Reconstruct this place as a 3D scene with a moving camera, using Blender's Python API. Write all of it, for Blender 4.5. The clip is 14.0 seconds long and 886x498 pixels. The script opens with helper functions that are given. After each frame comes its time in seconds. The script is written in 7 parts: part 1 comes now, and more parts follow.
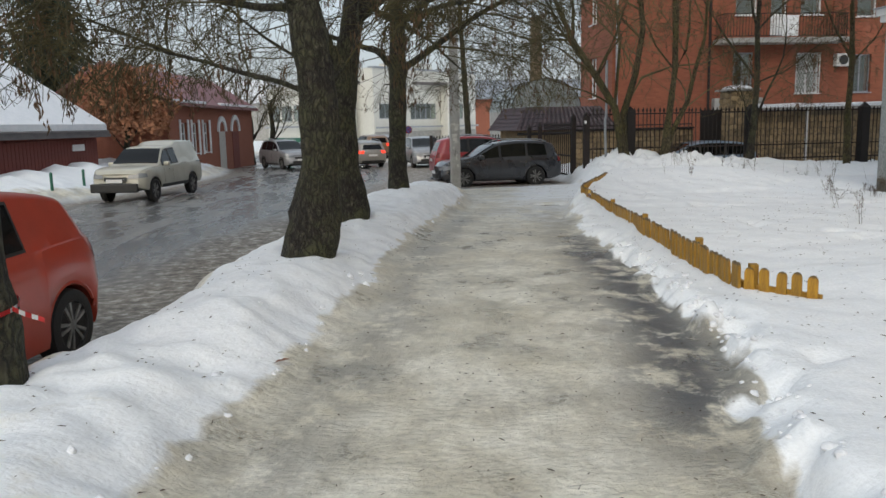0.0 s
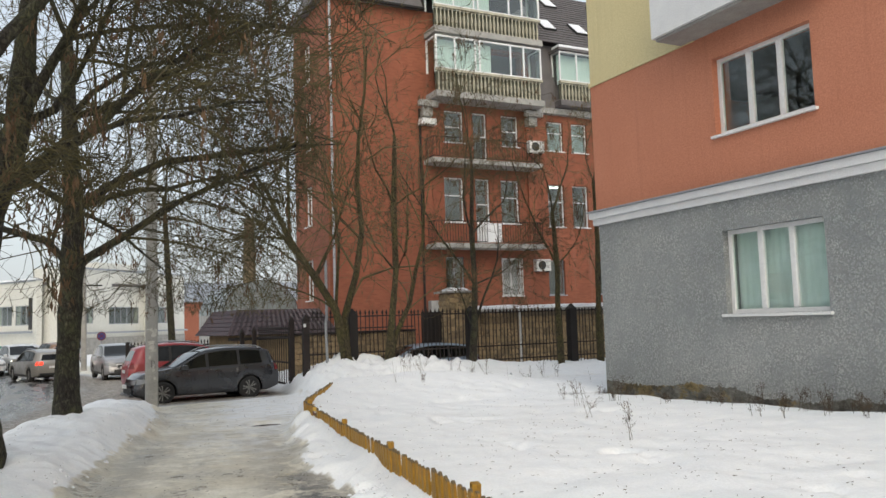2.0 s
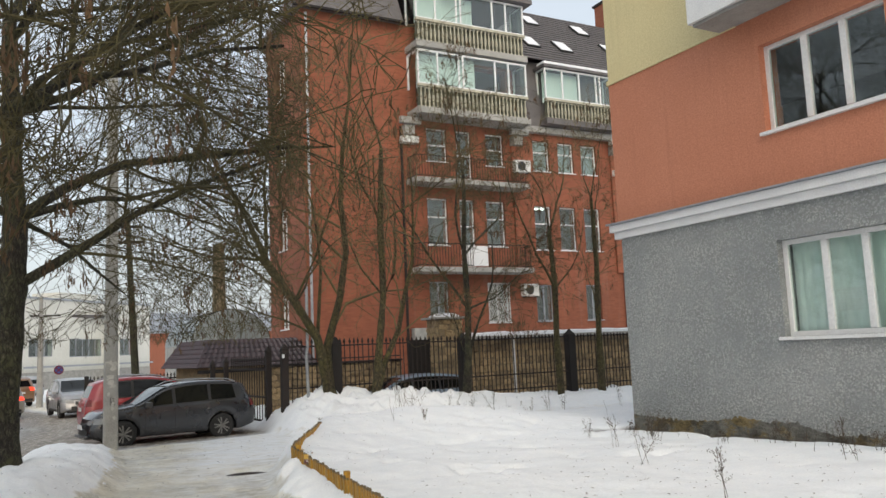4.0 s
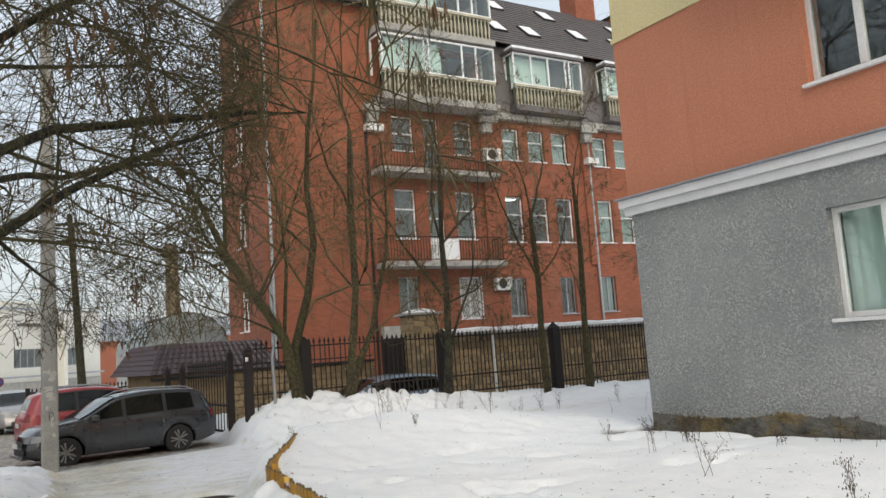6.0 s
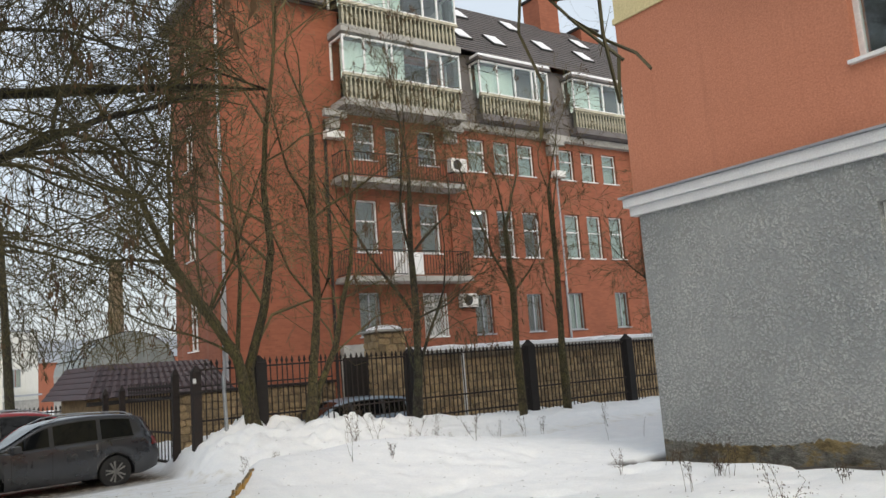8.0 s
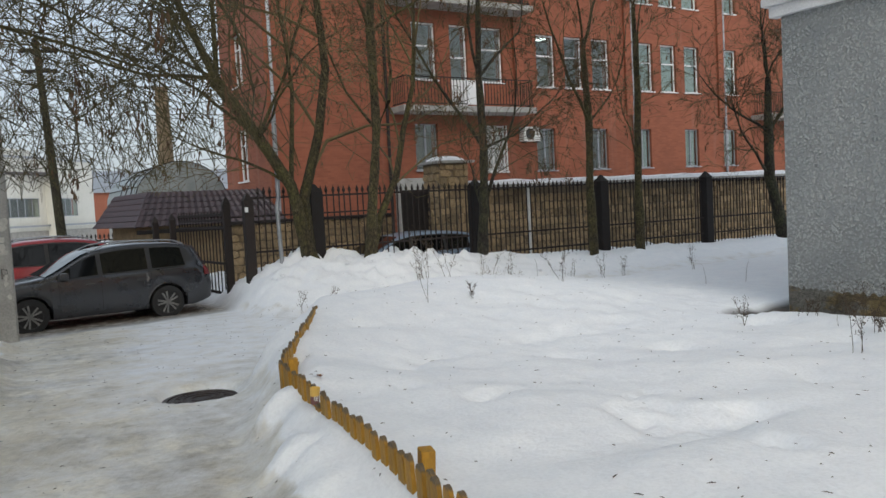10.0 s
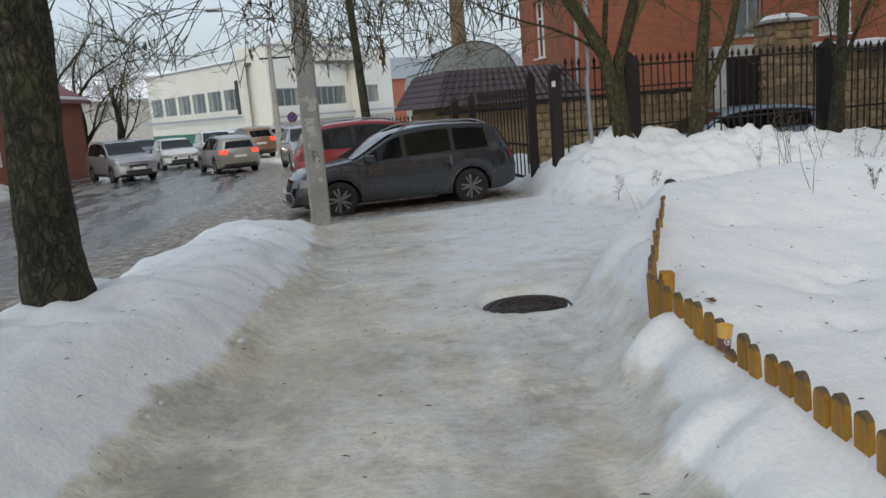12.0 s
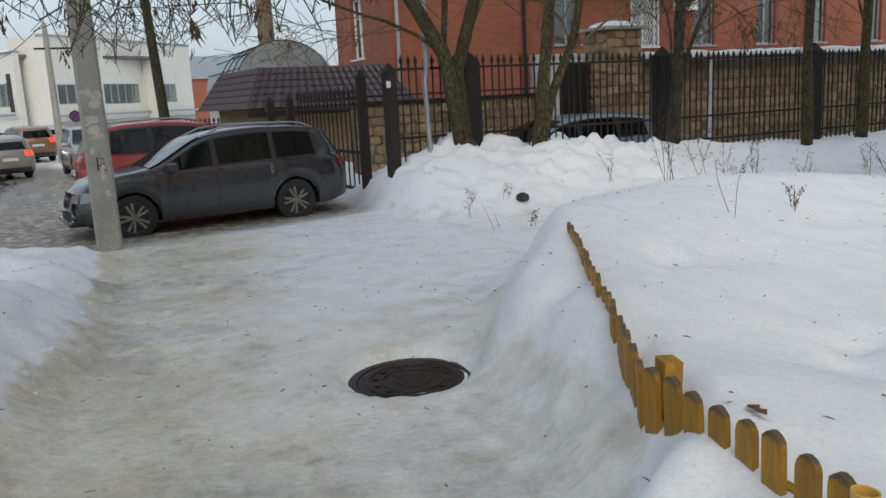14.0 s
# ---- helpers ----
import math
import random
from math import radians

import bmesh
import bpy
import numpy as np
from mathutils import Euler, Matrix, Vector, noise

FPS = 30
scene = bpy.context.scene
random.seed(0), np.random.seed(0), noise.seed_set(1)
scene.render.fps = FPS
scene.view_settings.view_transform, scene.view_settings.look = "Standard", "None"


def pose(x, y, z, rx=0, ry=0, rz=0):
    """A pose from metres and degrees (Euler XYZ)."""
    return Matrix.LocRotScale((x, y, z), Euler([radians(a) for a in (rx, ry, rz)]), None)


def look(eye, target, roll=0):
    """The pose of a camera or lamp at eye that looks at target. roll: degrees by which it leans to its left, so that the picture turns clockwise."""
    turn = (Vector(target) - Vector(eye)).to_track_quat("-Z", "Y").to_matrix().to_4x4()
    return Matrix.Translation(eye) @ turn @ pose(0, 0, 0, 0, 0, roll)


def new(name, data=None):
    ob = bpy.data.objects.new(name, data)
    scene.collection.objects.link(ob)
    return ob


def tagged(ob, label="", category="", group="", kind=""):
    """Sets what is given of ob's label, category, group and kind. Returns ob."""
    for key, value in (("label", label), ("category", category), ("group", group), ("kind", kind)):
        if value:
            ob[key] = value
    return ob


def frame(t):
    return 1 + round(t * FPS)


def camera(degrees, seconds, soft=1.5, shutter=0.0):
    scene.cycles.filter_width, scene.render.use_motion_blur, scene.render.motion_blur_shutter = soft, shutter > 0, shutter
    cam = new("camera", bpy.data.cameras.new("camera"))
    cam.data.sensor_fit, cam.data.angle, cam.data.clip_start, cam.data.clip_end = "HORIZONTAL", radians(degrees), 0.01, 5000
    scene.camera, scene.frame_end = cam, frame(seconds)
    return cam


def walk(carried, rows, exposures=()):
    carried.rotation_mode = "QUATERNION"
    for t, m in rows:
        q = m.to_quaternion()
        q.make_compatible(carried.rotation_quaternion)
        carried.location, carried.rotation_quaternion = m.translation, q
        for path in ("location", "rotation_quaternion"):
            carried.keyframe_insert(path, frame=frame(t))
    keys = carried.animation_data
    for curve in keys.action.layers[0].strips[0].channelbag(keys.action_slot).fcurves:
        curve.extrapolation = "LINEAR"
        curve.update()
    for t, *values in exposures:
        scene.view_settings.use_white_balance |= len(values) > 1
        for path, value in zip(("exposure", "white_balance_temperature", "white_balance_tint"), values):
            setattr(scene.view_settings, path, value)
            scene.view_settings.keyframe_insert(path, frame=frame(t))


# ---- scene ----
cam = camera(58.1, 14.0)
METRES, EYE, TILT, LEAN, TURN = 13.6, 1.5, 0.0, 0.0, -6.0
ROWS = [
    (0.0, 0.0, 0.0, 0.0, -0.2, -8.87, 1.28),
    (0.5, 0.0086, 0.0432, -0.001, -4.55, -8.38, 1.09),
    (1.0, 0.0123, 0.0897, 0.0005, -12.27, -2.69, 1.25),
    (1.5, 0.0206, 0.1345, 0.0023, -18.61, 4.34, 1.41),
    (2.0, 0.0234, 0.1756, 0.0013, -20.28, 5.06, 1.85),
    (2.5, 0.0293, 0.2153, 0.0008, -22.02, 5.57, 1.97),
    (3.0, 0.0316, 0.2533, 0.0011, -21.59, 6.61, 1.88),
    (5.5, 0.0413, 0.4347, -0.0006, -24.78, 6.99, 3.79),
    (6.0, 0.0483, 0.4681, -0.0022, -25.34, 6.9, 4.04),
    (6.5, 0.0518, 0.5006, -0.0044, -25.08, 6.97, 4.37),
    (7.0, 0.0577, 0.5309, -0.0036, -27.14, 7.72, 4.33),
    (7.5, 0.0684, 0.5644, -0.0012, -27.87, 9.18, 4.19),
    (8.0, 0.0756, 0.5939, -0.0025, -28.68, 8.11, 4.25),
    (10.5, 0.1038, 0.7524, -0.0115, -21.96, -6.07, 4.36),
    (11.0, 0.1047, 0.7854, -0.0135, -12.66, -7.59, 4.33),
    (11.5, 0.0976, 0.8173, -0.015, -5.27, -9.06, 4.85),
    (12.0, 0.0953, 0.8506, -0.0176, -5.43, -10.25, 4.5),
    (12.5, 0.0917, 0.8846, -0.017, -5.88, -10.54, 4.24),
    (13.0, 0.0902, 0.9169, -0.0172, -14.91, -10.93, 3.31),
    (13.5, 0.0976, 0.9505, -0.0181, -21.9, -10.53, 3.5),
    (14.0, 0.0915, 0.9854, -0.0206, -19.12, -10.75, 2.98),
]
EXPO = [(0.0, 0.02, 6150, 6), (0.7, 0.06, 6150, 6), (1.5, 0.26, 6300, 7), (3.0, 0.33, 6450, 7), (8.0, 0.37, 6450, 7), (10.3, 0.07, 6050, 6), (14.0, 0.07, 6000, 6)]
walk(cam, [(t, pose(0, 0, EYE, TILT, LEAN, TURN) @ pose(METRES * x, METRES * y, METRES * z, 90 + pitch, roll, yaw)) for t, x, y, z, yaw, pitch, roll in ROWS], EXPO)


# ---- world and light: overcast winter noon ----
world = bpy.data.worlds.new("overcast")
scene.world = world
world.use_nodes = True
wn, wl = world.node_tree.nodes, world.node_tree.links
wn.clear()
sky = wn.new("ShaderNodeTexSky")
sky.sky_type, sky.sun_disc = "NISHITA", False
sky.sun_elevation, sky.sun_rotation = radians(28), radians(200)
sky.air_density, sky.dust_density, sky.ozone_density = 1.0, 6.0, 1.0
sky_bg = wn.new("ShaderNodeBackground")
sky_bg.inputs["Strength"].default_value = 0.06
wl.new(sky.outputs["Color"], sky_bg.inputs["Color"])
cloud_bg = wn.new("ShaderNodeBackground")
cloud_tc, cloud_map, cloud_noise = wn.new("ShaderNodeTexCoord"), wn.new("ShaderNodeMapping"), wn.new("ShaderNodeTexNoise")
cloud_map.inputs["Scale"].default_value = (1.2, 1.2, 4.0)
cloud_noise.inputs["Scale"].default_value, cloud_noise.inputs["Detail"].default_value = 1.4, 5.0
cloud_ramp = wn.new("ShaderNodeValToRGB")
cloud_ramp.color_ramp.elements[0].position, cloud_ramp.color_ramp.elements[0].color = 0.3, (0.735, 0.765, 0.795, 1)
cloud_ramp.color_ramp.elements[1].position, cloud_ramp.color_ramp.elements[1].color = 0.7, (0.875, 0.90, 0.925, 1)
wl.new(cloud_tc.outputs["Generated"], cloud_map.inputs["Vector"])
wl.new(cloud_map.outputs["Vector"], cloud_noise.inputs["Vector"])
wl.new(cloud_noise.outputs["Fac"], cloud_ramp.inputs["Fac"])
wl.new(cloud_ramp.outputs["Color"], cloud_bg.inputs["Color"])
cloud_bg.inputs["Strength"].default_value = 0.60
sky_add = wn.new("ShaderNodeAddShader")
world_out = wn.new("ShaderNodeOutputWorld")
wl.new(sky_bg.outputs["Background"], sky_add.inputs[0])
wl.new(cloud_bg.outputs["Background"], sky_add.inputs[1])
wl.new(sky_add.outputs["Shader"], world_out.inputs["Surface"])
sun = new("sun", bpy.data.lights.new("sun", "SUN"))
sun.data.energy, sun.data.angle, sun.data.color = 0.45, radians(40), (0.98, 0.98, 0.96)
sun.matrix_world = look((-10, -30, 40), (0, 0, 0))


# ---- materials ----
def noise_node(nt, vec, scale, detail=4.0, rough=0.55):
    n = nt.nodes.new("ShaderNodeTexNoise")
    n.inputs["Scale"].default_value, n.inputs["Detail"].default_value, n.inputs["Roughness"].default_value = scale, detail, rough
    nt.links.new(vec, n.inputs["Vector"])
    return n.outputs["Fac"]


def ramp(nt, fac, stops):
    r = nt.nodes.new("ShaderNodeValToRGB")
    e = r.color_ramp.elements
    while len(e) < len(stops):
        e.new(0.5)
    for el, (p, c) in zip(e, stops):
        el.position, el.color = p, (*c, 1) if len(c) == 3 else c
    nt.links.new(fac, r.inputs["Fac"])
    return r.outputs["Color"]


def grey(v):
    return (v, v, v)


def mix(nt, fac, a, b, kind="MIX"):
    m = nt.nodes.new("ShaderNodeMix")
    m.data_type, m.blend_type = "RGBA", kind
    for sock, val in ((m.inputs[0], fac), (m.inputs[6], a), (m.inputs[7], b)):
        if isinstance(val, bpy.types.NodeSocket):
            nt.links.new(val, sock)
        elif isinstance(val, tuple):
            sock.default_value = (*val, 1)
        else:
            sock.default_value = val
    return m.outputs[2]


def material(name, rough=0.6, metal=0.0, color=(0.5, 0.5, 0.5)):
    m = bpy.data.materials.new(name)
    m.use_nodes = True
    nt = m.node_tree
    b = nt.nodes["Principled BSDF"]
    b.inputs["Base Color"].default_value = (*color, 1)
    b.inputs["Roughness"].default_value, b.inputs["Metallic"].default_value = rough, metal
    tc = nt.nodes.new("ShaderNodeTexCoord")
    return m, nt, b, tc.outputs["Object"]


def bump(nt, b, height, strength=0.3, dist=0.02):
    n = nt.nodes.new("ShaderNodeBump")
    n.inputs["Strength"].default_value, n.inputs["Distance"].default_value = strength, dist
    nt.links.new(height, n.inputs["Height"])
    nt.links.new(n.outputs["Normal"], b.inputs["Normal"])


def stretched(nt, vec, sx, sy, sz):
    mp = nt.nodes.new("ShaderNodeMapping")
    mp.inputs["Scale"].default_value = (sx, sy, sz)
    nt.links.new(vec, mp.inputs["Vector"])
    return mp.outputs["Vector"]


def worn(name, c0, c1, rough=0.6, metal=0.0, scale=6.0, fine=60.0, relief=0.2, dist=0.01, stretch=None, spread=0.15, per_piece=0.0):
    """A surface with two scales of variation between two colours."""
    m, nt, b, vec = material(name, rough, metal)
    if stretch:
        vec = stretched(nt, vec, *stretch)
    big, small = noise_node(nt, vec, scale), noise_node(nt, vec, fine, 3.0)
    col = ramp(nt, big, [(0.5 - spread, c0), (0.5 + spread, c1)])
    col = mix(nt, 0.35, col, ramp(nt, small, [(0.3, tuple(0.55 * c for c in c0)), (0.7, c1)]))
    if per_piece:
        info = nt.nodes.new("ShaderNodeObjectInfo")
        lo, hi = 1 - per_piece, 1 + per_piece
        col = mix(nt, 1.0, col, ramp(nt, info.outputs["Random"], [(0.0, (lo, lo, lo)), (1.0, (hi, hi * 0.97, hi * 0.92))]), "MULTIPLY")
    nt.links.new(col, b.inputs["Base Color"])
    bump(nt, b, small, relief, dist)
    r = ramp(nt, big, [(0.3, grey(max(0.02, rough - 0.1))), (0.7, grey(min(1, rough + 0.1)))])
    nt.links.new(r, b.inputs["Roughness"])
    return m


def plain(name, color, rough=0.5, metal=0.0, emit=0.0):
    m, nt, b, vec = material(name, rough, metal, color)
    f = noise_node(nt, vec, 9.0)
    nt.links.new(mix(nt, 1.0, tuple(color), ramp(nt, f, [(0.3, grey(0.85)), (0.7, grey(1.0))]), "MULTIPLY"), b.inputs["Base Color"])
    if emit:
        b.inputs["Emission Color"].default_value = (*color, 1)
        b.inputs["Emission Strength"].default_value = emit
    return m


def glass(name, tint=(0.90, 0.96, 0.94)):
    m = bpy.data.materials.new(name)
    m.use_nodes = True
    nt = m.node_tree
    nt.nodes.clear()
    out, mx = nt.nodes.new("ShaderNodeOutputMaterial"), nt.nodes.new("ShaderNodeMixShader")
    tr, gl, lw = nt.nodes.new("ShaderNodeBsdfTransparent"), nt.nodes.new("ShaderNodeBsdfGlossy"), nt.nodes.new("ShaderNodeLayerWeight")
    tr.inputs["Color"].default_value = (*tint, 1)
    gl.inputs["Roughness"].default_value = 0.02
    pw, ma = nt.nodes.new("ShaderNodeMath"), nt.nodes.new("ShaderNodeMath")
    pw.operation, ma.operation = "POWER", "MULTIPLY_ADD"
    pw.inputs[1].default_value, ma.inputs[1].default_value, ma.inputs[2].default_value = 3.5, 0.8, 0.09
    nt.links.new(lw.outputs["Facing"], pw.inputs[0])
    nt.links.new(pw.outputs[0], ma.inputs[0])
    nt.links.new(ma.outputs[0], mx.inputs["Fac"])
    nt.links.new(tr.outputs["BSDF"], mx.inputs[1])
    nt.links.new(gl.outputs["BSDF"], mx.inputs[2])
    nt.links.new(mx.outputs["Shader"], out.inputs["Surface"])
    return m


def attribute(nt, name):
    a = nt.nodes.new("ShaderNodeAttribute")
    a.attribute_name = name
    return a.outputs["Fac"]


def ground_material():
    m, nt, b, vec = material("snow_ice_road", 0.8)
    big, mid, fine = noise_node(nt, vec, 0.55, 5), noise_node(nt, vec, 4.5, 6, 0.62), noise_node(nt, vec, 42, 4, 0.6)
    snow = ramp(nt, mid, [(0.25, (0.83, 0.855, 0.89)), (0.7, (0.92, 0.935, 0.95))])
    grain = ramp(nt, fine, [(0.2, grey(0.9)), (0.6, grey(1.0))])
    snow = mix(nt, 1.0, snow, grain, "MULTIPLY")
    ice_vec = stretched(nt, vec, 1.0, 0.8, 1.0)
    blot, tread = noise_node(nt, ice_vec, 1.5, 9, 0.66), noise_node(nt, ice_vec, 9.0, 8, 0.7)
    pits = noise_node(nt, stretched(nt, vec, 0.8, 1.3, 1.0), 19.0, 6, 0.62)
    ice = ramp(nt, blot, [(0.40, (0.40, 0.37, 0.30)), (0.48, (0.62, 0.58, 0.47)), (0.57, (0.84, 0.80, 0.69))])
    ice = mix(nt, 0.30, ice, ramp(nt, tread, [(0.38, (0.34, 0.325, 0.275)), (0.58, (0.90, 0.87, 0.78))]))
    ice = mix(nt, ramp(nt, noise_node(nt, vec, 0.9, 6, 0.6), [(0.44, grey(0)), (0.60, grey(0.55))]), ice, (0.62, 0.565, 0.44))
    ice = mix(nt, 1.0, ice, ramp(nt, pits, [(0.34, grey(0.88)), (0.48, grey(1.0)), (0.66, grey(1.05))]), "MULTIPLY")
    wetn = noise_node(nt, ice_vec, 2.4, 9, 0.72)
    wetmask = nt.nodes.new("ShaderNodeMath")
    wetmask.operation = "MULTIPLY"
    nt.links.new(attribute(nt, "melt"), wetmask.inputs[0])
    nt.links.new(ramp(nt, wetn, [(0.40, grey(0)), (0.50, grey(1))]), wetmask.inputs[1])
    ice = mix(nt, wetmask.outputs[0], ice, (0.11, 0.112, 0.115))
    road_vec = stretched(nt, vec, 2.6, 0.5, 1.0)
    rut, slush = noise_node(nt, road_vec, 0.8, 6, 0.65), noise_node(nt, vec, 7.0, 6, 0.7)
    road = ramp(nt, rut, [(0.40, (0.040, 0.041, 0.045)), (0.52, (0.085, 0.083, 0.080)), (0.66, (0.27, 0.25, 0.225))])
    road = mix(nt, 0.25, road, ramp(nt, slush, [(0.35, (0.05, 0.048, 0.045)), (0.65, (0.30, 0.28, 0.25))]))
    dirt_gap_tone = ramp(nt, slush, [(0.38, (0.085, 0.07, 0.052)), (0.52, (0.24, 0.205, 0.165)), (0.66, (0.55, 0.52, 0.47))])
    road = mix(nt, attribute(nt, "slush"), road, dirt_gap_tone)
    speck = nt.nodes.new("ShaderNodeMath")
    speck.operation = "MULTIPLY_ADD"
    nt.links.new(noise_node(nt, vec, 3.4, 9, 0.72), speck.inputs[0])
    speck.inputs[1].default_value = 1.3
    nt.links.new(attribute(nt, "ice"), speck.inputs[2])
    half = nt.nodes.new("ShaderNodeMath")
    half.operation = "MULTIPLY"
    half.inputs[1].default_value = 0.5
    nt.links.new(speck.outputs[0], half.inputs[0])
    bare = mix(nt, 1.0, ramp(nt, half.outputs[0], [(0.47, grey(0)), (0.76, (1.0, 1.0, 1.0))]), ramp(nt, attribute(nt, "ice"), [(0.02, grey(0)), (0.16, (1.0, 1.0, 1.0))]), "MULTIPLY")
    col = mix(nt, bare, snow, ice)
    col = mix(nt, attribute(nt, "road"), col, road)
    soil = ramp(nt, mid, [(0.3, (0.035, 0.03, 0.026)), (0.7, (0.10, 0.085, 0.07))])
    col = mix(nt, attribute(nt, "soil"), col, soil)
    nt.links.new(col, b.inputs["Base Color"])
    r_ice = ramp(nt, blot, [(0.35, grey(0.22)), (0.62, grey(0.55))])
    r_road = ramp(nt, rut, [(0.42, grey(0.06)), (0.58, grey(0.45))])
    r_road = mix(nt, attribute(nt, "slush"), r_road, grey(0.6))
    r = mix(nt, attribute(nt, "ice"), grey(0.85), r_ice)
    r = mix(nt, attribute(nt, "road"), r, r_road)
    nt.links.new(r, b.inputs["Roughness"])
    hmix = mix(nt, 0.18, mid, fine)
    hmix = mix(nt, attribute(nt, "ice"), hmix, mix(nt, 0.5, tread, ramp(nt, pits, [(0.30, grey(0)), (0.70, (1.0, 1.0, 1.0))])))
    bump(nt, b, hmix, 0.5, 0.05)
    return m


def render_wall(name, c0, c1, relief, coarse, patch=None, dist=0.03):
    """Painted or rough-cast render with blotches and, low down, patches of older coats."""
    m, nt, b, vec = material(name, 0.9)
    big, mid, fine = noise_node(nt, vec, 0.5, 6, 0.6), noise_node(nt, vec, coarse * 0.4, 5), noise_node(nt, vec, coarse, 5, 0.7)
    col = ramp(nt, big, [(0.3, c0), (0.7, c1)])
    col = mix(nt, 0.3, col, ramp(nt, mid, [(0.3, tuple(0.75 * c for c in c0)), (0.7, c1)]))
    col = mix(nt, 0.4, col, ramp(nt, fine, [(0.36, tuple(0.6 * c for c in c0)), (0.7, tuple(min(1, 1.15 * c) for c in c1))]))
    streak = noise_node(nt, stretched(nt, vec, 3.0, 3.0, 0.18), 2.0, 5)
    col = mix(nt, ramp(nt, streak, [(0.55, grey(0)), (0.8, grey(0.35))]), col, tuple(0.6 * c for c in c0))
    if patch:
        col = mix(nt, ramp(nt, noise_node(nt, vec, 1.1, 6), [(0.44, grey(0)), (0.49, grey(1))]), col, patch)
    nt.links.new(col, b.inputs["Base Color"])
    bump(nt, b, fine, relief, dist)
    return m


def roughcast(name, c0, c1, chip=24.0):
    """Spatter-dash render: small stone chips standing proud, darker between them."""
    m, nt, b, vec = material(name, 0.95)
    warp = nt.nodes.new("ShaderNodeTexNoise")
    warp.inputs["Scale"].default_value, warp.inputs["Detail"].default_value = 16.0, 4.0
    nt.links.new(vec, warp.inputs["Vector"])
    wv = mix(nt, 0.09, vec, warp.outputs["Color"])
    vo = nt.nodes.new("ShaderNodeTexVoronoi")
    vo.inputs["Scale"].default_value = chip
    nt.links.new(wv, vo.inputs["Vector"])
    big, mid, fine = noise_node(nt, vec, 0.45, 6, 0.6), noise_node(nt, vec, 3.0, 6, 0.65), noise_node(nt, vec, 34, 4, 0.6)
    col = ramp(nt, big, [(0.3, c0), (0.7, c1)])
    col = mix(nt, 0.4, col, ramp(nt, mid, [(0.32, tuple(0.75 * c for c in c0)), (0.68, tuple(min(1, 1.1 * c) for c in c1))]))
    # tone falls from the chip centres to the gaps between them
    dirt_gap_tone = ramp(nt, vo.outputs["Distance"], [(0.20, grey(1.12)), (0.62, grey(0.64))])
    cover = ramp(nt, mid, [(0.36, grey(0.25)), (0.60, grey(1.0))])
    col = mix(nt, cover, col, mix(nt, 1.0, col, dirt_gap_tone, "MULTIPLY"))
    nt.links.new(col, b.inputs["Base Color"])
    inv = ramp(nt, vo.outputs["Distance"], [(0.0, grey(1)), (0.7, grey(0))])
    bump(nt, b, mix(nt, 0.45, inv, fine), 1.0, 0.035)
    return m


def crumbling(name):
    """Old ochre coat, half covered by grey cement, damp and dark in places."""
    m, nt, b, vec = material(name, 0.95)
    long = stretched(nt, vec, 1.0, 0.55, 1.6)
    big, mid, fine = noise_node(nt, long, 1.3, 7, 0.68), noise_node(nt, long, 4.0, 7, 0.7), noise_node(nt, vec, 26, 5, 0.65)
    ochre = ramp(nt, mid, [(0.34, (0.105, 0.078, 0.035)), (0.52, (0.235, 0.180, 0.085)), (0.68, (0.34, 0.275, 0.15))])
    cement = ramp(nt, mid, [(0.32, (0.075, 0.074, 0.066)), (0.66, (0.25, 0.245, 0.22))])
    col = mix(nt, ramp(nt, big, [(0.50, grey(0)), (0.56, grey(1))]), cement, ochre)
    damp = noise_node(nt, long, 2.1, 8, 0.72)
    col = mix(nt, ramp(nt, damp, [(0.49, grey(0)), (0.60, grey(0.8))]), col, (0.045, 0.040, 0.028))
    col = mix(nt, 0.4, col, mix(nt, 1.0, col, ramp(nt, fine, [(0.3, grey(0.45)), (0.65, grey(1.25))]), "MULTIPLY"))
    nt.links.new(col, b.inputs["Base Color"])
    bump(nt, b, mix(nt, 0.4, mid, fine), 1.0, 0.09)
    return m


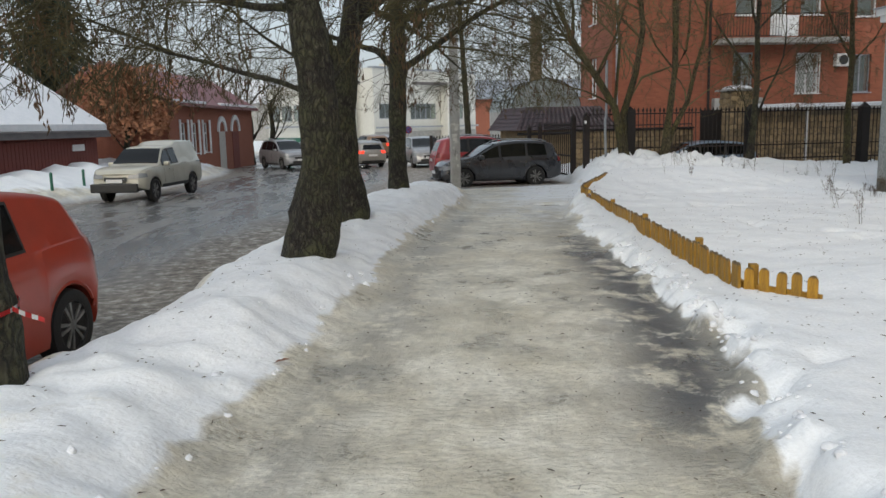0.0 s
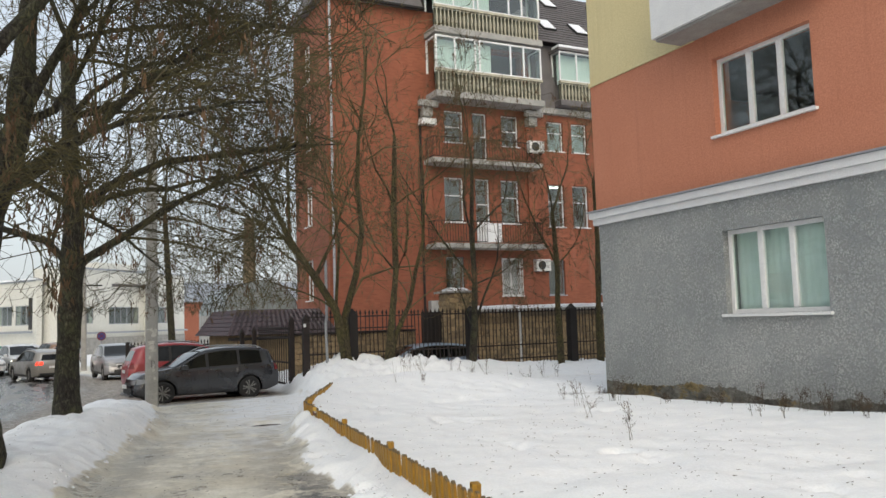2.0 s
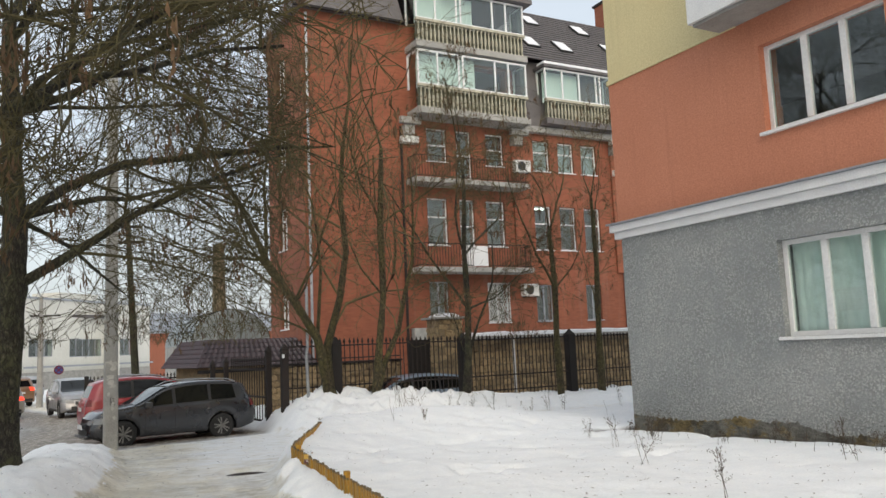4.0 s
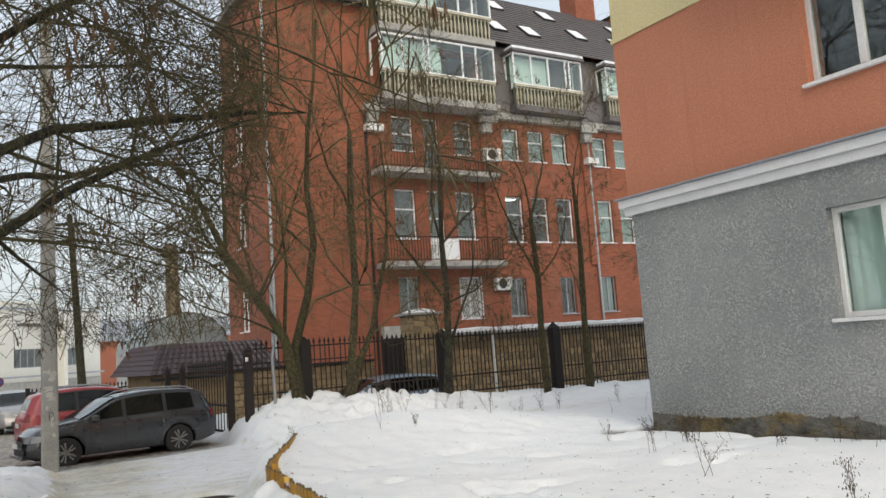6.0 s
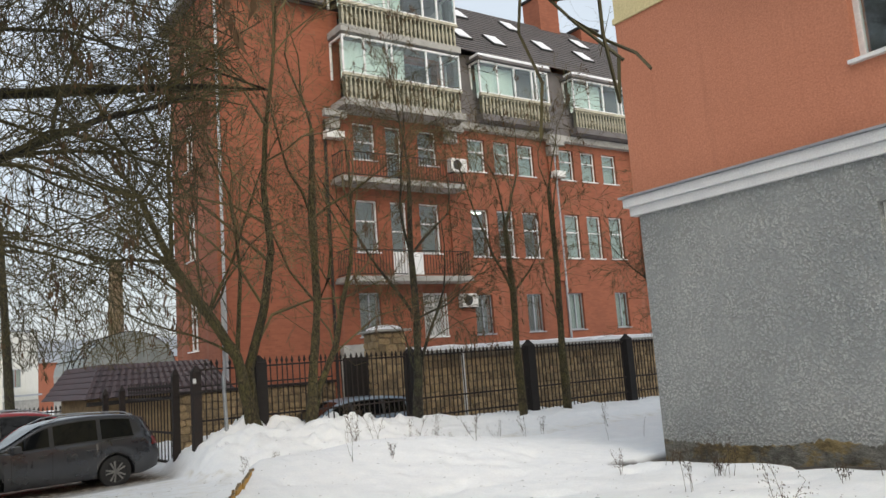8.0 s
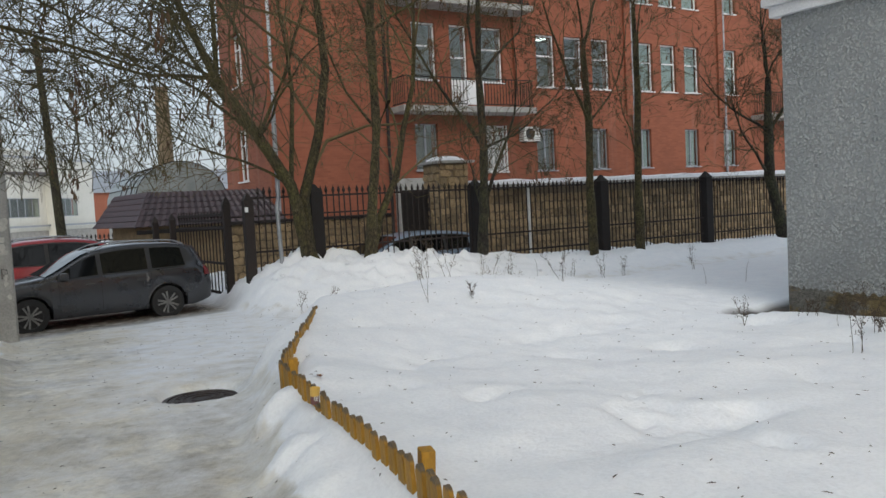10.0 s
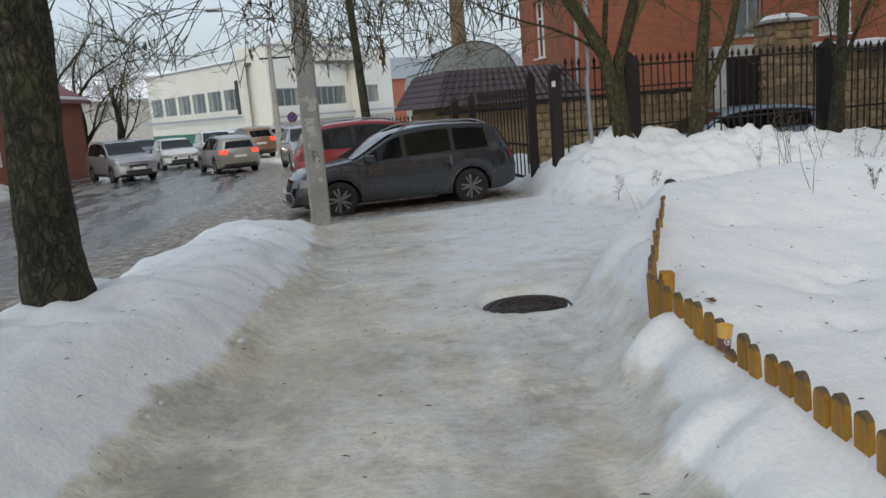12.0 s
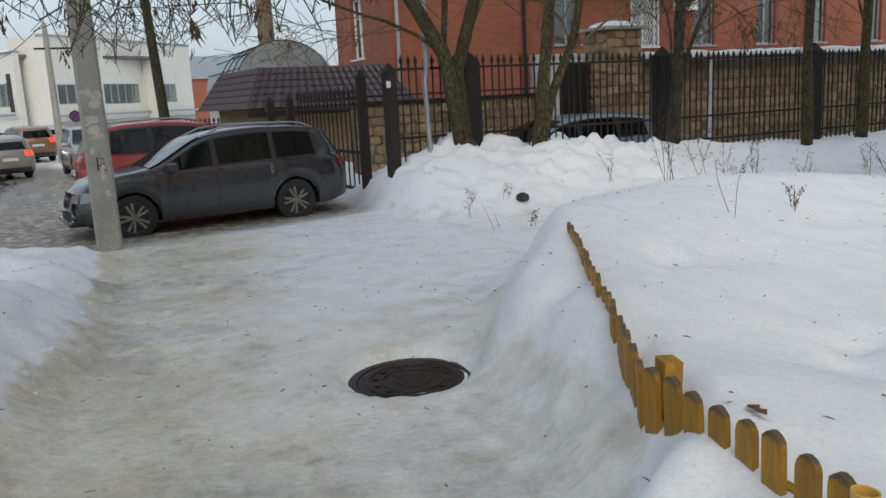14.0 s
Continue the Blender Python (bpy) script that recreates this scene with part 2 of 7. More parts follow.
def brick_material():
    m, nt, b, vec = material("red_brick", 0.85)
    sep, comb = nt.nodes.new("ShaderNodeSeparateXYZ"), nt.nodes.new("ShaderNodeCombineXYZ")
    nt.links.new(vec, sep.inputs[0])
    add = nt.nodes.new("ShaderNodeMath")
    nt.links.new(sep.outputs["X"], add.inputs[0])
    nt.links.new(sep.outputs["Y"], add.inputs[1])
    nt.links.new(add.outputs[0], comb.inputs["X"])
    nt.links.new(sep.outputs["Z"], comb.inputs["Y"])
    br = nt.nodes.new("ShaderNodeTexBrick")
    br.inputs["Scale"].default_value = 1.0
    br.inputs["Brick Width"].default_value, br.inputs["Row Height"].default_value = 0.26, 0.077
    br.inputs["Mortar Size"].default_value = 0.006
    br.inputs["Color1"].default_value, br.inputs["Color2"].default_value = (0.272, 0.093, 0.050, 1), (0.222, 0.072, 0.039, 1)
    br.inputs["Mortar"].default_value = (0.245, 0.09, 0.052, 1)
    nt.links.new(comb.outputs[0], br.inputs["Vector"])
    big = noise_node(nt, vec, 0.35, 5)
    col = mix(nt, 1.0, br.outputs["Color"], ramp(nt, big, [(0.3, (0.82, 0.80, 0.78)), (0.7, (1.12, 1.1, 1.06))]), "MULTIPLY")
    streak = noise_node(nt, stretched(nt, vec, 1.5, 1.5, 0.1), 1.5, 5)
    col = mix(nt, ramp(nt, streak, [(0.58, grey(0)), (0.75, grey(0.3))]), col, (0.30, 0.19, 0.15))
    nt.links.new(col, b.inputs["Base Color"])
    bump(nt, b, br.outputs["Fac"], -0.3, 0.01)
    return m


def bark_material(name, c0, c1, moss):
    """Furrowed bark: long dark cracks between plates, moss and pale lichen in patches."""
    m, nt, b, vec = material(name, 0.95)
    warp = nt.nodes.new("ShaderNodeTexNoise")
    warp.inputs["Scale"].default_value, warp.inputs["Detail"].default_value = 7.0, 5.0
    nt.links.new(vec, warp.inputs["Vector"])
    vo = nt.nodes.new("ShaderNodeTexVoronoi")
    vo.feature = "DISTANCE_TO_EDGE"
    vo.inputs["Scale"].default_value = 24.0
    nt.links.new(stretched(nt, mix(nt, 0.16, vec, warp.outputs["Color"]), 1, 1, 0.26), vo.inputs["Vector"])
    f = noise_node(nt, stretched(nt, vec, 1, 1, 0.35), 26, 6, 0.7)
    big, spot = noise_node(nt, vec, 2.2, 6, 0.65), noise_node(nt, vec, 11, 5, 0.65)
    col = ramp(nt, f, [(0.32, tuple(0.5 * c for c in c0)), (0.5, c0), (0.68, c1)])
    col = mix(nt, ramp(nt, big, [(0.42, grey(0)), (0.62, grey(0.7))]), col, moss)
    col = mix(nt, ramp(nt, spot, [(0.60, grey(0)), (0.70, grey(0.5))]), col, tuple(min(0.3, 1.7 * c + 0.02) for c in c1))
    crack = ramp(nt, vo.outputs["Distance"], [(0.0, grey(0.22)), (0.16, grey(1.0))])
    col = mix(nt, 0.8, col, mix(nt, 1.0, col, crack, "MULTIPLY"))
    nt.links.new(col, b.inputs["Base Color"])
    plates = ramp(nt, vo.outputs["Distance"], [(0.0, grey(0)), (0.22, (1.0, 1.0, 1.0))])
    bump(nt, b, mix(nt, 0.35, plates, f), 1.0, 0.035)
    return m


GROUND = ground_material()
GREY_RENDER = roughcast("grey_roughcast", (0.245, 0.268, 0.280), (0.50, 0.515, 0.505), 30.0)
ORANGE_RENDER = render_wall("orange_render", (0.47, 0.175, 0.10), (0.62, 0.265, 0.165), 0.25, 40)
YELLOW_RENDER = render_wall("yellow_render", (0.66, 0.56, 0.30), (0.74, 0.65, 0.38), 0.25, 40)
PLINTH = crumbling("crumbling_plinth")
WHITE_RENDER = render_wall("cream_render", (0.64, 0.63, 0.57), (0.75, 0.745, 0.69), 0.15, 12)
WHITE_TRIM = worn("white_trim", (0.70, 0.71, 0.73), (0.80, 0.81, 0.82), 0.6, scale=3, fine=50)
PVC = worn("white_window_frame", (0.74, 0.75, 0.76), (0.82, 0.82, 0.82), 0.35, scale=2, fine=40, relief=0.05)
BRICK = brick_material()
CONCRETE = worn("concrete", (0.27, 0.265, 0.25), (0.42, 0.41, 0.385), 0.9, scale=2.5, fine=45, relief=0.5)
BALUSTER = worn("weathered_cast_stone", (0.34, 0.32, 0.25), (0.52, 0.49, 0.38), 0.9, scale=4, fine=40)
DARK_ROOF = worn("dark_shingle", (0.095, 0.087, 0.089), (0.165, 0.150, 0.150), 0.75, scale=2, fine=25, relief=0.4)
METAL_TILE = worn("brown_metal_tile", (0.040, 0.024, 0.028), (0.072, 0.045, 0.050), 0.42, scale=2, fine=30)
SNOW = worn("snow", (0.78, 0.80, 0.84), (0.88, 0.89, 0.92), 0.85, scale=4, fine=35, relief=0.4)
IRON = worn("dark_iron", (0.010, 0.009, 0.009), (0.022, 0.018, 0.017), 0.85, 0.0, scale=8, fine=70)
RUST_IRON = worn("brown_painted_iron", (0.014, 0.011, 0.010), (0.034, 0.024, 0.021), 0.85, 0.0, scale=6, fine=60)
MANHOLE = worn("cast_iron", (0.02, 0.015, 0.013), (0.05, 0.034, 0.028), 0.5, 0.4, scale=10, fine=60)
STONE = worn("yellow_sandstone", (0.22, 0.155, 0.085), (0.42, 0.32, 0.19), 0.9, scale=5, fine=45, relief=0.6, per_piece=0.35)
MORTAR = worn("dark_mortar", (0.15, 0.115, 0.075), (0.27, 0.21, 0.14), 0.95, scale=5, fine=50, relief=0.5)
YELLOW = worn("worn_yellow_paint", (0.26, 0.13, 0.010), (0.46, 0.255, 0.02), 0.6, scale=7, fine=45, relief=0.35, stretch=(3, 3, 0.6), per_piece=0.16)


def worn_tips():
    """The same paint, rubbed down to grey wood at the tips of the pickets."""
    m = YELLOW.copy()
    m.name = "worn_yellow_paint_bare_tips"
    nt = m.node_tree
    b = nt.nodes["Principled BSDF"]
    old = b.inputs["Base Color"].links[0].from_socket
    tc, sep, nz = nt.nodes.new("ShaderNodeTexCoord"), nt.nodes.new("ShaderNodeSeparateXYZ"), nt.nodes.new("ShaderNodeMath")
    nt.links.new(tc.outputs["Object"], sep.inputs[0])
    nz.operation = "MULTIPLY_ADD"
    nt.links.new(noise_node(nt, tc.outputs["Object"], 30, 3), nz.inputs[0])
    nz.inputs[1].default_value = 0.05
    nt.links.new(sep.outputs["Z"], nz.inputs[2])
    nt.links.new(mix(nt, ramp(nt, nz.outputs[0], [(0.622, grey(0)), (0.638, grey(0.85))]), old, (0.07, 0.06, 0.042)), b.inputs["Base Color"])
    return m


PICKET_PAINT = worn_tips()
BARK = bark_material("bark", (0.036, 0.031, 0.023), (0.105, 0.092, 0.066), (0.088, 0.090, 0.040))
BARK_GREEN = bark_material("mossy_bark", (0.078, 0.062, 0.032), (0.16, 0.13, 0.066), (0.125, 0.115, 0.036))
# green-grey with the shade of the baluster gaps put into the colour
SHADED_BOARD = worn("shaded_green_grey_board", (0.07, 0.075, 0.055), (0.15, 0.15, 0.115), 0.9, scale=2)
TWIG = worn("twig", (0.060, 0.047, 0.022), (0.175, 0.140, 0.062), 0.9, scale=1.2, fine=30)
TWIG_DARK = worn("dark_twig", (0.036, 0.031, 0.014), (0.105, 0.090, 0.036), 0.9, scale=1.2, fine=30)
SEEDS = worn("dry_seed_clusters", (0.072, 0.045, 0.024), (0.15, 0.092, 0.048), 0.9, scale=1.5, fine=30)
LEAF_RUST = worn("dry_rust_leaves", (0.24, 0.105, 0.05), (0.42, 0.20, 0.11), 0.9, scale=1.5, fine=20)
NEEDLES = worn("spruce_needles", (0.014, 0.026, 0.018), (0.04, 0.06, 0.04), 0.9, scale=1.5, fine=20)
GLASS = glass("window_glass")
CURTAIN = worn("pale_curtain", (0.66, 0.74, 0.71), (0.78, 0.83, 0.80), 0.9, scale=3, fine=30, stretch=(4, 4, 0.4))
BLIND = worn("dim_blind", (0.24, 0.28, 0.28), (0.36, 0.40, 0.39), 0.9, scale=2, fine=30, stretch=(4, 4, 0.4))
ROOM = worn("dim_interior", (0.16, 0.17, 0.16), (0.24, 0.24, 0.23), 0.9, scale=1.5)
RED_BOARD = worn("dark_red_boards", (0.13, 0.032, 0.025), (0.22, 0.06, 0.045), 0.8, scale=3, fine=40, stretch=(5, 5, 0.5))
RED_WALL = render_wall("red_painted_brick", (0.25, 0.085, 0.05), (0.34, 0.13, 0.08), 0.4, 25)
MAROON_ROOF = worn("maroon_sheet_roof", (0.17, 0.06, 0.065), (0.25, 0.10, 0.10), 0.6, scale=2, fine=25)
TYRE = worn("tyre_rubber", (0.012, 0.012, 0.013), (0.03, 0.029, 0.028), 0.85, scale=8, fine=60)
ALLOY = worn("alloy_rim", (0.16, 0.155, 0.15), (0.34, 0.33, 0.31), 0.4, 0.6, scale=8)
BLACK_PLASTIC = worn("black_plastic", (0.014, 0.014, 0.015), (0.035, 0.034, 0.033), 0.6, scale=6)
LAMP_GLASS = plain("headlight_glass", (0.26, 0.27, 0.28), 0.08)
TAIL_RED = plain("tail_light_red", (0.16, 0.012, 0.010), 0.2)
TAIL_LIT = plain("lit_tail_light", (0.9, 0.05, 0.02), 0.3, emit=1.1)
LAMP_LIT = plain("lit_headlight", (1.0, 0.95, 0.8), 0.3, emit=4.0)
PLATE = plain("number_plate", (0.7, 0.7, 0.7), 0.4)
DARK_GAP = plain("dark_gap", (0.01, 0.01, 0.01), 0.9)
GREEN_PAINT = plain("green_paint", (0.03, 0.14, 0.09), 0.6)
GALV = worn("galvanised_pipe", (0.32, 0.34, 0.37), (0.46, 0.48, 0.51), 0.45, 0.6, scale=5)
WHITE_PAINT = worn("white_appliance", (0.62, 0.62, 0.60), (0.74, 0.74, 0.72), 0.5, scale=5)
GREY_DOME = worn("grey_sheet_dome", (0.20, 0.24, 0.25), (0.33, 0.37, 0.38), 0.4, 0.3, scale=1.5)
PAPER = worn("torn_paper", (0.42, 0.41, 0.38), (0.62, 0.60, 0.56), 0.9, scale=12)
DRY_STALK = worn("dry_stalk", (0.045, 0.032, 0.022), (0.11, 0.08, 0.05), 0.9)
LAMP_STRIP = plain("ceiling_lamp", (1.0, 0.98, 0.92), 0.5, emit=3.0)


def car_paint(name, c, rough=0.28, metal=0.3):
    """Dusty lacquer."""
    m, nt, b, vec = material(name, rough, metal, c)
    b.inputs["Coat Weight"].default_value, b.inputs["Coat Roughness"].default_value = 0.7, 0.08
    f = noise_node(nt, vec, 2.5, 6, 0.65)
    dirt_gap_tone = tuple(0.75 * v + 0.022 for v in c)
    nt.links.new(mix(nt, ramp(nt, f, [(0.42, grey(0)), (0.75, grey(0.6))]), c, dirt_gap_tone), b.inputs["Base Color"])
    nt.links.new(ramp(nt, f, [(0.35, grey(rough)), (0.7, grey(rough + 0.25))]), b.inputs["Roughness"])
    return m


# ---- mesh helpers ----
def link(name, bm, mat, parent=None, label="", smooth=None):
    me = bpy.data.meshes.new(name)
    bm.to_mesh(me)
    bm.free()
    me.materials.append(mat)
    if smooth is not None:
        me.polygons.foreach_set("use_smooth", [True] * len(me.polygons))
        me.set_sharp_from_angle(angle=radians(smooth))
    ob = new(name, me)
    ob.parent = parent
    if label:
        tagged(ob, label)
    return ob


def part(name, bm, mat, parent, label="", smooth=None):
    return link(name, bm, mat, parent, label, smooth)


def thing(name, m, label, category, group="", kind=""):
    e = new(name)
    e.empty_display_size = 0.2
    e.matrix_world = m
    return tagged(e, label, category, group, kind)


def box(x0, y0, z0, x1, y1, z1, bevel=0.0, bm=None):
    own = bmesh.new()
    bmesh.ops.create_cube(own, size=1.0)
    for v in own.verts:
        v.co = Vector(((x0, x1)[v.co.x > 0], (y0, y1)[v.co.y > 0], (z0, z1)[v.co.z > 0]))
    if bevel:
        bmesh.ops.bevel(own, geom=own.edges[:], offset=bevel, segments=2, affect="EDGES", profile=0.6)
    if bm is None:
        return own
    me = bpy.data.meshes.new("tmp")
    own.to_mesh(me)
    own.free()
    bm.from_mesh(me)
    bpy.data.meshes.remove(me)
    return bm


def raw(name, verts, faces, mat, parent=None, label="", smooth=None):
    me = bpy.data.meshes.new(name)
    me.from_pydata(verts, [], faces)
    me.materials.append(mat)
    if smooth is not None:
        me.polygons.foreach_set("use_smooth", [True] * len(me.polygons))
        me.set_sharp_from_angle(angle=radians(smooth))
    ob = new(name, me)
    ob.parent = parent
    if label:
        tagged(ob, label)
    return ob


def shared(name, me, parent, m):
    ob = new(name, me)
    ob.parent = parent
    ob.matrix_local = m
    return ob


def lathe(profile, sides=12, bm=None):
    bm = bm or bmesh.new()
    rings = [[bm.verts.new((r * math.cos(a), r * math.sin(a), z)) for a in [math.tau * k / sides for k in range(sides)]] for r, z in profile]
    for a, b in zip(rings, rings[1:]):
        for k in range(sides):
            bm.faces.new((a[k], a[(k + 1) % sides], b[(k + 1) % sides], b[k]))
    bm.faces.new(rings[0][::-1])
    bm.faces.new(rings[-1])
    return bm


def tube(store, pts, radii, sides):
    """Adds a tapered tube along pts to store = (verts, faces)."""
    verts, faces = store
    base = len(verts)
    n = len(pts)
    for i in range(n):
        d = (pts[min(i + 1, n - 1)] - pts[max(i - 1, 0)]).normalized()
        side = d.cross(Vector((0.31, 0.17, 0.93))) if abs(d.z) < 0.9 else d.cross(Vector((1, 0.1, 0)))
        side.normalize()
        up = d.cross(side)
        for k in range(sides):
            a = math.tau * k / sides
            verts.append(pts[i] + (side * math.cos(a) + up * math.sin(a)) * radii[i])
    for i in range(n - 1):
        for k in range(sides):
            k2 = (k + 1) % sides
            faces.append((base + i * sides + k, base + i * sides + k2, base + (i + 1) * sides + k2, base + (i + 1) * sides + k))


def pipe(name, pts, radius, mat, parent=None, sides=8, label=""):
    s = ([], [])
    pts = [Vector(p) for p in pts]
    tube(s, pts, [radius] * len(pts), sides)
    return raw(name, s[0], s[1], mat, parent, label, 40)


def pierced(x0, x1, z0, z1, depth, holes):
    """A wall in the xz plane, front at y=0, back at y=depth, with rectangular holes (x0, x1, z0, z1) right through."""
    xs = sorted({x0, x1, *[h[0] for h in holes], *[h[1] for h in holes]})
    zs = sorted({z0, z1, *[h[2] for h in holes], *[h[3] for h in holes]})
    xs, zs = [v for v in xs if x0 <= v <= x1], [v for v in zs if z0 <= v <= z1]

    def solid(i, j):
        if not (0 <= i < len(xs) - 1 and 0 <= j < len(zs) - 1):
            return False
        cx, cz = (xs[i] + xs[i + 1]) / 2, (zs[j] + zs[j + 1]) / 2
        return not any(h[0] < cx < h[1] and h[2] < cz < h[3] for h in holes)

    bm = bmesh.new()
    for i in range(len(xs) - 1):
        for j in range(len(zs) - 1):
            if not solid(i, j):
                continue
            a, b, c, d = xs[i], xs[i + 1], zs[j], zs[j + 1]
            quads = [[(a, 0, c), (b, 0, c), (b, 0, d), (a, 0, d)], [(b, depth, c), (a, depth, c), (a, depth, d), (b, depth, d)]]
            if not solid(i - 1, j):
                quads.append([(a, depth, c), (a, 0, c), (a, 0, d), (a, depth, d)])
            if not solid(i + 1, j):
                quads.append([(b, 0, c), (b, depth, c), (b, depth, d), (b, 0, d)])
            if not solid(i, j - 1):
                quads.append([(a, depth, c), (b, depth, c), (b, 0, c), (a, 0, c)])
            if not solid(i, j + 1):
                quads.append([(a, 0, d), (b, 0, d), (b, depth, d), (a, depth, d)])
            for q in quads:
                bm.faces.new([bm.verts.new(p) for p in q])
    bmesh.ops.remove_doubles(bm, verts=bm.verts[:], dist=1e-4)
    return bm


def window(parent, x0, x1, z0, z1, bars=(), cross=None, curtain=None, setback=0.12, sill=True, frame_mat=None, w=0.06):
    """A glazed frame in an opening of a wall whose front is the plane y=0; bars are fractions of the width, cross of the height."""
    frame_mat = frame_mat or PVC
    y0, y1 = setback, setback + 0.07
    win = raw("window", [], [], frame_mat, parent)
    bm = bmesh.new()
    box(x0, y0, z0, x0 + w, y1, z1, 0.008, bm)
    box(x1 - w, y0, z0, x1, y1, z1, 0.008, bm)
    box(x0 + w, y0 + 0.002, z0, x1 - w, y1, z0 + w, 0.008, bm)
    box(x0 + w, y0 + 0.002, z1 - w, x1 - w, y1, z1, 0.008, bm)
    for f in bars:
        c = x0 + f * (x1 - x0)
        box(c - w * 0.7, y0 - 0.004, z0 + w, c + w * 0.7, y1, z1 - w, 0.008, bm)
    if cross:
        c = z0 + cross * (z1 - z0)
        box(x0 + w, y0 - 0.002, c - w * 0.5, x1 - w, y1, c + w * 0.5, 0.006, bm)
    part("window_frame", bm, frame_mat, win)
    cuts = [x0 + w, *[x0 + f * (x1 - x0) for f in bars], x1 - w]
    for a, b in zip(cuts, cuts[1:]):
        p = part("pane", box(a, y0 + 0.03, z0 + w, b - 0.001, y0 + 0.036, z1 - w), GLASS, win)
        p.visible_shadow = False
    if sill:
        part("window_sill", box(x0 - 0.06, -0.07, z0 - 0.05, x1 + 0.06, y0 + 0.01, z0 - 0.002, 0.008), frame_mat, win)
    if curtain:
        n = max(6, int((x1 - x0) * 14))
        vs, fs = [], []
        for i in range(n + 1):
            x = x0 + 0.03 + (x1 - x0 - 0.06) * i / n
            vs += [(x, y1 + 0.10 + 0.006 * (-1) ** i, z0 + 0.03), (x, y1 + 0.10 + 0.006 * (-1) ** i, z1 - 0.02)]
        fs = [(2 * i, 2 * i + 2, 2 * i + 3, 2 * i + 1) for i in range(n)]
        raw("curtain", vs, fs, curtain, win, "pale curtain drawn behind the panes")
    return win


# ---- the lie of the land ----
def vnoise(x, y, seed=0):
    """Smooth value noise, -1 to 1, on arrays."""
    x, y = np.asarray(x, float), np.asarray(y, float)
    xi, yi = np.floor(x), np.floor(y)
    fx, fy = x - xi, y - yi
    fx, fy = fx * fx * (3 - 2 * fx), fy * fy * (3 - 2 * fy)

    def h(a, b):
        v = np.sin(a * 127.1 + b * 311.7 + seed * 74.7) * 43758.5453
        return (v - np.floor(v)) * 2 - 1

    return (h(xi, yi) * (1 - fx) + h(xi + 1, yi) * fx) * (1 - fy) + (h(xi, yi + 1) * (1 - fx) + h(xi + 1, yi + 1) * fx) * fy


def fbm(x, y, f, seed=0, n=3):
    return sum(vnoise(np.asarray(x) * f * 2 ** k, np.asarray(y) * f * 2 ** k, seed + k) / 2 ** k for k in range(n)) / 1.75


def ss(a, b, v):
    t = np.clip((np.asarray(v, float) - a) / (np.asarray(b, float) - a), 0, 1)
    return t * t * (3 - 2 * t)


def street(y):
    """Offset of the street's line at y: straight, then bending away to the left."""
    y = np.asarray(y, float)
    return 0.2 * y - 0.013 * np.clip(y - 30, 0, 30) ** 2 - 0.78 * np.clip(y - 60, 0, None)


def base_z(y):
    return np.interp(y, [-50, 5, 10, 16.5, 25, 45, 400], [0, 0, -0.13, -0.27, -0.46, -0.60, -0.65])


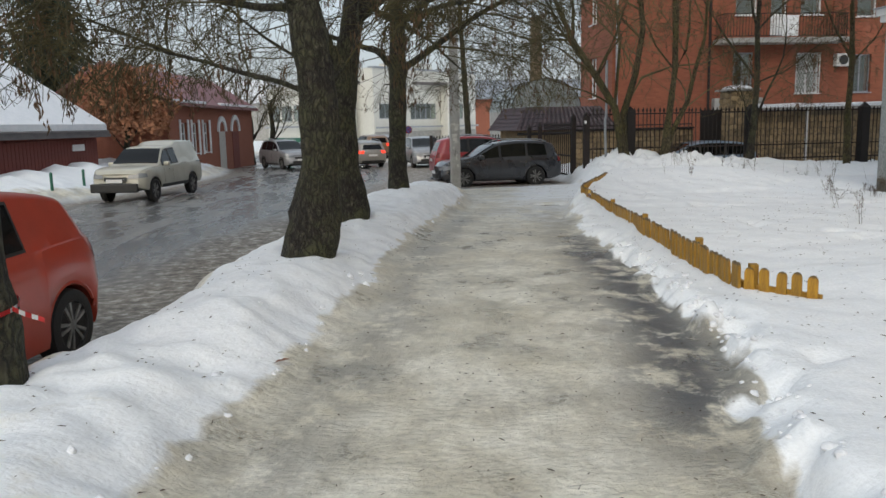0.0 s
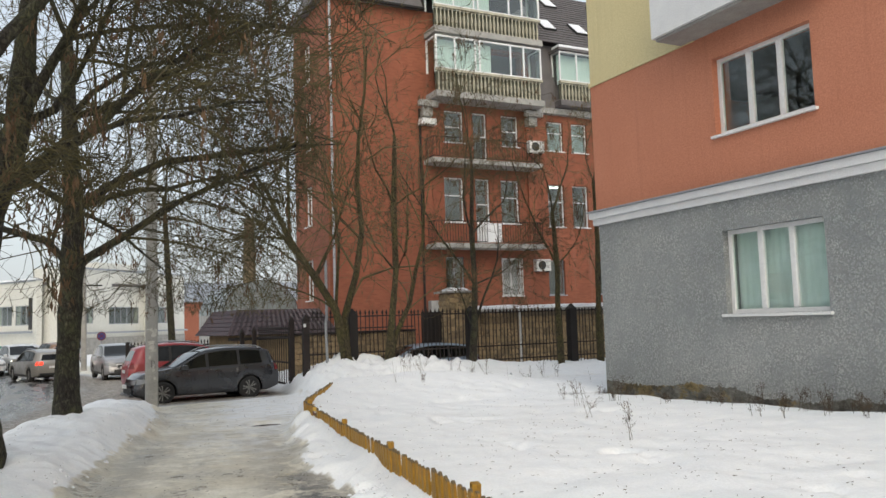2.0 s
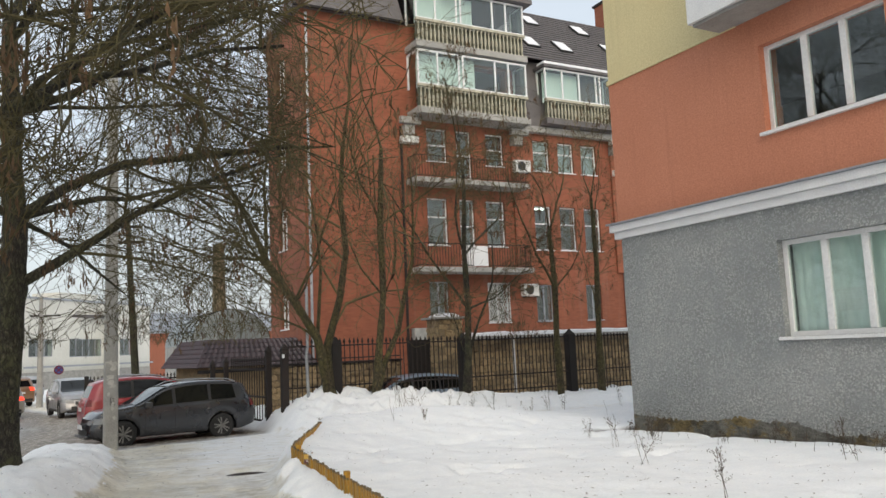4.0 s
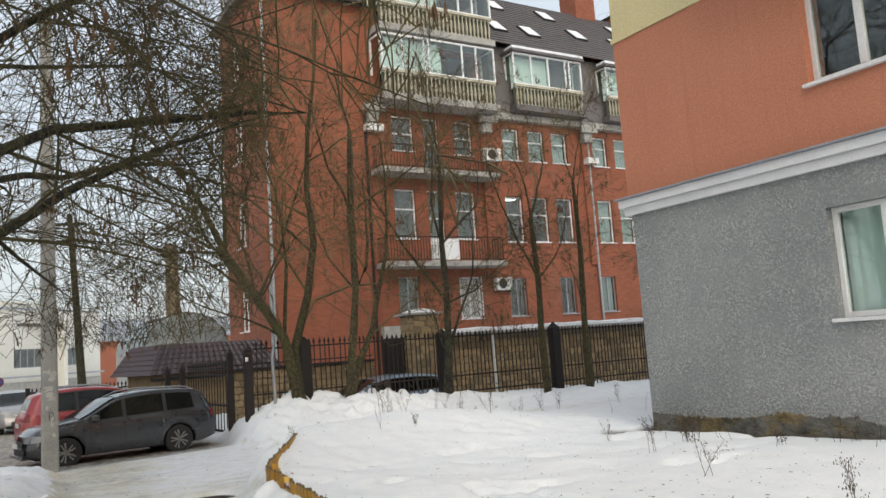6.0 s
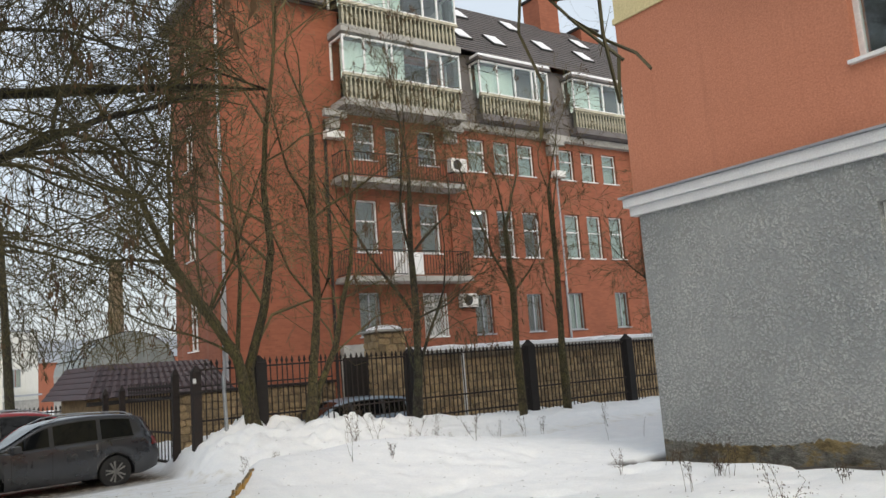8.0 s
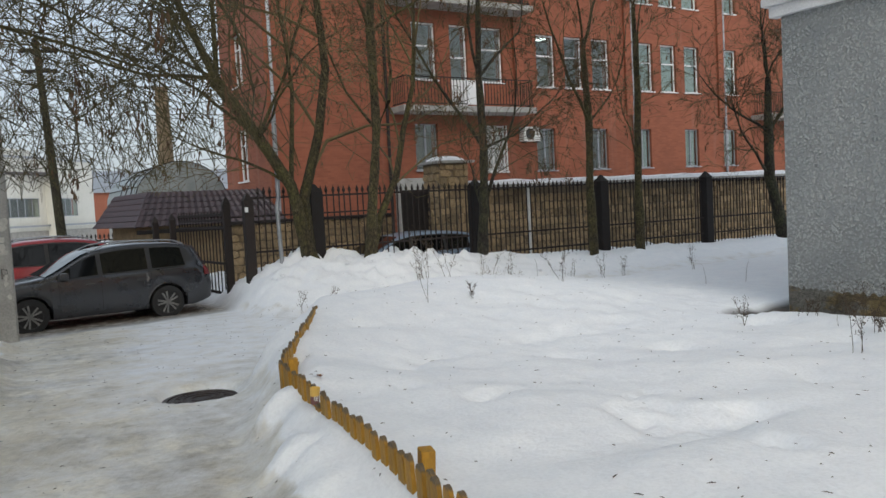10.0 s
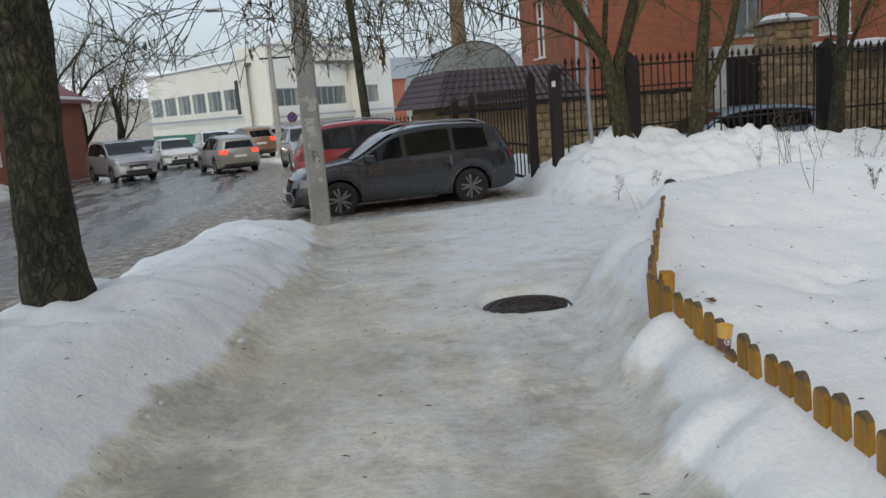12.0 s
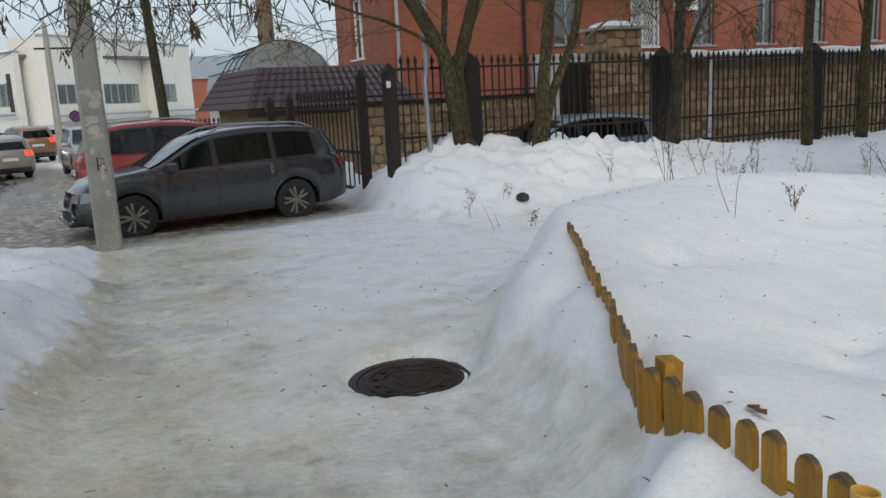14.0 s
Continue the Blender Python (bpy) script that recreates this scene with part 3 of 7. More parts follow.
def land(x, y):
    """Height and the masks ice, road, slush, melt, soil at x, y."""
    x, y = np.asarray(x, float), np.asarray(y, float)
    u = x - street(y)
    wob = 0.16 * fbm(x, y, 0.8, 3)
    fine = fbm(x, y, 2.2, 11)
    lump = fbm(x, y, 1.1, 21)
    kerb = u - 0.42 * (1 - ss(6.0, 10.0, y))
    # carriageway and the open parking beyond the pole
    road = ss(-13.4, -13.0, u + wob) * (1 - ss(-3.75, -3.35, kerb + wob * 1.5))
    park = ss(23.6, 24.6, y + 1.5 * wob - 0.25 * (x - 3)) * ss(-4.3, -3.9, u) * (1 - ss(6.6, 7.3, x + wob)) * (1 - ss(40, 44, y))
    road = np.maximum(road, park)
    # trodden walkway, widening into the crossing path
    right = np.interp(y, [-60, 3, 5, 8, 11.5, 15, 17, 18.5], [1.0, 1.0, 1.2, 1.2, 0.9, 0.84, 1.15, 1.7])
    yard_top = np.interp(x, [4, 5.6, 6.6, 8, 11, 40], [17.2, 18.3, 19.6, 20.4, 21.3, 21.6])
    rim = 0.12 * np.abs(fbm(x, y, 2.6, 71, 2)) + 0.04 * fbm(x, y, 5.0, 81, 1)
    yard = ss(-0.02, np.interp(y, [0, 10, 14, 18], [0.34, 0.38, 0.5, 0.55]), u + 1.3 * wob + 2.0 * rim - 0.12 - right) * (1 - ss(-0.6, 0.5, y + wob - yard_top))
    left = np.interp(y, [-60, 3, 7, 10, 14, 17, 20, 23], [-1.35, -1.35, -1.25, -1.45, -1.25, -1.05, -1.2, -1.5])
    bank = (1 - ss(-0.7, 0.12, u + wob - left)) * ss(-3.75, -2.75, kerb + wob) * (1 - ss(22.4, 23.5, y + wob))
    amp = np.interp(x, [6.75, 7.35, 8.5, 11, 13, 15, 20, 40], [0.0, 0.58, 0.88, 0.80, 0.57, 0.43, 0.35, 0.3])
    fence_bank = amp * ss(22.3, 24.7, y + 1.2 * wob) * (1 - 0.6 * ss(25.6, 27, y)) * (1 - ss(33, 36, y)) * ss(6.75, 7.2, x)
    far = 1 - ss(-15.4, -13.0, u + 2 * wob)
    z = base_z(y) + 0 * x
    z = z - 0.10 * road * (1 - park)
    z = z - 0.16 * road * (1 - park) * ss(-8, -5.5, u) * (1 - ss(9, 15, y))
    clump = np.abs(fbm(x, y, 3.2, 41, 2)) - 0.25
    z = z + bank * (0.27 + 0.16 * lump + 0.05 * fine + 0.05 * clump)
    z = z + bank * 0.17 * np.exp(-((y - 16.6) / 2.2) ** 2)
    hump = 0.46 * np.exp(-((x - 8.2) ** 2) / 7 - ((y - 18.6) ** 2) / 3.5)
    dent = np.clip(fbm(x, y, 1.9, 61) - 0.35, 0, 1)
    z = z + yard * (0.22 + 0.06 * lump + 0.02 * fine + hump - 0.22 * dent)
    fence_x = np.interp(y, [5.7, 6.15, 7.65, 10.2, 12.9, 15.55, 17.85], [3.2, 3.12, 3.32, 3.70, 4.14, 4.42, 5.74])
    ridge = np.interp(y, [4, 6, 10, 13, 15.5, 17.85, 19.5], [-0.10, -0.11, -0.04, 0.03, 0.22, 0.24, 0.2])
    z = z + ridge * np.exp(-((x - fence_x) / 1.3) ** 2) * ss(-0.05, 0.42, u - right + wob) * (1 - ss(18.2, 19.4, y))
    step = np.interp(y, [5.6, 6.2, 9, 12, 13.5, 14.6, 15.5], [0.0, 0.06, 0.09, 0.18, 0.12, 0.0, 0.0])
    z = z + step * yard * (ss(-0.16, 0.02, x - fence_x) - 0.75)
    edge = yard * (1 - yard) * 4
    crumb = np.abs(fbm(x, y, 4.2, 91, 1)) - 0.3
    z = z + edge * (0.13 * fine + 0.24 * clump + 0.22 * crumb) * (1 - 0.7 * ss(9.0, 11.5, y))
    bank_edge = bank * (1 - bank) * 4
    z = z + bank_edge * (0.03 * clump + 0.05 * crumb) + bank * 0.03 * crumb
    z = z + fence_bank * (1 + 0.22 * lump + 0.15 * fine + 0.42 * clump + 0.16 * crumb)
    z = z + far * (0.75 + 0.4 * lump)
    snow = np.clip(yard + bank + far + fence_bank * 2.5, 0, 1)
    ice = (1 - ss(0.28, 0.48, snow + 0.22 * fine + 0.12 * fbm(x, y, 7.0, 51))) * (1 - road)
    cross = ss(11.0, 17.0, y + 1.2 * lump) * 0.46 + 0.18 * ss(17.5, 19.5, y + 0.8 * lump)
    cross = cross * (0.25 + 0.75 * ss(-0.9, 0.6, u + 0.6 * lump))
    ice = ice * (1 - cross)
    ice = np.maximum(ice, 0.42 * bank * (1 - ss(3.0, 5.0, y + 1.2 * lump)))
    z = z + ice * 0.016 * fbm(x, y, 3.0, 31)
    ring = np.hypot(x - 4.25, y - 17.24)
    z = z - 0.075 * (1 - ss(0.34, 0.45, ring + 0.05 * fine))
    slush = road * np.clip(ss(-6.0, -4.3, u + wob * 3) + (1 - ss(-13.2, -11.6, u + wob * 2)) + park * 0.55, 0, 1)
    melt = np.exp(-((u - right + 0.12) / 0.42) ** 2) * (1 - 0.7 * ss(9.5, 13, y)) * (1 - ss(15.5, 18, y)) * ss(2.5, 4.0, y) + 0.45 * np.exp(-((u - left - 0.25) / 0.3) ** 2) * (1 - ss(14, 17, y))
    tongue = 0.55 * np.exp(-((y - 15.55) / 0.35) ** 2)
    soil = ss(10.14, 10.30, x + 0.6 * wob + 0.08 * fine + tongue) * (1 - ss(15.65, 15.9, y + 0.5 * wob)) * (x < 12)
    z = z - 0.08 * soil * yard
    return z, ice, road, slush, np.clip(melt, 0, 1), soil


def gz(x, y):
    return float(land(x, y)[0])
# ---- ground: one sheet to the horizon ----
def spaced(stops):
    out = []
    for a, b, step in stops:
        out += list(np.arange(a, b, step))
    return np.array(out + [stops[-1][1]])


def build_ground():
    gx = spaced([(-900, -60, 60), (-60, -14, 2.0), (-14, -4, 0.3), (-4, 6.5, 0.055), (6.5, 12, 0.10), (12, 24, 0.4), (24, 60, 3.0), (60, 900, 60)])
    gy = spaced([(-600, -20, 40), (-20, 1.0, 1.5), (1.0, 14, 0.06), (14, 27, 0.07), (27, 48, 0.4), (48, 120, 3.0), (120, 1200, 60)])
    X, Y = np.meshgrid(gx, gy)
    z, *masks = land(X.ravel(), Y.ravel())
    nx, ny = len(gx), len(gy)
    co = np.stack([X.ravel(), Y.ravel(), z], 1)
    i = np.arange(nx * ny).reshape(ny, nx)
    quads = np.stack([i[:-1, :-1], i[:-1, 1:], i[1:, 1:], i[1:, :-1]], -1).reshape(-1, 4)
    me = bpy.data.meshes.new("ground")
    me.vertices.add(len(co))
    me.vertices.foreach_set("co", co.ravel())
    me.loops.add(quads.size)
    me.loops.foreach_set("vertex_index", quads.ravel())
    me.polygons.add(len(quads))
    me.polygons.foreach_set("loop_start", np.arange(0, quads.size, 4))
    me.polygons.foreach_set("use_smooth", np.ones(len(quads), bool))
    me.update(calc_edges=True)
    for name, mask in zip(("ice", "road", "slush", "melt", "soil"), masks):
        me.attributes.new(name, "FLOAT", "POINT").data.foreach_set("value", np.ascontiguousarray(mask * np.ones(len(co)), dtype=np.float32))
    me.materials.append(GROUND)
    return tagged(new("ground", me), "snowy street ground with icy trodden walkway and wet road", "ground", kind="structure")


build_ground()


# ---- grey and orange corner house beside the yard ----
def corner_house():
    h = thing("apartment_house", pose(10.7, 15.55, 0, 0, 0, -90), "two-tone apartment house with grey roughcast base and orange storey", "house")
    # local x runs along the wall towards the viewer's start, local y into the house
    LEN = 26.0
    bays = [(3.37, 5.33), (7.4, 8.9), (10.8, 12.75), (14.8, 16.8)]
    low = [(a, b, 1.46, 2.85) for a, b in bays]
    mid = [(a, b, 4.47, 5.80) for a, b in bays]
    top = [(a, b, 7.5, 8.85) for a, b in bays if a > 6]
    part("wall", pierced(0.06, LEN, -0.6, 3.36, 0.4, low), GREY_RENDER, h, "grey roughcast ground floor wall")
    part("wall", pierced(0.0, LEN, 3.632, 6.30, 0.4, mid), ORANGE_RENDER, h, "orange painted wall")
    part("wall", pierced(0.0, LEN, 6.302, 12.0, 0.4, top), YELLOW_RENDER, h, "yellow painted upper wall")
    # older ochre coat laid bare where the roughcast fell off, with a ragged upper edge
    bm = bmesh.new()
    n, prev = 1100, None
    for k in range(n + 1):
        x = 0.07 + (LEN - 0.1) * k / n
        rim = 0.20 + 0.20 * noise.noise(Vector((x * 0.55, 2.0, 0))) + 0.06 * noise.noise(Vector((x * 1.9, 7.0, 0))) + 0.03 * noise.noise(Vector((x * 6, 1, 0))) + 0.04 * noise.noise(Vector((x * 17, 5, 0))) + 0.025 * noise.noise(Vector((x * 41, 9, 0)))
        cur = [bm.verts.new((x, 0.046, -0.6)), bm.verts.new((x, 0.046, rim - 0.02)), bm.verts.new((x, 0.06, rim))]
        if prev:
            bm.faces.new((prev[0], cur[0], cur[1], prev[1]))
            bm.faces.new((prev[1], cur[1], cur[2], prev[2]))
        prev = cur
    bmesh.ops.translate(bm, verts=bm.verts[:], vec=(0, -0.054, 0))
    part("plinth", bm, PLINTH, h, "crumbling ochre and grey plinth coat")
    cornice = part("cornice", box(-0.12, -0.12, 3.47, LEN, 0.1, 3.60, 0.008), WHITE_TRIM, h, "white stepped band between the storeys")
    part("moulding", box(-0.06, -0.06, 3.34, LEN, 0.08, 3.468, 0.008), WHITE_TRIM, cornice)
    part("flashing", box(-0.16, -0.17, 3.602, LEN, 0.1, 3.63, 0.004), GALV, cornice, "thin grey sheet-metal flashing")
    part("band", box(-0.03, -0.03, 6.24, 3.0, 0.05, 6.33, 0.008), YELLOW_RENDER, h)
    # end wall, rooms, roof
    part("wall", box(0.06, 0.402, -0.6, 0.46, 12.99, 3.36), GREY_RENDER, h)
    part("wall", box(0.0, 0.4, 3.632, 0.4, 13, 6.3), ORANGE_RENDER, h)
    part("wall", box(0.0, 0.4, 6.302, 0.4, 13, 12), YELLOW_RENDER, h)
    part("wall", box(LEN - 0.4, 0.4, -0.6, LEN, 13, 12), GREY_RENDER, h)
    part("wall", box(0, 13, -0.6, LEN, 13.4, 12), GREY_RENDER, h)
    for z in (0.3, 3.3, 6.2, 9.2):
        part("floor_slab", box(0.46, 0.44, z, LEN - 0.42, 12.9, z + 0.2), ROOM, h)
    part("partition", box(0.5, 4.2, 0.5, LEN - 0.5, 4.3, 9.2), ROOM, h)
    part("roof", box(-0.4, -0.4, 12.0, LEN + 0.3, 13.8, 12.3, 0.03), DARK_ROOF, h)
    for k, (a, b, c, d) in enumerate(low):
        window(h, a, b, c, d, (0.345, 0.655), curtain=CURTAIN, w=0.07)
    for k, (a, b, c, d) in enumerate(mid):
        window(h, a, b, c, d, (0.345, 0.655), curtain=None, w=0.07)
    for a, b, c, d in top:
        window(h, a, b, c, d, (0.345, 0.655), w=0.07)
    # air vent grille behind the middle pane
    bm = bmesh.new()
    for k in range(7):
        box(4.12, 0.16, 1.78 + k * 0.045, 4.52, 0.165, 1.80 + k * 0.045, 0, bm)
    part("vent_grille", bm, WHITE_PAINT, h)
    # balcony of the upper floor, seen from below
    part("balcony_slab", box(2.70, -0.60, 6.25, 5.9, 0.0, 6.42, 0.01), CONCRETE, h, "white painted balcony slab")
    part("balcony_parapet", box(2.65, -0.66, 6.30, 5.95, -0.60, 7.45, 0.01), WHITE_TRIM, h, "white sheet balcony parapet")
    part("balcony_parapet", box(2.65, -0.597, 6.30, 2.697, -0.003, 7.45, 0.01), WHITE_TRIM, h)
    return h


corner_house()


# ---- red brick building behind the fence ----
Y0 = 35.7
F1 = [(17.28, 18.27, 2.7, 4.45), (20.33, 21.47, 2.57, 4.4), (23.03, 24.02, 2.57, 4.3), (26.03, 26.97, 2.57, 4.3), (28.68, 29.62, 2.57, 4.3), (31.83, 32.77, 2.57, 4.3), (34.53, 35.47, 2.57, 4.3)]
F2 = [(17.33, 18.37, 6.1, 8.25), (19.0, 19.8, 5.15, 8.25), (20.43, 21.47, 6.1, 8.25), (23.18, 24.17, 6.0, 8.15), (24.68, 25.67, 6.0, 8.15), (26.2, 27.22, 6.0, 8.15), (28.88, 29.87, 6.0, 8.15), (30.38, 31.37, 6.0, 8.15), (31.93, 32.92, 6.0, 8.15), (34.63, 35.62, 6.0, 8.15)]
F3 = [(17.43, 18.47, 9.95, 11.5), (18.98, 19.77, 9.2, 11.5), (20.58, 21.57, 9.95, 11.5), (23.28, 24.27, 9.9, 11.42), (24.78, 25.77, 9.9, 11.42), (26.23, 27.22, 9.9, 11.42), (28.88, 29.87, 9.9, 11.42), (30.38, 31.37, 9.9, 11.42), (31.88, 32.92, 9.9, 11.42), (34.63, 35.62, 9.9, 11.42)]


def railing(parent, x0, x1, y, z, height, depth, step=0.14):
    bm = bmesh.new()
    for zz in (z + 0.06, z + height - 0.03):
        box(x0, y - 0.02, zz, x1, y + 0.02, zz + 0.035, 0, bm)
        for xx in (x0, x1):
            box(xx - 0.02, y + 0.022, zz, xx + 0.02, y + depth, zz + 0.035, 0, bm)
    rail = part("railing", bm, IRON, parent, "black iron balcony railing")
    bar = bpy.data.meshes.new("bar")
    b = box(-0.009, -0.009, 0.0, 0.009, 0.009, height - 0.1)
    b.to_mesh(bar)
    b.free()
    bar.materials.append(IRON)
    for k in range(int((x1 - x0) / step) + 1):
        shared("bar", bar, rail, Matrix.Translation((x0 + k * step, y, z + 0.07)))
    for k in range(1, int(depth / step)):
        for xx in (x0, x1):
            shared("bar", bar, rail, Matrix.Translation((xx, y + k * step, z + 0.07)))
    return rail


BALUSTER_MESH = bpy.data.meshes.new("baluster")
_b = lathe([(0.045, 0), (0.055, 0.03), (0.03, 0.10), (0.06, 0.28), (0.062, 0.36), (0.03, 0.52), (0.026, 0.60), (0.055, 0.68), (0.05, 0.72)], 8)
_b.to_mesh(BALUSTER_MESH)
_b.free()
BALUSTER_MESH.materials.append(BALUSTER)


def glazed_balcony(b, x0, x1, yf, z0, zg, zt, yb, posts, mat_slab):
    """A loggia: slab, cast balusters, then a white glazed band up to zt."""
    bal = raw("balcony", [], [], mat_slab, b, "glazed balcony with cast stone balusters")
    part("slab", box(x0 - 0.1, yf - 0.1, z0 - 0.3, x1 + 0.1, yb, z0, 0.02), mat_slab, bal)
    part("coping", box(x0 - 0.05, yf - 0.06, zg - 0.12, x1 + 0.05, yf + 0.14, zg, 0.015), BALUSTER, bal)
    # backing sheet coloured dark for the shade seen between balusters
    part("parapet_back", box(x0, yf + 0.16, z0, x1, yf + 0.20, zg - 0.12), SHADED_BOARD, bal)
    n = int((x1 - x0) / 0.2)
    s = (zg - 0.12 - z0) / 0.72
    for k in range(n):
        shared("baluster", BALUSTER_MESH, bal, Matrix.Translation((x0 + (k + 0.5) * (x1 - x0) / n, yf + 0.045, z0)) @ Matrix.Diagonal((1, 1, s, 1)))
    bm = bmesh.new()
    for p in posts:
        xx = x0 + p * (x1 - x0)
        box(xx - 0.04, yf, zg, xx + 0.04, yf + 0.08, zt, 0.006, bm)
    box(x0 - 0.04, yf - 0.005, zt - 0.08, x1 + 0.04, yf + 0.085, zt, 0.006, bm)
    box(x0 - 0.04, yf - 0.005, zg, x1 + 0.04, yf + 0.085, zg + 0.07, 0.006, bm)
    for xx in (x0, x1):
        box(xx - 0.04, yb - 0.1, zg, xx + 0.04, yb, zt, 0.006, bm)
        box(xx - 0.041, yf + 0.08, zt - 0.08, xx + 0.041, yb - 0.1, zt - 0.002, 0.006, bm)
    part("window_frame", bm, PVC, bal, "white glazing bars")
    cuts = list(posts)
    for a, c in zip(cuts, cuts[1:]):
        p = part("pane", box(x0 + a * (x1 - x0), yf + 0.035, zg + 0.07, x0 + c * (x1 - x0), yf + 0.042, zt - 0.08), GLASS, bal)
        p.visible_shadow = False
    for xx in (x0, x1):
        p = part("pane", box(xx - 0.004, yf + 0.09, zg + 0.07, xx + 0.004, yb - 0.1, zt - 0.08), GLASS, bal)
        p.visible_shadow = False
    part("curtain", box(x0 + 0.1, yf + 0.45, zg - 0.1, x0 + (x1 - x0) * 0.55, yf + 0.47, zt - 0.05), CURTAIN, bal)
    return bal


def air_conditioner(m):
    a = thing("air_conditioner", m, "white outdoor air conditioner unit on the brick wall", "air conditioner", "air conditioners on the brick wall")
    part("casing", box(-0.42, -0.32, 0, 0.42, 0, 0.58, 0.02), WHITE_PAINT, a)
    bm = bmesh.new()
    ring = [(0.20, 0.0), (0.23, 0.0), (0.23, 0.02), (0.20, 0.02)]
    lathe([(0.19, 0), (0.22, 0.0), (0.22, 0.025), (0.04, 0.03)], 20, bm)
    bmesh.ops.transform(bm, matrix=pose(-0.1, -0.315, 0.29, 90), verts=bm.verts[:])
    part("fan_grille", bm, BLACK_PLASTIC, a)
    for x in (-0.3, 0.3):
        part("bracket", box(x - 0.02, -0.32, -0.05, x + 0.02, 0.02, -0.001), IRON, a)
    return a


def brick_building():
    h = thing("brick_building", pose(0, 0, 0), "red brick office building with glazed balconies and dark mansard roof", "building")
    front = new("wall")
    front.parent = h
    front.location = (0, Y0, 0)
    XE = 46.0
    holes = F1 + F2 + F3
    bmf = pierced(11.6, XE, -1.0, 11.9, 0.5, holes)
    part("brickwork", bmf, BRICK, front)
    part("brickwork", pierced(11.6, 22.4, 11.902, 16.2, 0.5, [(17.0, 21.9, 12.0, 14.7), (17.0, 21.9, 15.2, 16.15)]), BRICK, front)
    west = new("wall")
    west.parent = h
    west.matrix_local = pose(11.6, 40.8, 0, 0, 0, -90)
    wh = [(1.6, 2.7, z, z + 1.9) for z in (2.6, 6.1, 9.7, 13.0)]
    part("brickwork", pierced(0, 4.6, -1.0, 16.2, 0.5, wh), BRICK, west)
    for a, c, d, e in wh:
        window(west, a, c, d, e, (0.5,), 0.7, BLIND)
    part("wall", box(12.11, 40.3, -1, 20.0, 40.79, 16.15), BRICK, h)
    part("wall", box(19.5, 40.8, -1, 20.0, 52, 15), BRICK, h)
    part("wall", box(XE - 0.5, Y0 + 0.5, -1, XE, 52, 14), BRICK, h)
    part("wall", box(19.5, 52, -1, XE, 52.5, 15), BRICK, h)
    for z in (1.3, 4.9, 8.6, 11.9, 15.0):
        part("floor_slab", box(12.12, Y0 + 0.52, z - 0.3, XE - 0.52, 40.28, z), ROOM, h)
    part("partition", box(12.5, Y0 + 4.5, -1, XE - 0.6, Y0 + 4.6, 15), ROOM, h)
    # windows storey by storey
    for a, b, c, d in F1:
        if abs(a - 20.33) < 0.1:
            w = window(front, a, b, c, d, (0.5,), None, None)
            bm = bmesh.new()
            n = 9
            for k in range(-6, 12):
                for s in (1, -1):
                    p0, p1 = Vector((a + k * 0.13, -0.03, c)), Vector((a + k * 0.13 + s * 0.9, -0.03, d))
                    lo, hi = max(0.0, min(1.0, ((a if s > 0 else b) - p0.x) / (p1.x - p0.x))), 1.0
                    q0 = p0.lerp(p1, max(0, lo)) if (p0.x < a or p0.x > b) else p0
                    t1 = ((b if s > 0 else a) - p0.x) / (p1.x - p0.x)
                    q1 = p0.lerp(p1, min(1, t1))
                    if q1.z - q0.z > 0.08:
                        dx = Vector((0.012, 0, 0))
                        f = [bm.verts.new(v) for v in (q0 - dx, q0 + dx, q1 + dx, q1 - dx)]
                        g = [bm.verts.new(v.co + Vector((0, 0.012, 0))) for v in f]
                        bm.faces.new(f)
                        bm.faces.new(g[::-1])
                        for i in range(4):
                            bm.faces.new((f[i], g[i], g[(i + 1) % 4], f[(i + 1) % 4]))
            box(a - 0.02, -0.04, c, a + 0.02, -0.01, d, 0, bm)
            box(b - 0.02, -0.04, c, b + 0.02, -0.01, d, 0, bm)
            part("window_grating", bm, WHITE_PAINT, w, "white diamond lattice grating")
        else:
            window(front, a, b, c, d, (0.5,), None, BLIND if a > 27 else None, frame_mat=GALV, w=0.05)
    for a, b, c, d in F2:
        door = d - c > 2.5
        window(front, a, b, c, d, (), 0.6, None if a < 28 else BLIND, sill=not door)
        if door:
            part("door_panel", box(a + 0.06, 0.1, c, b - 0.06, 0.115, c + 1.0, 0.01), PVC, front, "white lower panel of the balcony door")
    for a, b, c, d in F3:
        window(front, a, b, c, d, (), 0.62 if a > 22 else 0.5, BLIND if a > 23 else None, sill=d - c < 2)
    for a, z in ((17.6, 8.15), (23.5, 8.0)):
        for k in range(2):
            part("ceiling_lamp", box(a, Y0 + 1.2 + k * 1.3, z + 0.25, a + 1.2, Y0 + 1.5 + k * 1.3, z + 0.29), LAMP_STRIP, h, "lit ceiling lamp panel")
    # open balconies
    for z, rz in ((5.0, 1.05), (8.95, 1.0)):
        bal = raw("balcony", [], [], CONCRETE, h)
        part("slab", box(16.25, 34.6, z - 0.22, 22.25, Y0 - 0.002, z, 0.02), CONCRETE, bal, "stained concrete balcony slab")
        railing(bal, 16.35, 22.15, 34.68, z, rz, 1.0)
    bal = raw("balcony", [], [], CONCRETE, h)
    part("slab", box(36.6, 34.6, 4.78, 42.0, Y0 - 0.002, 5.0, 0.02), CONCRETE, bal, "stained concrete balcony slab")
    railing(bal, 36.7, 41.9, 34.68, 5.0, 1.05, 1.0)
    part("signboard", box(19.0, 34.62, 5.05, 19.75, 34.65, 5.95), PVC, h, "white panel on the balcony railing")
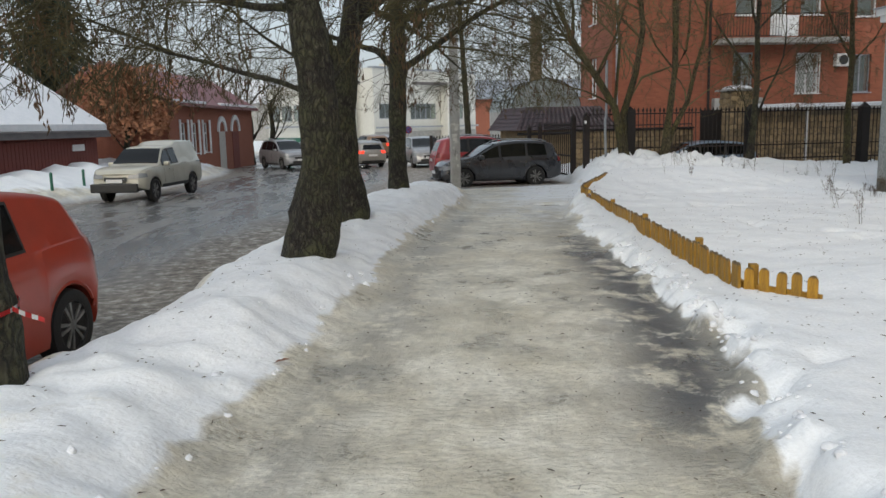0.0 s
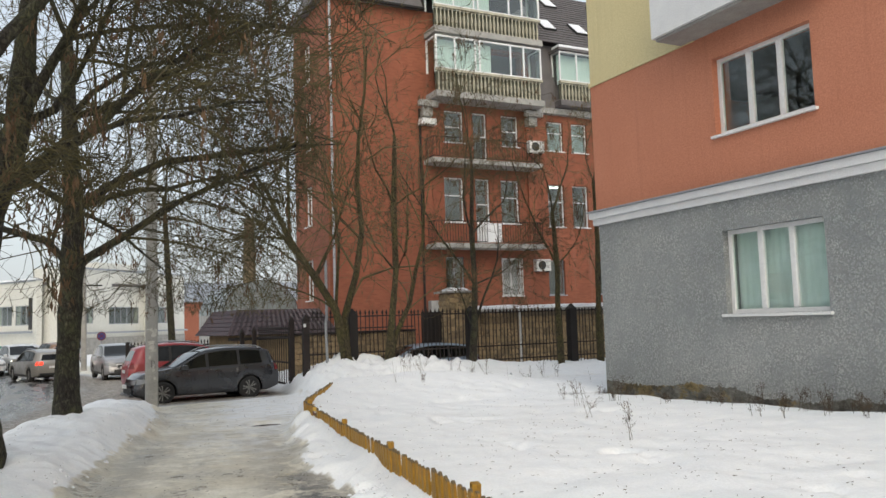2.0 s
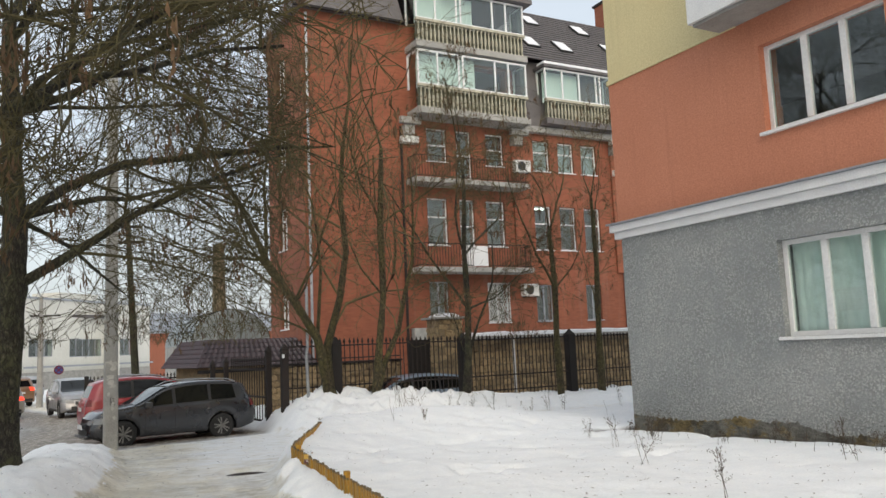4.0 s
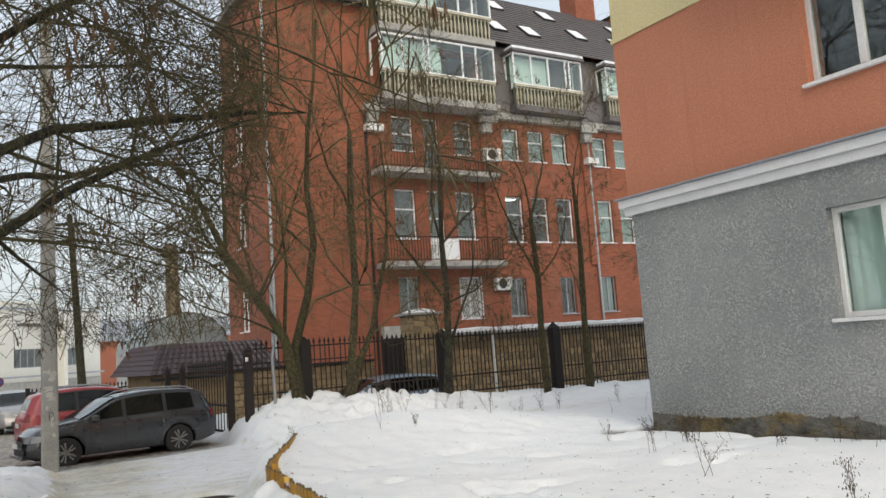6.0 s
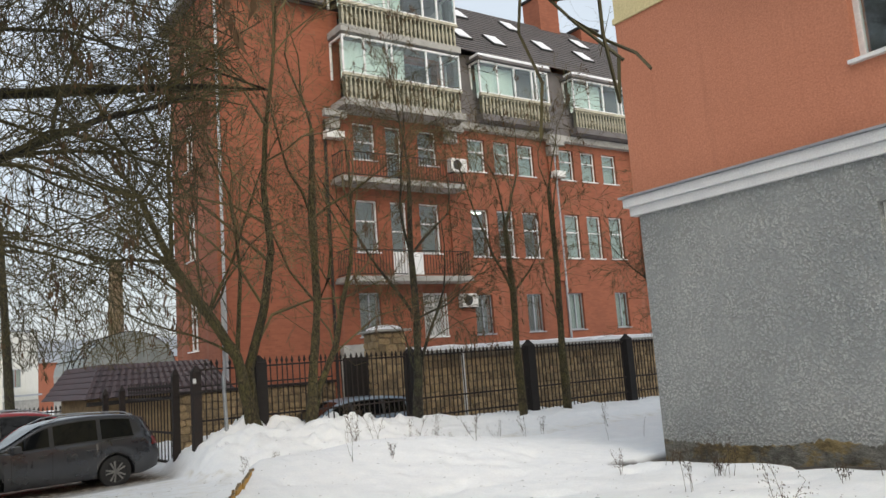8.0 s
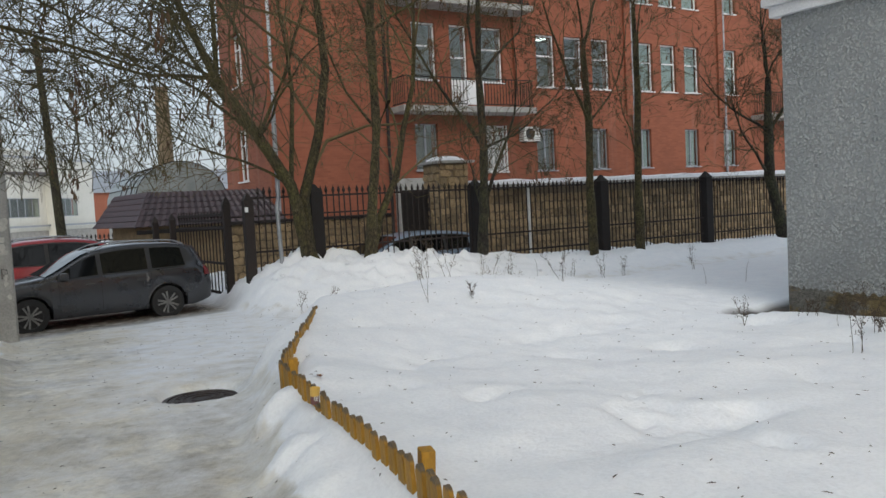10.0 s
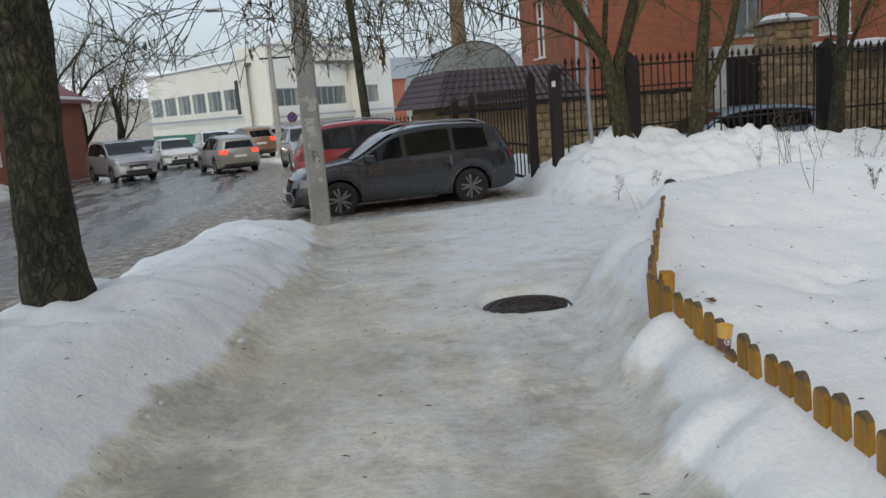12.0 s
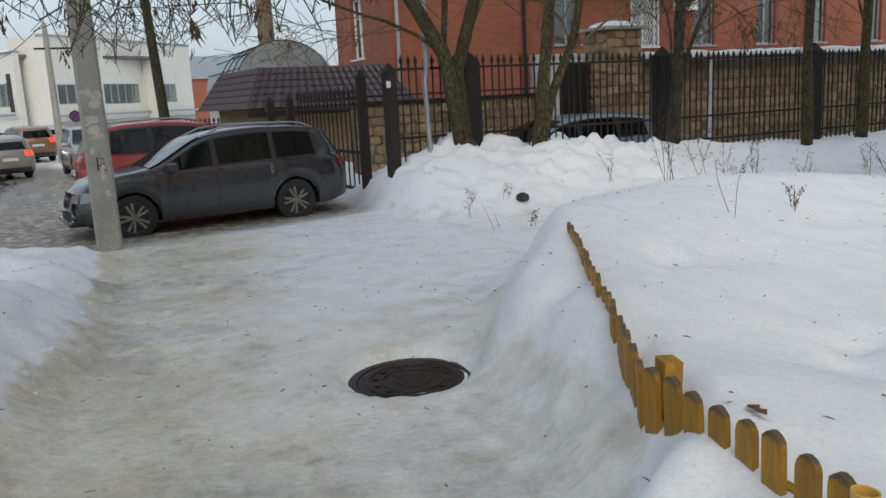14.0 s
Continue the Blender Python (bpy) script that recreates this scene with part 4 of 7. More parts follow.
    # glazed tower of two storeys
    posts = (0.0, 0.17, 0.36, 0.40, 0.70, 0.83, 1.0)
    glazed_balcony(h, 16.6, 22.35, 34.6, 12.1, 13.15, 14.75, Y0, posts, CONCRETE)
    glazed_balcony(h, 16.6, 22.35, 34.6, 15.15, 16.2, 17.7, Y0, posts, CONCRETE)
    part("tower_roof", box(16.3, 34.3, 17.72, 22.75, Y0 + 6, 17.95, 0.02), DARK_ROOF, h)
    part("loggia_side", box(22.38, Y0 - 0.6, 11.9, 22.6, Y0 - 0.01, 17.7), DARK_ROOF, h)
    # cornice and corbels under the mansard
    part("cornice", box(22.5, Y0 - 0.35, 11.75, XE, Y0 - 0.002, 12.05, 0.02), CONCRETE, h, "grey cornice")
    for x in (16.4, 22.2, 28.3, 34.4):
        bm = box(x - 0.5, Y0 - 0.6, 11.45, x + 0.5, Y0 - 0.36, 11.74, 0.02)
        box(x - 0.25, Y0 - 0.42, 11.0, x + 0.25, Y0 - 0.003, 11.448, 0.02, bm)
        part("corbel", bm, CONCRETE, h)
        part("pilaster", box(x - 0.22, Y0 - 0.12, 4.9, x + 0.22, Y0 - 0.002, 11.0), BRICK, h)
    # steep mansard with dormer loggias
    raw("mansard_wall", [(22.6, Y0 - 0.3, 12.05), (XE, Y0 - 0.3, 12.05), (XE, Y0 + 0.1, 15.45), (22.6, Y0 + 0.1, 15.45), (22.6, Y0 + 0.5, 12.05), (XE, Y0 + 0.5, 12.05), (XE, Y0 + 0.6, 15.45), (22.6, Y0 + 0.6, 15.45)],
        [(0, 1, 2, 3), (5, 4, 7, 6), (4, 0, 3, 7), (1, 5, 6, 2), (3, 2, 6, 7), (0, 4, 5, 1)], DARK_ROOF, h, "dark shingled steep mansard face")
    for x0, x1 in ((23.75, 27.9), (29.6, 33.75)):
        glazed_balcony(h, x0, x1, Y0 - 0.75, 12.4, 13.4, 14.95, Y0, (0.0, 0.25, 0.5, 0.76, 0.82, 1.0), DARK_ROOF)
        part("dormer_roof", box(x0 - 0.15, Y0 - 0.9, 14.97, x1 + 0.15, Y0 + 0.3, 15.1, 0.02), DARK_ROOF, h)
        part("snow_cap", box(x0 - 0.12, Y0 - 0.88, 15.102, x1 + 0.12, Y0 - 0.2, 15.25, 0.05), SNOW, h, "snow lying on the dormer roof")
    # main slope in stepped courses of staggered shingles
    e0, e1 = Vector((22.4, Y0 - 0.4, 15.45)), Vector((22.4, Y0 + 5.0, 20.6))
    raw("roof_slope", [(22.4, e0.y, e0.z), (XE, e0.y, e0.z), (XE, e1.y, e1.z), (22.4, e1.y, e1.z), (22.4, 52.4, 15.4), (XE, 52.4, 15.4)],
        [(0, 1, 2, 3), (3, 2, 5, 4), (0, 3, 4), (1, 5, 2)], DARK_ROOF, h, "dark shingle roof slope")
    n, tw = 22, 0.34
    vs, fs = [], []
    nrm = Vector((0, -(e1.z - e0.z), e1.y - e0.y)).normalized()
    for k in range(n):
        a, b = e0.lerp(e1, k / n), e0.lerp(e1, (k + 1) / n)
        x = 22.4 + (k % 2) * tw / 2
        while x < 40:
            g = len(vs)
            for xx, p, o in ((x, a, 0.055), (x + tw - 0.03, a, 0.055), (x + tw - 0.03, b, 0.012), (x, b, 0.012), (x, a, 0.005), (x + tw - 0.03, a, 0.005)):
                vs.append(Vector((xx, p.y, p.z)) + nrm * o)
            fs += [(g, g + 1, g + 2, g + 3), (g + 4, g + 5, g + 1, g)]
            x += tw
    tagged(raw("shingle_cover", vs, fs, DARK_ROOF, h), "overlapping dark shingles", kind="stuff")
    # skylights
    for x, f in ((24.3, 0.30), (26.4, 0.30), (26.2, 0.78), (29.6, 0.75), (30.2, 0.42), (33.0, 0.38), (34.6, 0.70)):
        c = e0.lerp(e1, f)
        sl = new("skylight")
        sl.parent = h
        sl.matrix_local = Matrix.Translation((x, c.y, c.z)) @ pose(0, 0, 0, math.degrees(math.atan2(e1.z - e0.z, e1.y - e0.y)))
        part("frame", box(-0.42, -0.6, 0.02, 0.42, 0.6, 0.13, 0.015), BLACK_PLASTIC, sl)
        part("pane", box(-0.36, -0.54, 0.132, 0.36, 0.54, 0.15), SNOW, sl, "skylight covered with snow")
    # chimneys
    for x, y, w, z in ((33.6, 40.2, 1.5, 22.4), (36.6, 40.0, 1.4, 20.9)):
        c = part("chimney", box(x - w / 2, y, 17, x + w / 2, y + 1.4, z - 0.15), BRICK, h, "orange brick chimney")
        part("chimney_cap", box(x - w / 2 - 0.1, y - 0.1, z - 0.148, x + w / 2 + 0.1, y + 1.5, z, 0.01), IRON, c)
    # roof of the plain bay
    raw("bay_roof", [(11.2, Y0 - 0.4, 16.2), (16.3, Y0 - 0.4, 16.2), (16.3, Y0 + 1.2, 20.0), (13.0, Y0 + 1.6, 20.0), (11.2, 41.2, 16.2), (13.0, 39.5, 20.0), (16.3, 41.2, 16.2), (16.3, 39.6, 20.0)],
        [(0, 1, 2, 3), (4, 0, 3, 5), (6, 4, 5, 7), (3, 2, 7, 5), (1, 6, 7, 2), (0, 4, 6, 1)], DARK_ROOF, h, "dark mansard over the plain bay")
    part("gutter", box(11.1, Y0 - 0.5, 16.1, 16.35, Y0 - 0.36, 16.22, 0.03), IRON, h)
    # downpipes
    for x, mat, top in ((11.78, GALV, 16.0), (16.1, RUST_IRON, 11.4), (28.5, GALV, 11.3), (34.6, GALV, 11.3)):
        pipe("downpipe", [(x, Y0 - 0.1, top), (x, Y0 - 0.1, 0.2)], 0.06, mat, h)
    part("cellar_block", box(16.3, Y0 - 0.35, -1.0, 18.6, Y0 - 0.002, 2.4, 0.02), CONCRETE, h, "grey concrete cellar block")
    part("vent_stub", box(16.0, Y0 - 0.5, 10.6, 16.8, Y0 - 0.13, 10.9, 0.02), WHITE_PAINT, h)
    part("vent_stub", box(28.1, Y0 - 0.5, 9.9, 28.8, Y0 - 0.13, 10.2, 0.02), WHITE_PAINT, h)
    return h


brick_building()
air_conditioner(pose(22.55, Y0, 3.75))
air_conditioner(pose(21.95, 34.95, 9.5))
air_conditioner(pose(39.8, Y0, 3.9))


# ---- cream industrial block at the street's end ----
def cream_block():
    A, B, C, D = Vector((1.87, 80)), Vector((13.9, 92.8)), Vector((-0.3, 80.6)), Vector((-10.2, 97))
    h = thing("industrial_building", pose(0, 0, 0), "cream industrial building with long bands of windows", "building")

    def face(p, q, z1, holes, back=12.0):
        d = (q - p).normalized()
        w = new("wall")
        w.parent = h
        w.matrix_local = Matrix.Translation((p.x, p.y, 0)) @ pose(0, 0, 0, 0, 0, math.degrees(math.atan2(d.y, d.x)))
        ln = (q - p).length
        part("render", pierced(0, ln, -1, z1, 0.5, holes), WHITE_RENDER, w)
        for a, b, c, e in holes:
            n = max(2, int((b - a) / 0.8))
            window(w, a, b, c, e, [k / n for k in range(1, n)], None, None, frame_mat=GALV, sill=False, setback=0.03)
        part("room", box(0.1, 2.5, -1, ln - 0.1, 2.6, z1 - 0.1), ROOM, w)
        part("coping", box(-0.1, -0.12, z1 - 0.05, ln, 0.55, z1 + 0.12, 0.01), GALV, w)
        return w, ln

    w, ln = face(A, B, 7.2, [(0.8, 3.6, 2.2, 3.7), (5.7, 10.0, 2.1, 3.75), (10.9, 15.1, 2.1, 3.75)])
    part("render", box(4.4, 0.1, 7.33, 9.6, 3, 7.9), WHITE_RENDER, w)
    part("base_band", box(0, -0.06, -1, ln, -0.002, 0.9), CONCRETE, w)
    part("pipe", box(0, -0.4, 1.25, ln, -0.25, 1.42), GALV, w)
    part("wall", box(0, 0.5, -1, 0.4, 3, 7.2), WHITE_RENDER, w)
    part("wall", box(0, 3, -1, ln, 3.4, 7.2), WHITE_RENDER, w)
    part("roof", box(0.1, 0.5, 6.9, ln, 3, 7.1), DARK_ROOF, w)
    # the wing along the street: faces the street, so its outer side looks the other way
    d2 = (C - D)
    w2, l2 = face(D, C, 6.1, [(0.6 + 3.05 * k, 3.1 + 3.05 * k, 2.2, 3.95) for k in range(6)])
    part("tall_window", box(l2 - 1.2, -0.02, 1.8, l2 - 0.6, -0.002, 4.6), BLACK_PLASTIC, w2)
    part("base_band", box(0, -0.06, -1, l2, -0.002, 0.4), GREEN_PAINT, w2, "green painted base")
    part("pipe", box(0, -0.5, 1.5, l2, -0.3, 1.7), GALV, w2)
    part("ledge", box(0, -0.25, 6.15, l2, 0.3, 6.3, 0.02), SNOW, w2)
    part("roof", box(0.1, 0.5, 5.7, l2, 12, 5.95), DARK_ROOF, w2)
    part("wall", box(0, 12, -1, l2, 12.4, 6.0), WHITE_RENDER, w2)
    part("wall", box(0, 0.5, -1, 0.4, 12, 6.0), WHITE_RENDER, w2)
    return h


cream_block()


def long_roofed(name, label, m, L, D, eave, ridge, wall, roof, snow=0.0, over=0.35, holes=(), depth=0.3):
    """A low gabled building: front along local x at y=0, ridge along x."""
    h = thing(name, m, label, "house")
    part("wall", pierced(0, L, -1.2, eave, depth, list(holes)), wall, h)
    part("wall", box(0, D - 0.3, -1.2, L, D, eave), wall, h)
    for x in (0.0, L - 0.3):
        raw("gable", [(x, 0.301, -1.2), (x + 0.3, 0.301, -1.2), (x + 0.3, D - 0.301, -1.2), (x, D - 0.301, -1.2), (x, 0.301, eave), (x + 0.3, 0.301, eave), (x + 0.3, D - 0.301, eave), (x, D - 0.301, eave), (x, D / 2, ridge - 0.12), (x + 0.3, D / 2, ridge - 0.12)],
            [(0, 3, 7, 8, 4), (1, 5, 9, 6, 2), (0, 4, 5, 1), (3, 2, 6, 7), (4, 8, 9, 5), (7, 6, 9, 8), (0, 1, 2, 3)], wall, h)
    s = (ridge - eave) / (D / 2)
    for t, mat, nm, lift in ((0.14, roof, "roof", 0.0), (snow, SNOW, "snow_cover", 0.145)):
        if not t:
            continue
        o = over - (0.06 if nm == "snow_cover" else 0)
        prof = [(-o, eave - o * s + lift), (D / 2, ridge + lift), (D + o, eave - o * s + lift), (D + o, eave - o * s + lift + t), (D / 2, ridge + lift + t), (-o, eave - o * s + lift + t)]
        vs = [(x, y, z) for x in (-o, L + o) for y, z in prof]
        fs = [(0, 1, 4, 5), (1, 2, 3, 4), (6, 11, 10, 7), (7, 10, 9, 8), (5, 4, 10, 11), (4, 3, 9, 10), (0, 6, 7, 1), (1, 7, 8, 2), (0, 5, 11, 6), (2, 8, 9, 3)]
        raw(nm, vs, fs, mat, h, "thick snow cover" if nm == "snow_cover" else "")
    return h


def street_side():
    # facades face the street: local x runs back along it, local y away from it
    yaw = math.degrees(math.atan2(1.0, 0.2))
    shed = long_roofed("shed", "low dark red board shed under a thick snow roof", pose(-11.9, 21.2, -0.1, 0, 0, yaw), 10.8, 9.3, 1.72, 4.7, RED_BOARD, DARK_ROOF, 0.22)
    shed["category"] = "shed"
    plank = bpy.data.meshes.new("board")
    bm = box(0, -0.03, -1, 0.185, -0.003, 1.35, 0.006)
    bm.to_mesh(plank)
    bm.free()
    plank.materials.append(RED_BOARD)
    for k in range(53):
        shared("board", plank, shed, Matrix.Translation((0.1 + k * 0.2, 0, 0)))
    part("fascia", box(-0.3, -0.43, 1.42, 11.1, -0.37, 1.54), DARK_ROOF, shed)
    part("house_plate", box(9.0, -0.06, 0.95, 9.8, -0.035, 1.18), PVC, shed, "white name board")
    hs = [(1.6, 2.5, 0.5, 1.95), (3.2, 4.1, 0.5, 1.95), (4.9, 5.8, 0.5, 1.95)]
    house = long_roofed("old_house", "old red brick house with white arched surrounds and maroon roof", pose(-8.2, 36.6, -0.1, 0, 0, yaw + 4), 14.5, 5.2, 2.9, 4.5, RED_WALL, MAROON_ROOF, 0.0, holes=hs)
    for a, b, c, d in hs:
        window(house, a, b, c, d, (0.5,), 0.65, CURTAIN)
        part("surround", box(a - 0.2, -0.05, c - 0.1, a - 0.001, -0.002, d + 0.15, 0.01), WHITE_TRIM, house)
        part("surround", box(b + 0.001, -0.05, c - 0.1, b + 0.2, -0.002, d + 0.15, 0.01), WHITE_TRIM, house)
    for cx, w, mat in ((8.0, 1.1, PAPER), (10.6, 1.3, RED_BOARD)):
        part("door_leaf", box(cx - w / 2, -0.03, -0.8, cx + w / 2, -0.002, 1.5, 0.01), mat, house, "pale lilac arched door" if mat is PAPER else "dark red gate leaf")
        bm = bmesh.new()
        k = 14
        ring = []
        for i in range(k + 1):
            a = math.pi * i / k
            for r in (w / 2, w / 2 + 0.26):
                for y in (-0.08, -0.002):
                    ring.append(bm.verts.new((cx - r * math.cos(a), y, 1.5 + r * math.sin(a))))
        for i in range(k):
            q, p = ring[4 * i:4 * i + 4], ring[4 * i + 4:4 * i + 8]
            for s, t in ((0, 2), (2, 3), (3, 1), (1, 0)):
                bm.faces.new((q[s], q[t], p[t], p[s]))
        part("arch", bm, WHITE_TRIM, house, "white plaster arch")
    part("snow_strip", box(0, -0.34, 2.84, 4.6, -0.1, 2.98, 0.04), SNOW, house)
    part("snow_strip", box(7.0, -0.34, 2.84, 14.5, -0.1, 2.98, 0.04), SNOW, house)


street_side()


# ---- guard booth with a hipped metal-tile roof, behind the gate ----
def guard_booth():
    h = thing("guard_booth", pose(6.4, 31.6, -0.5, 0, 0, 6), "low stone guard booth with steep brown metal-tile roof", "booth")
    L, D = 4.0, 3.6
    part("wall", pierced(0.35, L, -0.2, 1.7, 0.3, []), STONE, h)
    part("wall", box(0.35, 0.301, -0.2, 0.65, D, 1.7), STONE, h)
    part("wall", box(0.65, D - 0.3, -0.2, L, D, 1.7), STONE, h)
    part("wall", box(L - 0.3, 0.301, -0.2, L, D - 0.301, 1.7), STONE, h)
    e, t, i = 1.68, 2.6, 0.55
    o = [(-0.12, -0.3), (L + 0.2, -0.3), (L + 0.2, D + 0.3), (-0.12, D + 0.3)]
    n = [(-0.12 + i, -0.3 + i), (L + 0.2 - i, -0.3 + i), (L + 0.2 - i, D + 0.3 - i), (-0.12 + i, D + 0.3 - i)]
    vs = [(x, y, e) for x, y in o] + [(x, y, t) for x, y in n]
    raw("roof", vs, [(0, 1, 5, 4), (1, 2, 6, 5), (2, 3, 7, 6), (3, 0, 4, 7), (4, 5, 6, 7), (3, 2, 1, 0)], METAL_TILE, h, "steep brown metal-tile roof skirt")
    # tile courses, staggered
    for p, q, r, s in ((Vector(vs[0]), Vector(vs[1]), Vector(vs[5]), Vector(vs[4])), (Vector(vs[3]), Vector(vs[0]), Vector(vs[4]), Vector(vs[7]))):
        nrm = (q - p).cross(s - p).normalized()
        V, F = [], []
        rows, cols = 6, int((q - p).length / 0.21)
        for a in range(rows):
            for c in range(cols):
                def at(f, g):
                    return p.lerp(q, f).lerp(s.lerp(r, f), g)
                f0, f1, g0, g1 = c / cols, (c + 0.9) / cols, a / rows, (a + 1) / rows
                k = len(V)
                mid = at((f0 + f1) / 2, g0)
                V += [at(f0, g0) + nrm * 0.02, mid + nrm * 0.055, at(f1, g0) + nrm * 0.02, at(f1, g1) + nrm * 0.006, at((f0 + f1) / 2, g1) + nrm * 0.03, at(f0, g1) + nrm * 0.006, at(f0, g0), at(f1, g0)]
                F += [(k, k + 1, k + 4, k + 5), (k + 1, k + 2, k + 3, k + 4), (k + 6, k + 7, k + 2, k + 1, k)]
        tagged(raw("tile_cover", V, F, METAL_TILE, h, "rows of brown metal tiles"), kind="stuff")
    pipe("ridge_trim", [vs[0], vs[4]], 0.03, METAL_TILE, h)
    part("beam", box(-0.1, -0.45, 1.5, L, -0.31, 1.61), IRON, h)
    return h


guard_booth()


def backdrop_bits():
    d = thing("domed_hall", pose(12.5, 52, 0), "grey sheet-metal domed hall roof behind the booth", "building")
    bm = bmesh.new()
    rings = []
    for y in (0, 9):
        rings.append([bm.verts.new((-2.3 * math.cos(math.pi * k / 16), y, 2.3 + 2.0 * math.sin(math.pi * k / 16))) for k in range(17)])
    for k in range(16):
        bm.faces.new((rings[0][k], rings[0][k + 1], rings[1][k + 1], rings[1][k]))
    bm.faces.new(rings[0])
    bm.faces.new(rings[1][::-1])
    part("vault", bm, GREY_DOME, d)
    for y in (0.02, 1.5, 3.0, 4.5):
        pipe("rib", [(-2.32 * math.cos(math.pi * k / 16), y, 2.3 + 2.02 * math.sin(math.pi * k / 16)) for k in range(17)], 0.03, IRON, d, 5)
    for k in range(2, 15, 2):
        pipe("purlin", [(-2.32 * math.cos(math.pi * k / 16), y, 2.3 + 2.02 * math.sin(math.pi * k / 16)) for y in (0, 9)], 0.025, IRON, d, 5)
    part("base", box(-2.3, -0.02, -1, 2.3, 8.9, 2.298), CONCRETE, d)
    part("chimney", lathe([(0.45, 0), (0.40, 3), (0.36, 4.6), (0.42, 4.8)], 12), MORTAR, d, "brown-grey brick chimney").location = (0.2, 4, 3.9)
    long_roofed("brick_house", "far low brick row house", pose(12.0, 110, 0, 0, 0, 5), 22, 9, 5.0, 7.5, RED_WALL, GALV)
    long_roofed("brick_house", "small red brick house with white window arch", pose(-10.2, 52, 0, 0, 0, 100), 7, 6, 2.6, 4.3, RED_WALL, MAROON_ROOF, 0.12)
    # rows of roofs closing the view
    long_roofed("far_house", "far grey house closing the street", pose(-60, 150, 0, 0, 0, -6), 45, 12, 6, 10, CONCRETE, GALV, 0.1)
    long_roofed("far_house", "far pale house beyond the street", pose(-70, 60, 0, 0, 0, 70), 40, 12, 5, 9, WHITE_RENDER, GALV, 0.1)
    long_roofed("far_house", "far red house behind the starting point", pose(20, -45, 0, 0, 0, 180), 50, 12, 6, 10, RED_WALL, GALV, 0.1)


backdrop_bits()
# ---- trees ----
def grow(wood, twigs, tips, p, d, length, r, level, rng, droop, kids):
    n = (8, 7, 5, 4, 3)[level]
    pts, radii = [p.copy()], [r]
    d = d.normalized()
    wander = (0.10, 0.17, 0.19, 0.19, 0.20)[level]
    for k in range(n):
        d = d + Vector((rng.gauss(0, wander), rng.gauss(0, wander), rng.gauss(0, wander * 0.8)))
        d.z += (0.05, 0.03, -0.05, -0.05, -0.03)[level] - droop * (0.02, 0.10, 0.13, 0.12, 0.08)[level] * (k / n)
        q = pts[-1]
        if q.y < 16 and abs(q.x - 0.2 * q.y) < 1.3 and q.z < 2.75:
            d.z = abs(d.z) + 0.35
        if (q.y < 16 and q.x > 3.2) or (q.y < 20 and q.x > 5.0):
            d.x = -abs(d.x) - 0.1
        if q.z < 1.9:
            d.z = abs(d.z) + 0.2
        d.normalize()
        pts.append(q + d * (length / n))
        radii.append(max(0.0044, r * (1 - 0.80 * (k + 1) / n)))
    tube(wood if level < 2 else twigs, pts, radii, (8, 6, 4, 3, 3)[level])
    if level >= 3:
        tips.append((pts[-1], d.copy()))
    if level < 4:
        for k in range(kids[level]):
            f = 0.18 + 0.82 * (k + rng.random()) / kids[level]
            i = min(n - 1, int(f * n))
            g = f * n - i
            q, dd = pts[i].lerp(pts[i + 1], min(1, g)), (pts[i + 1] - pts[i]).normalized()
            axis = dd.cross(Vector((rng.gauss(0, 1), rng.gauss(0, 1), rng.gauss(0, 1)))).normalized()
            nd = Matrix.Rotation(radians(rng.uniform(24, 54)), 3, axis) @ dd
            ln = length * rng.uniform(0.42, 0.74) * (1 - 0.35 * f)
            grow(wood, twigs, tips, q, nd, ln, max(0.0054, r * rng.uniform(0.30, 0.44) * (1 - 0.45 * f)), level + 1, rng, droop, kids)


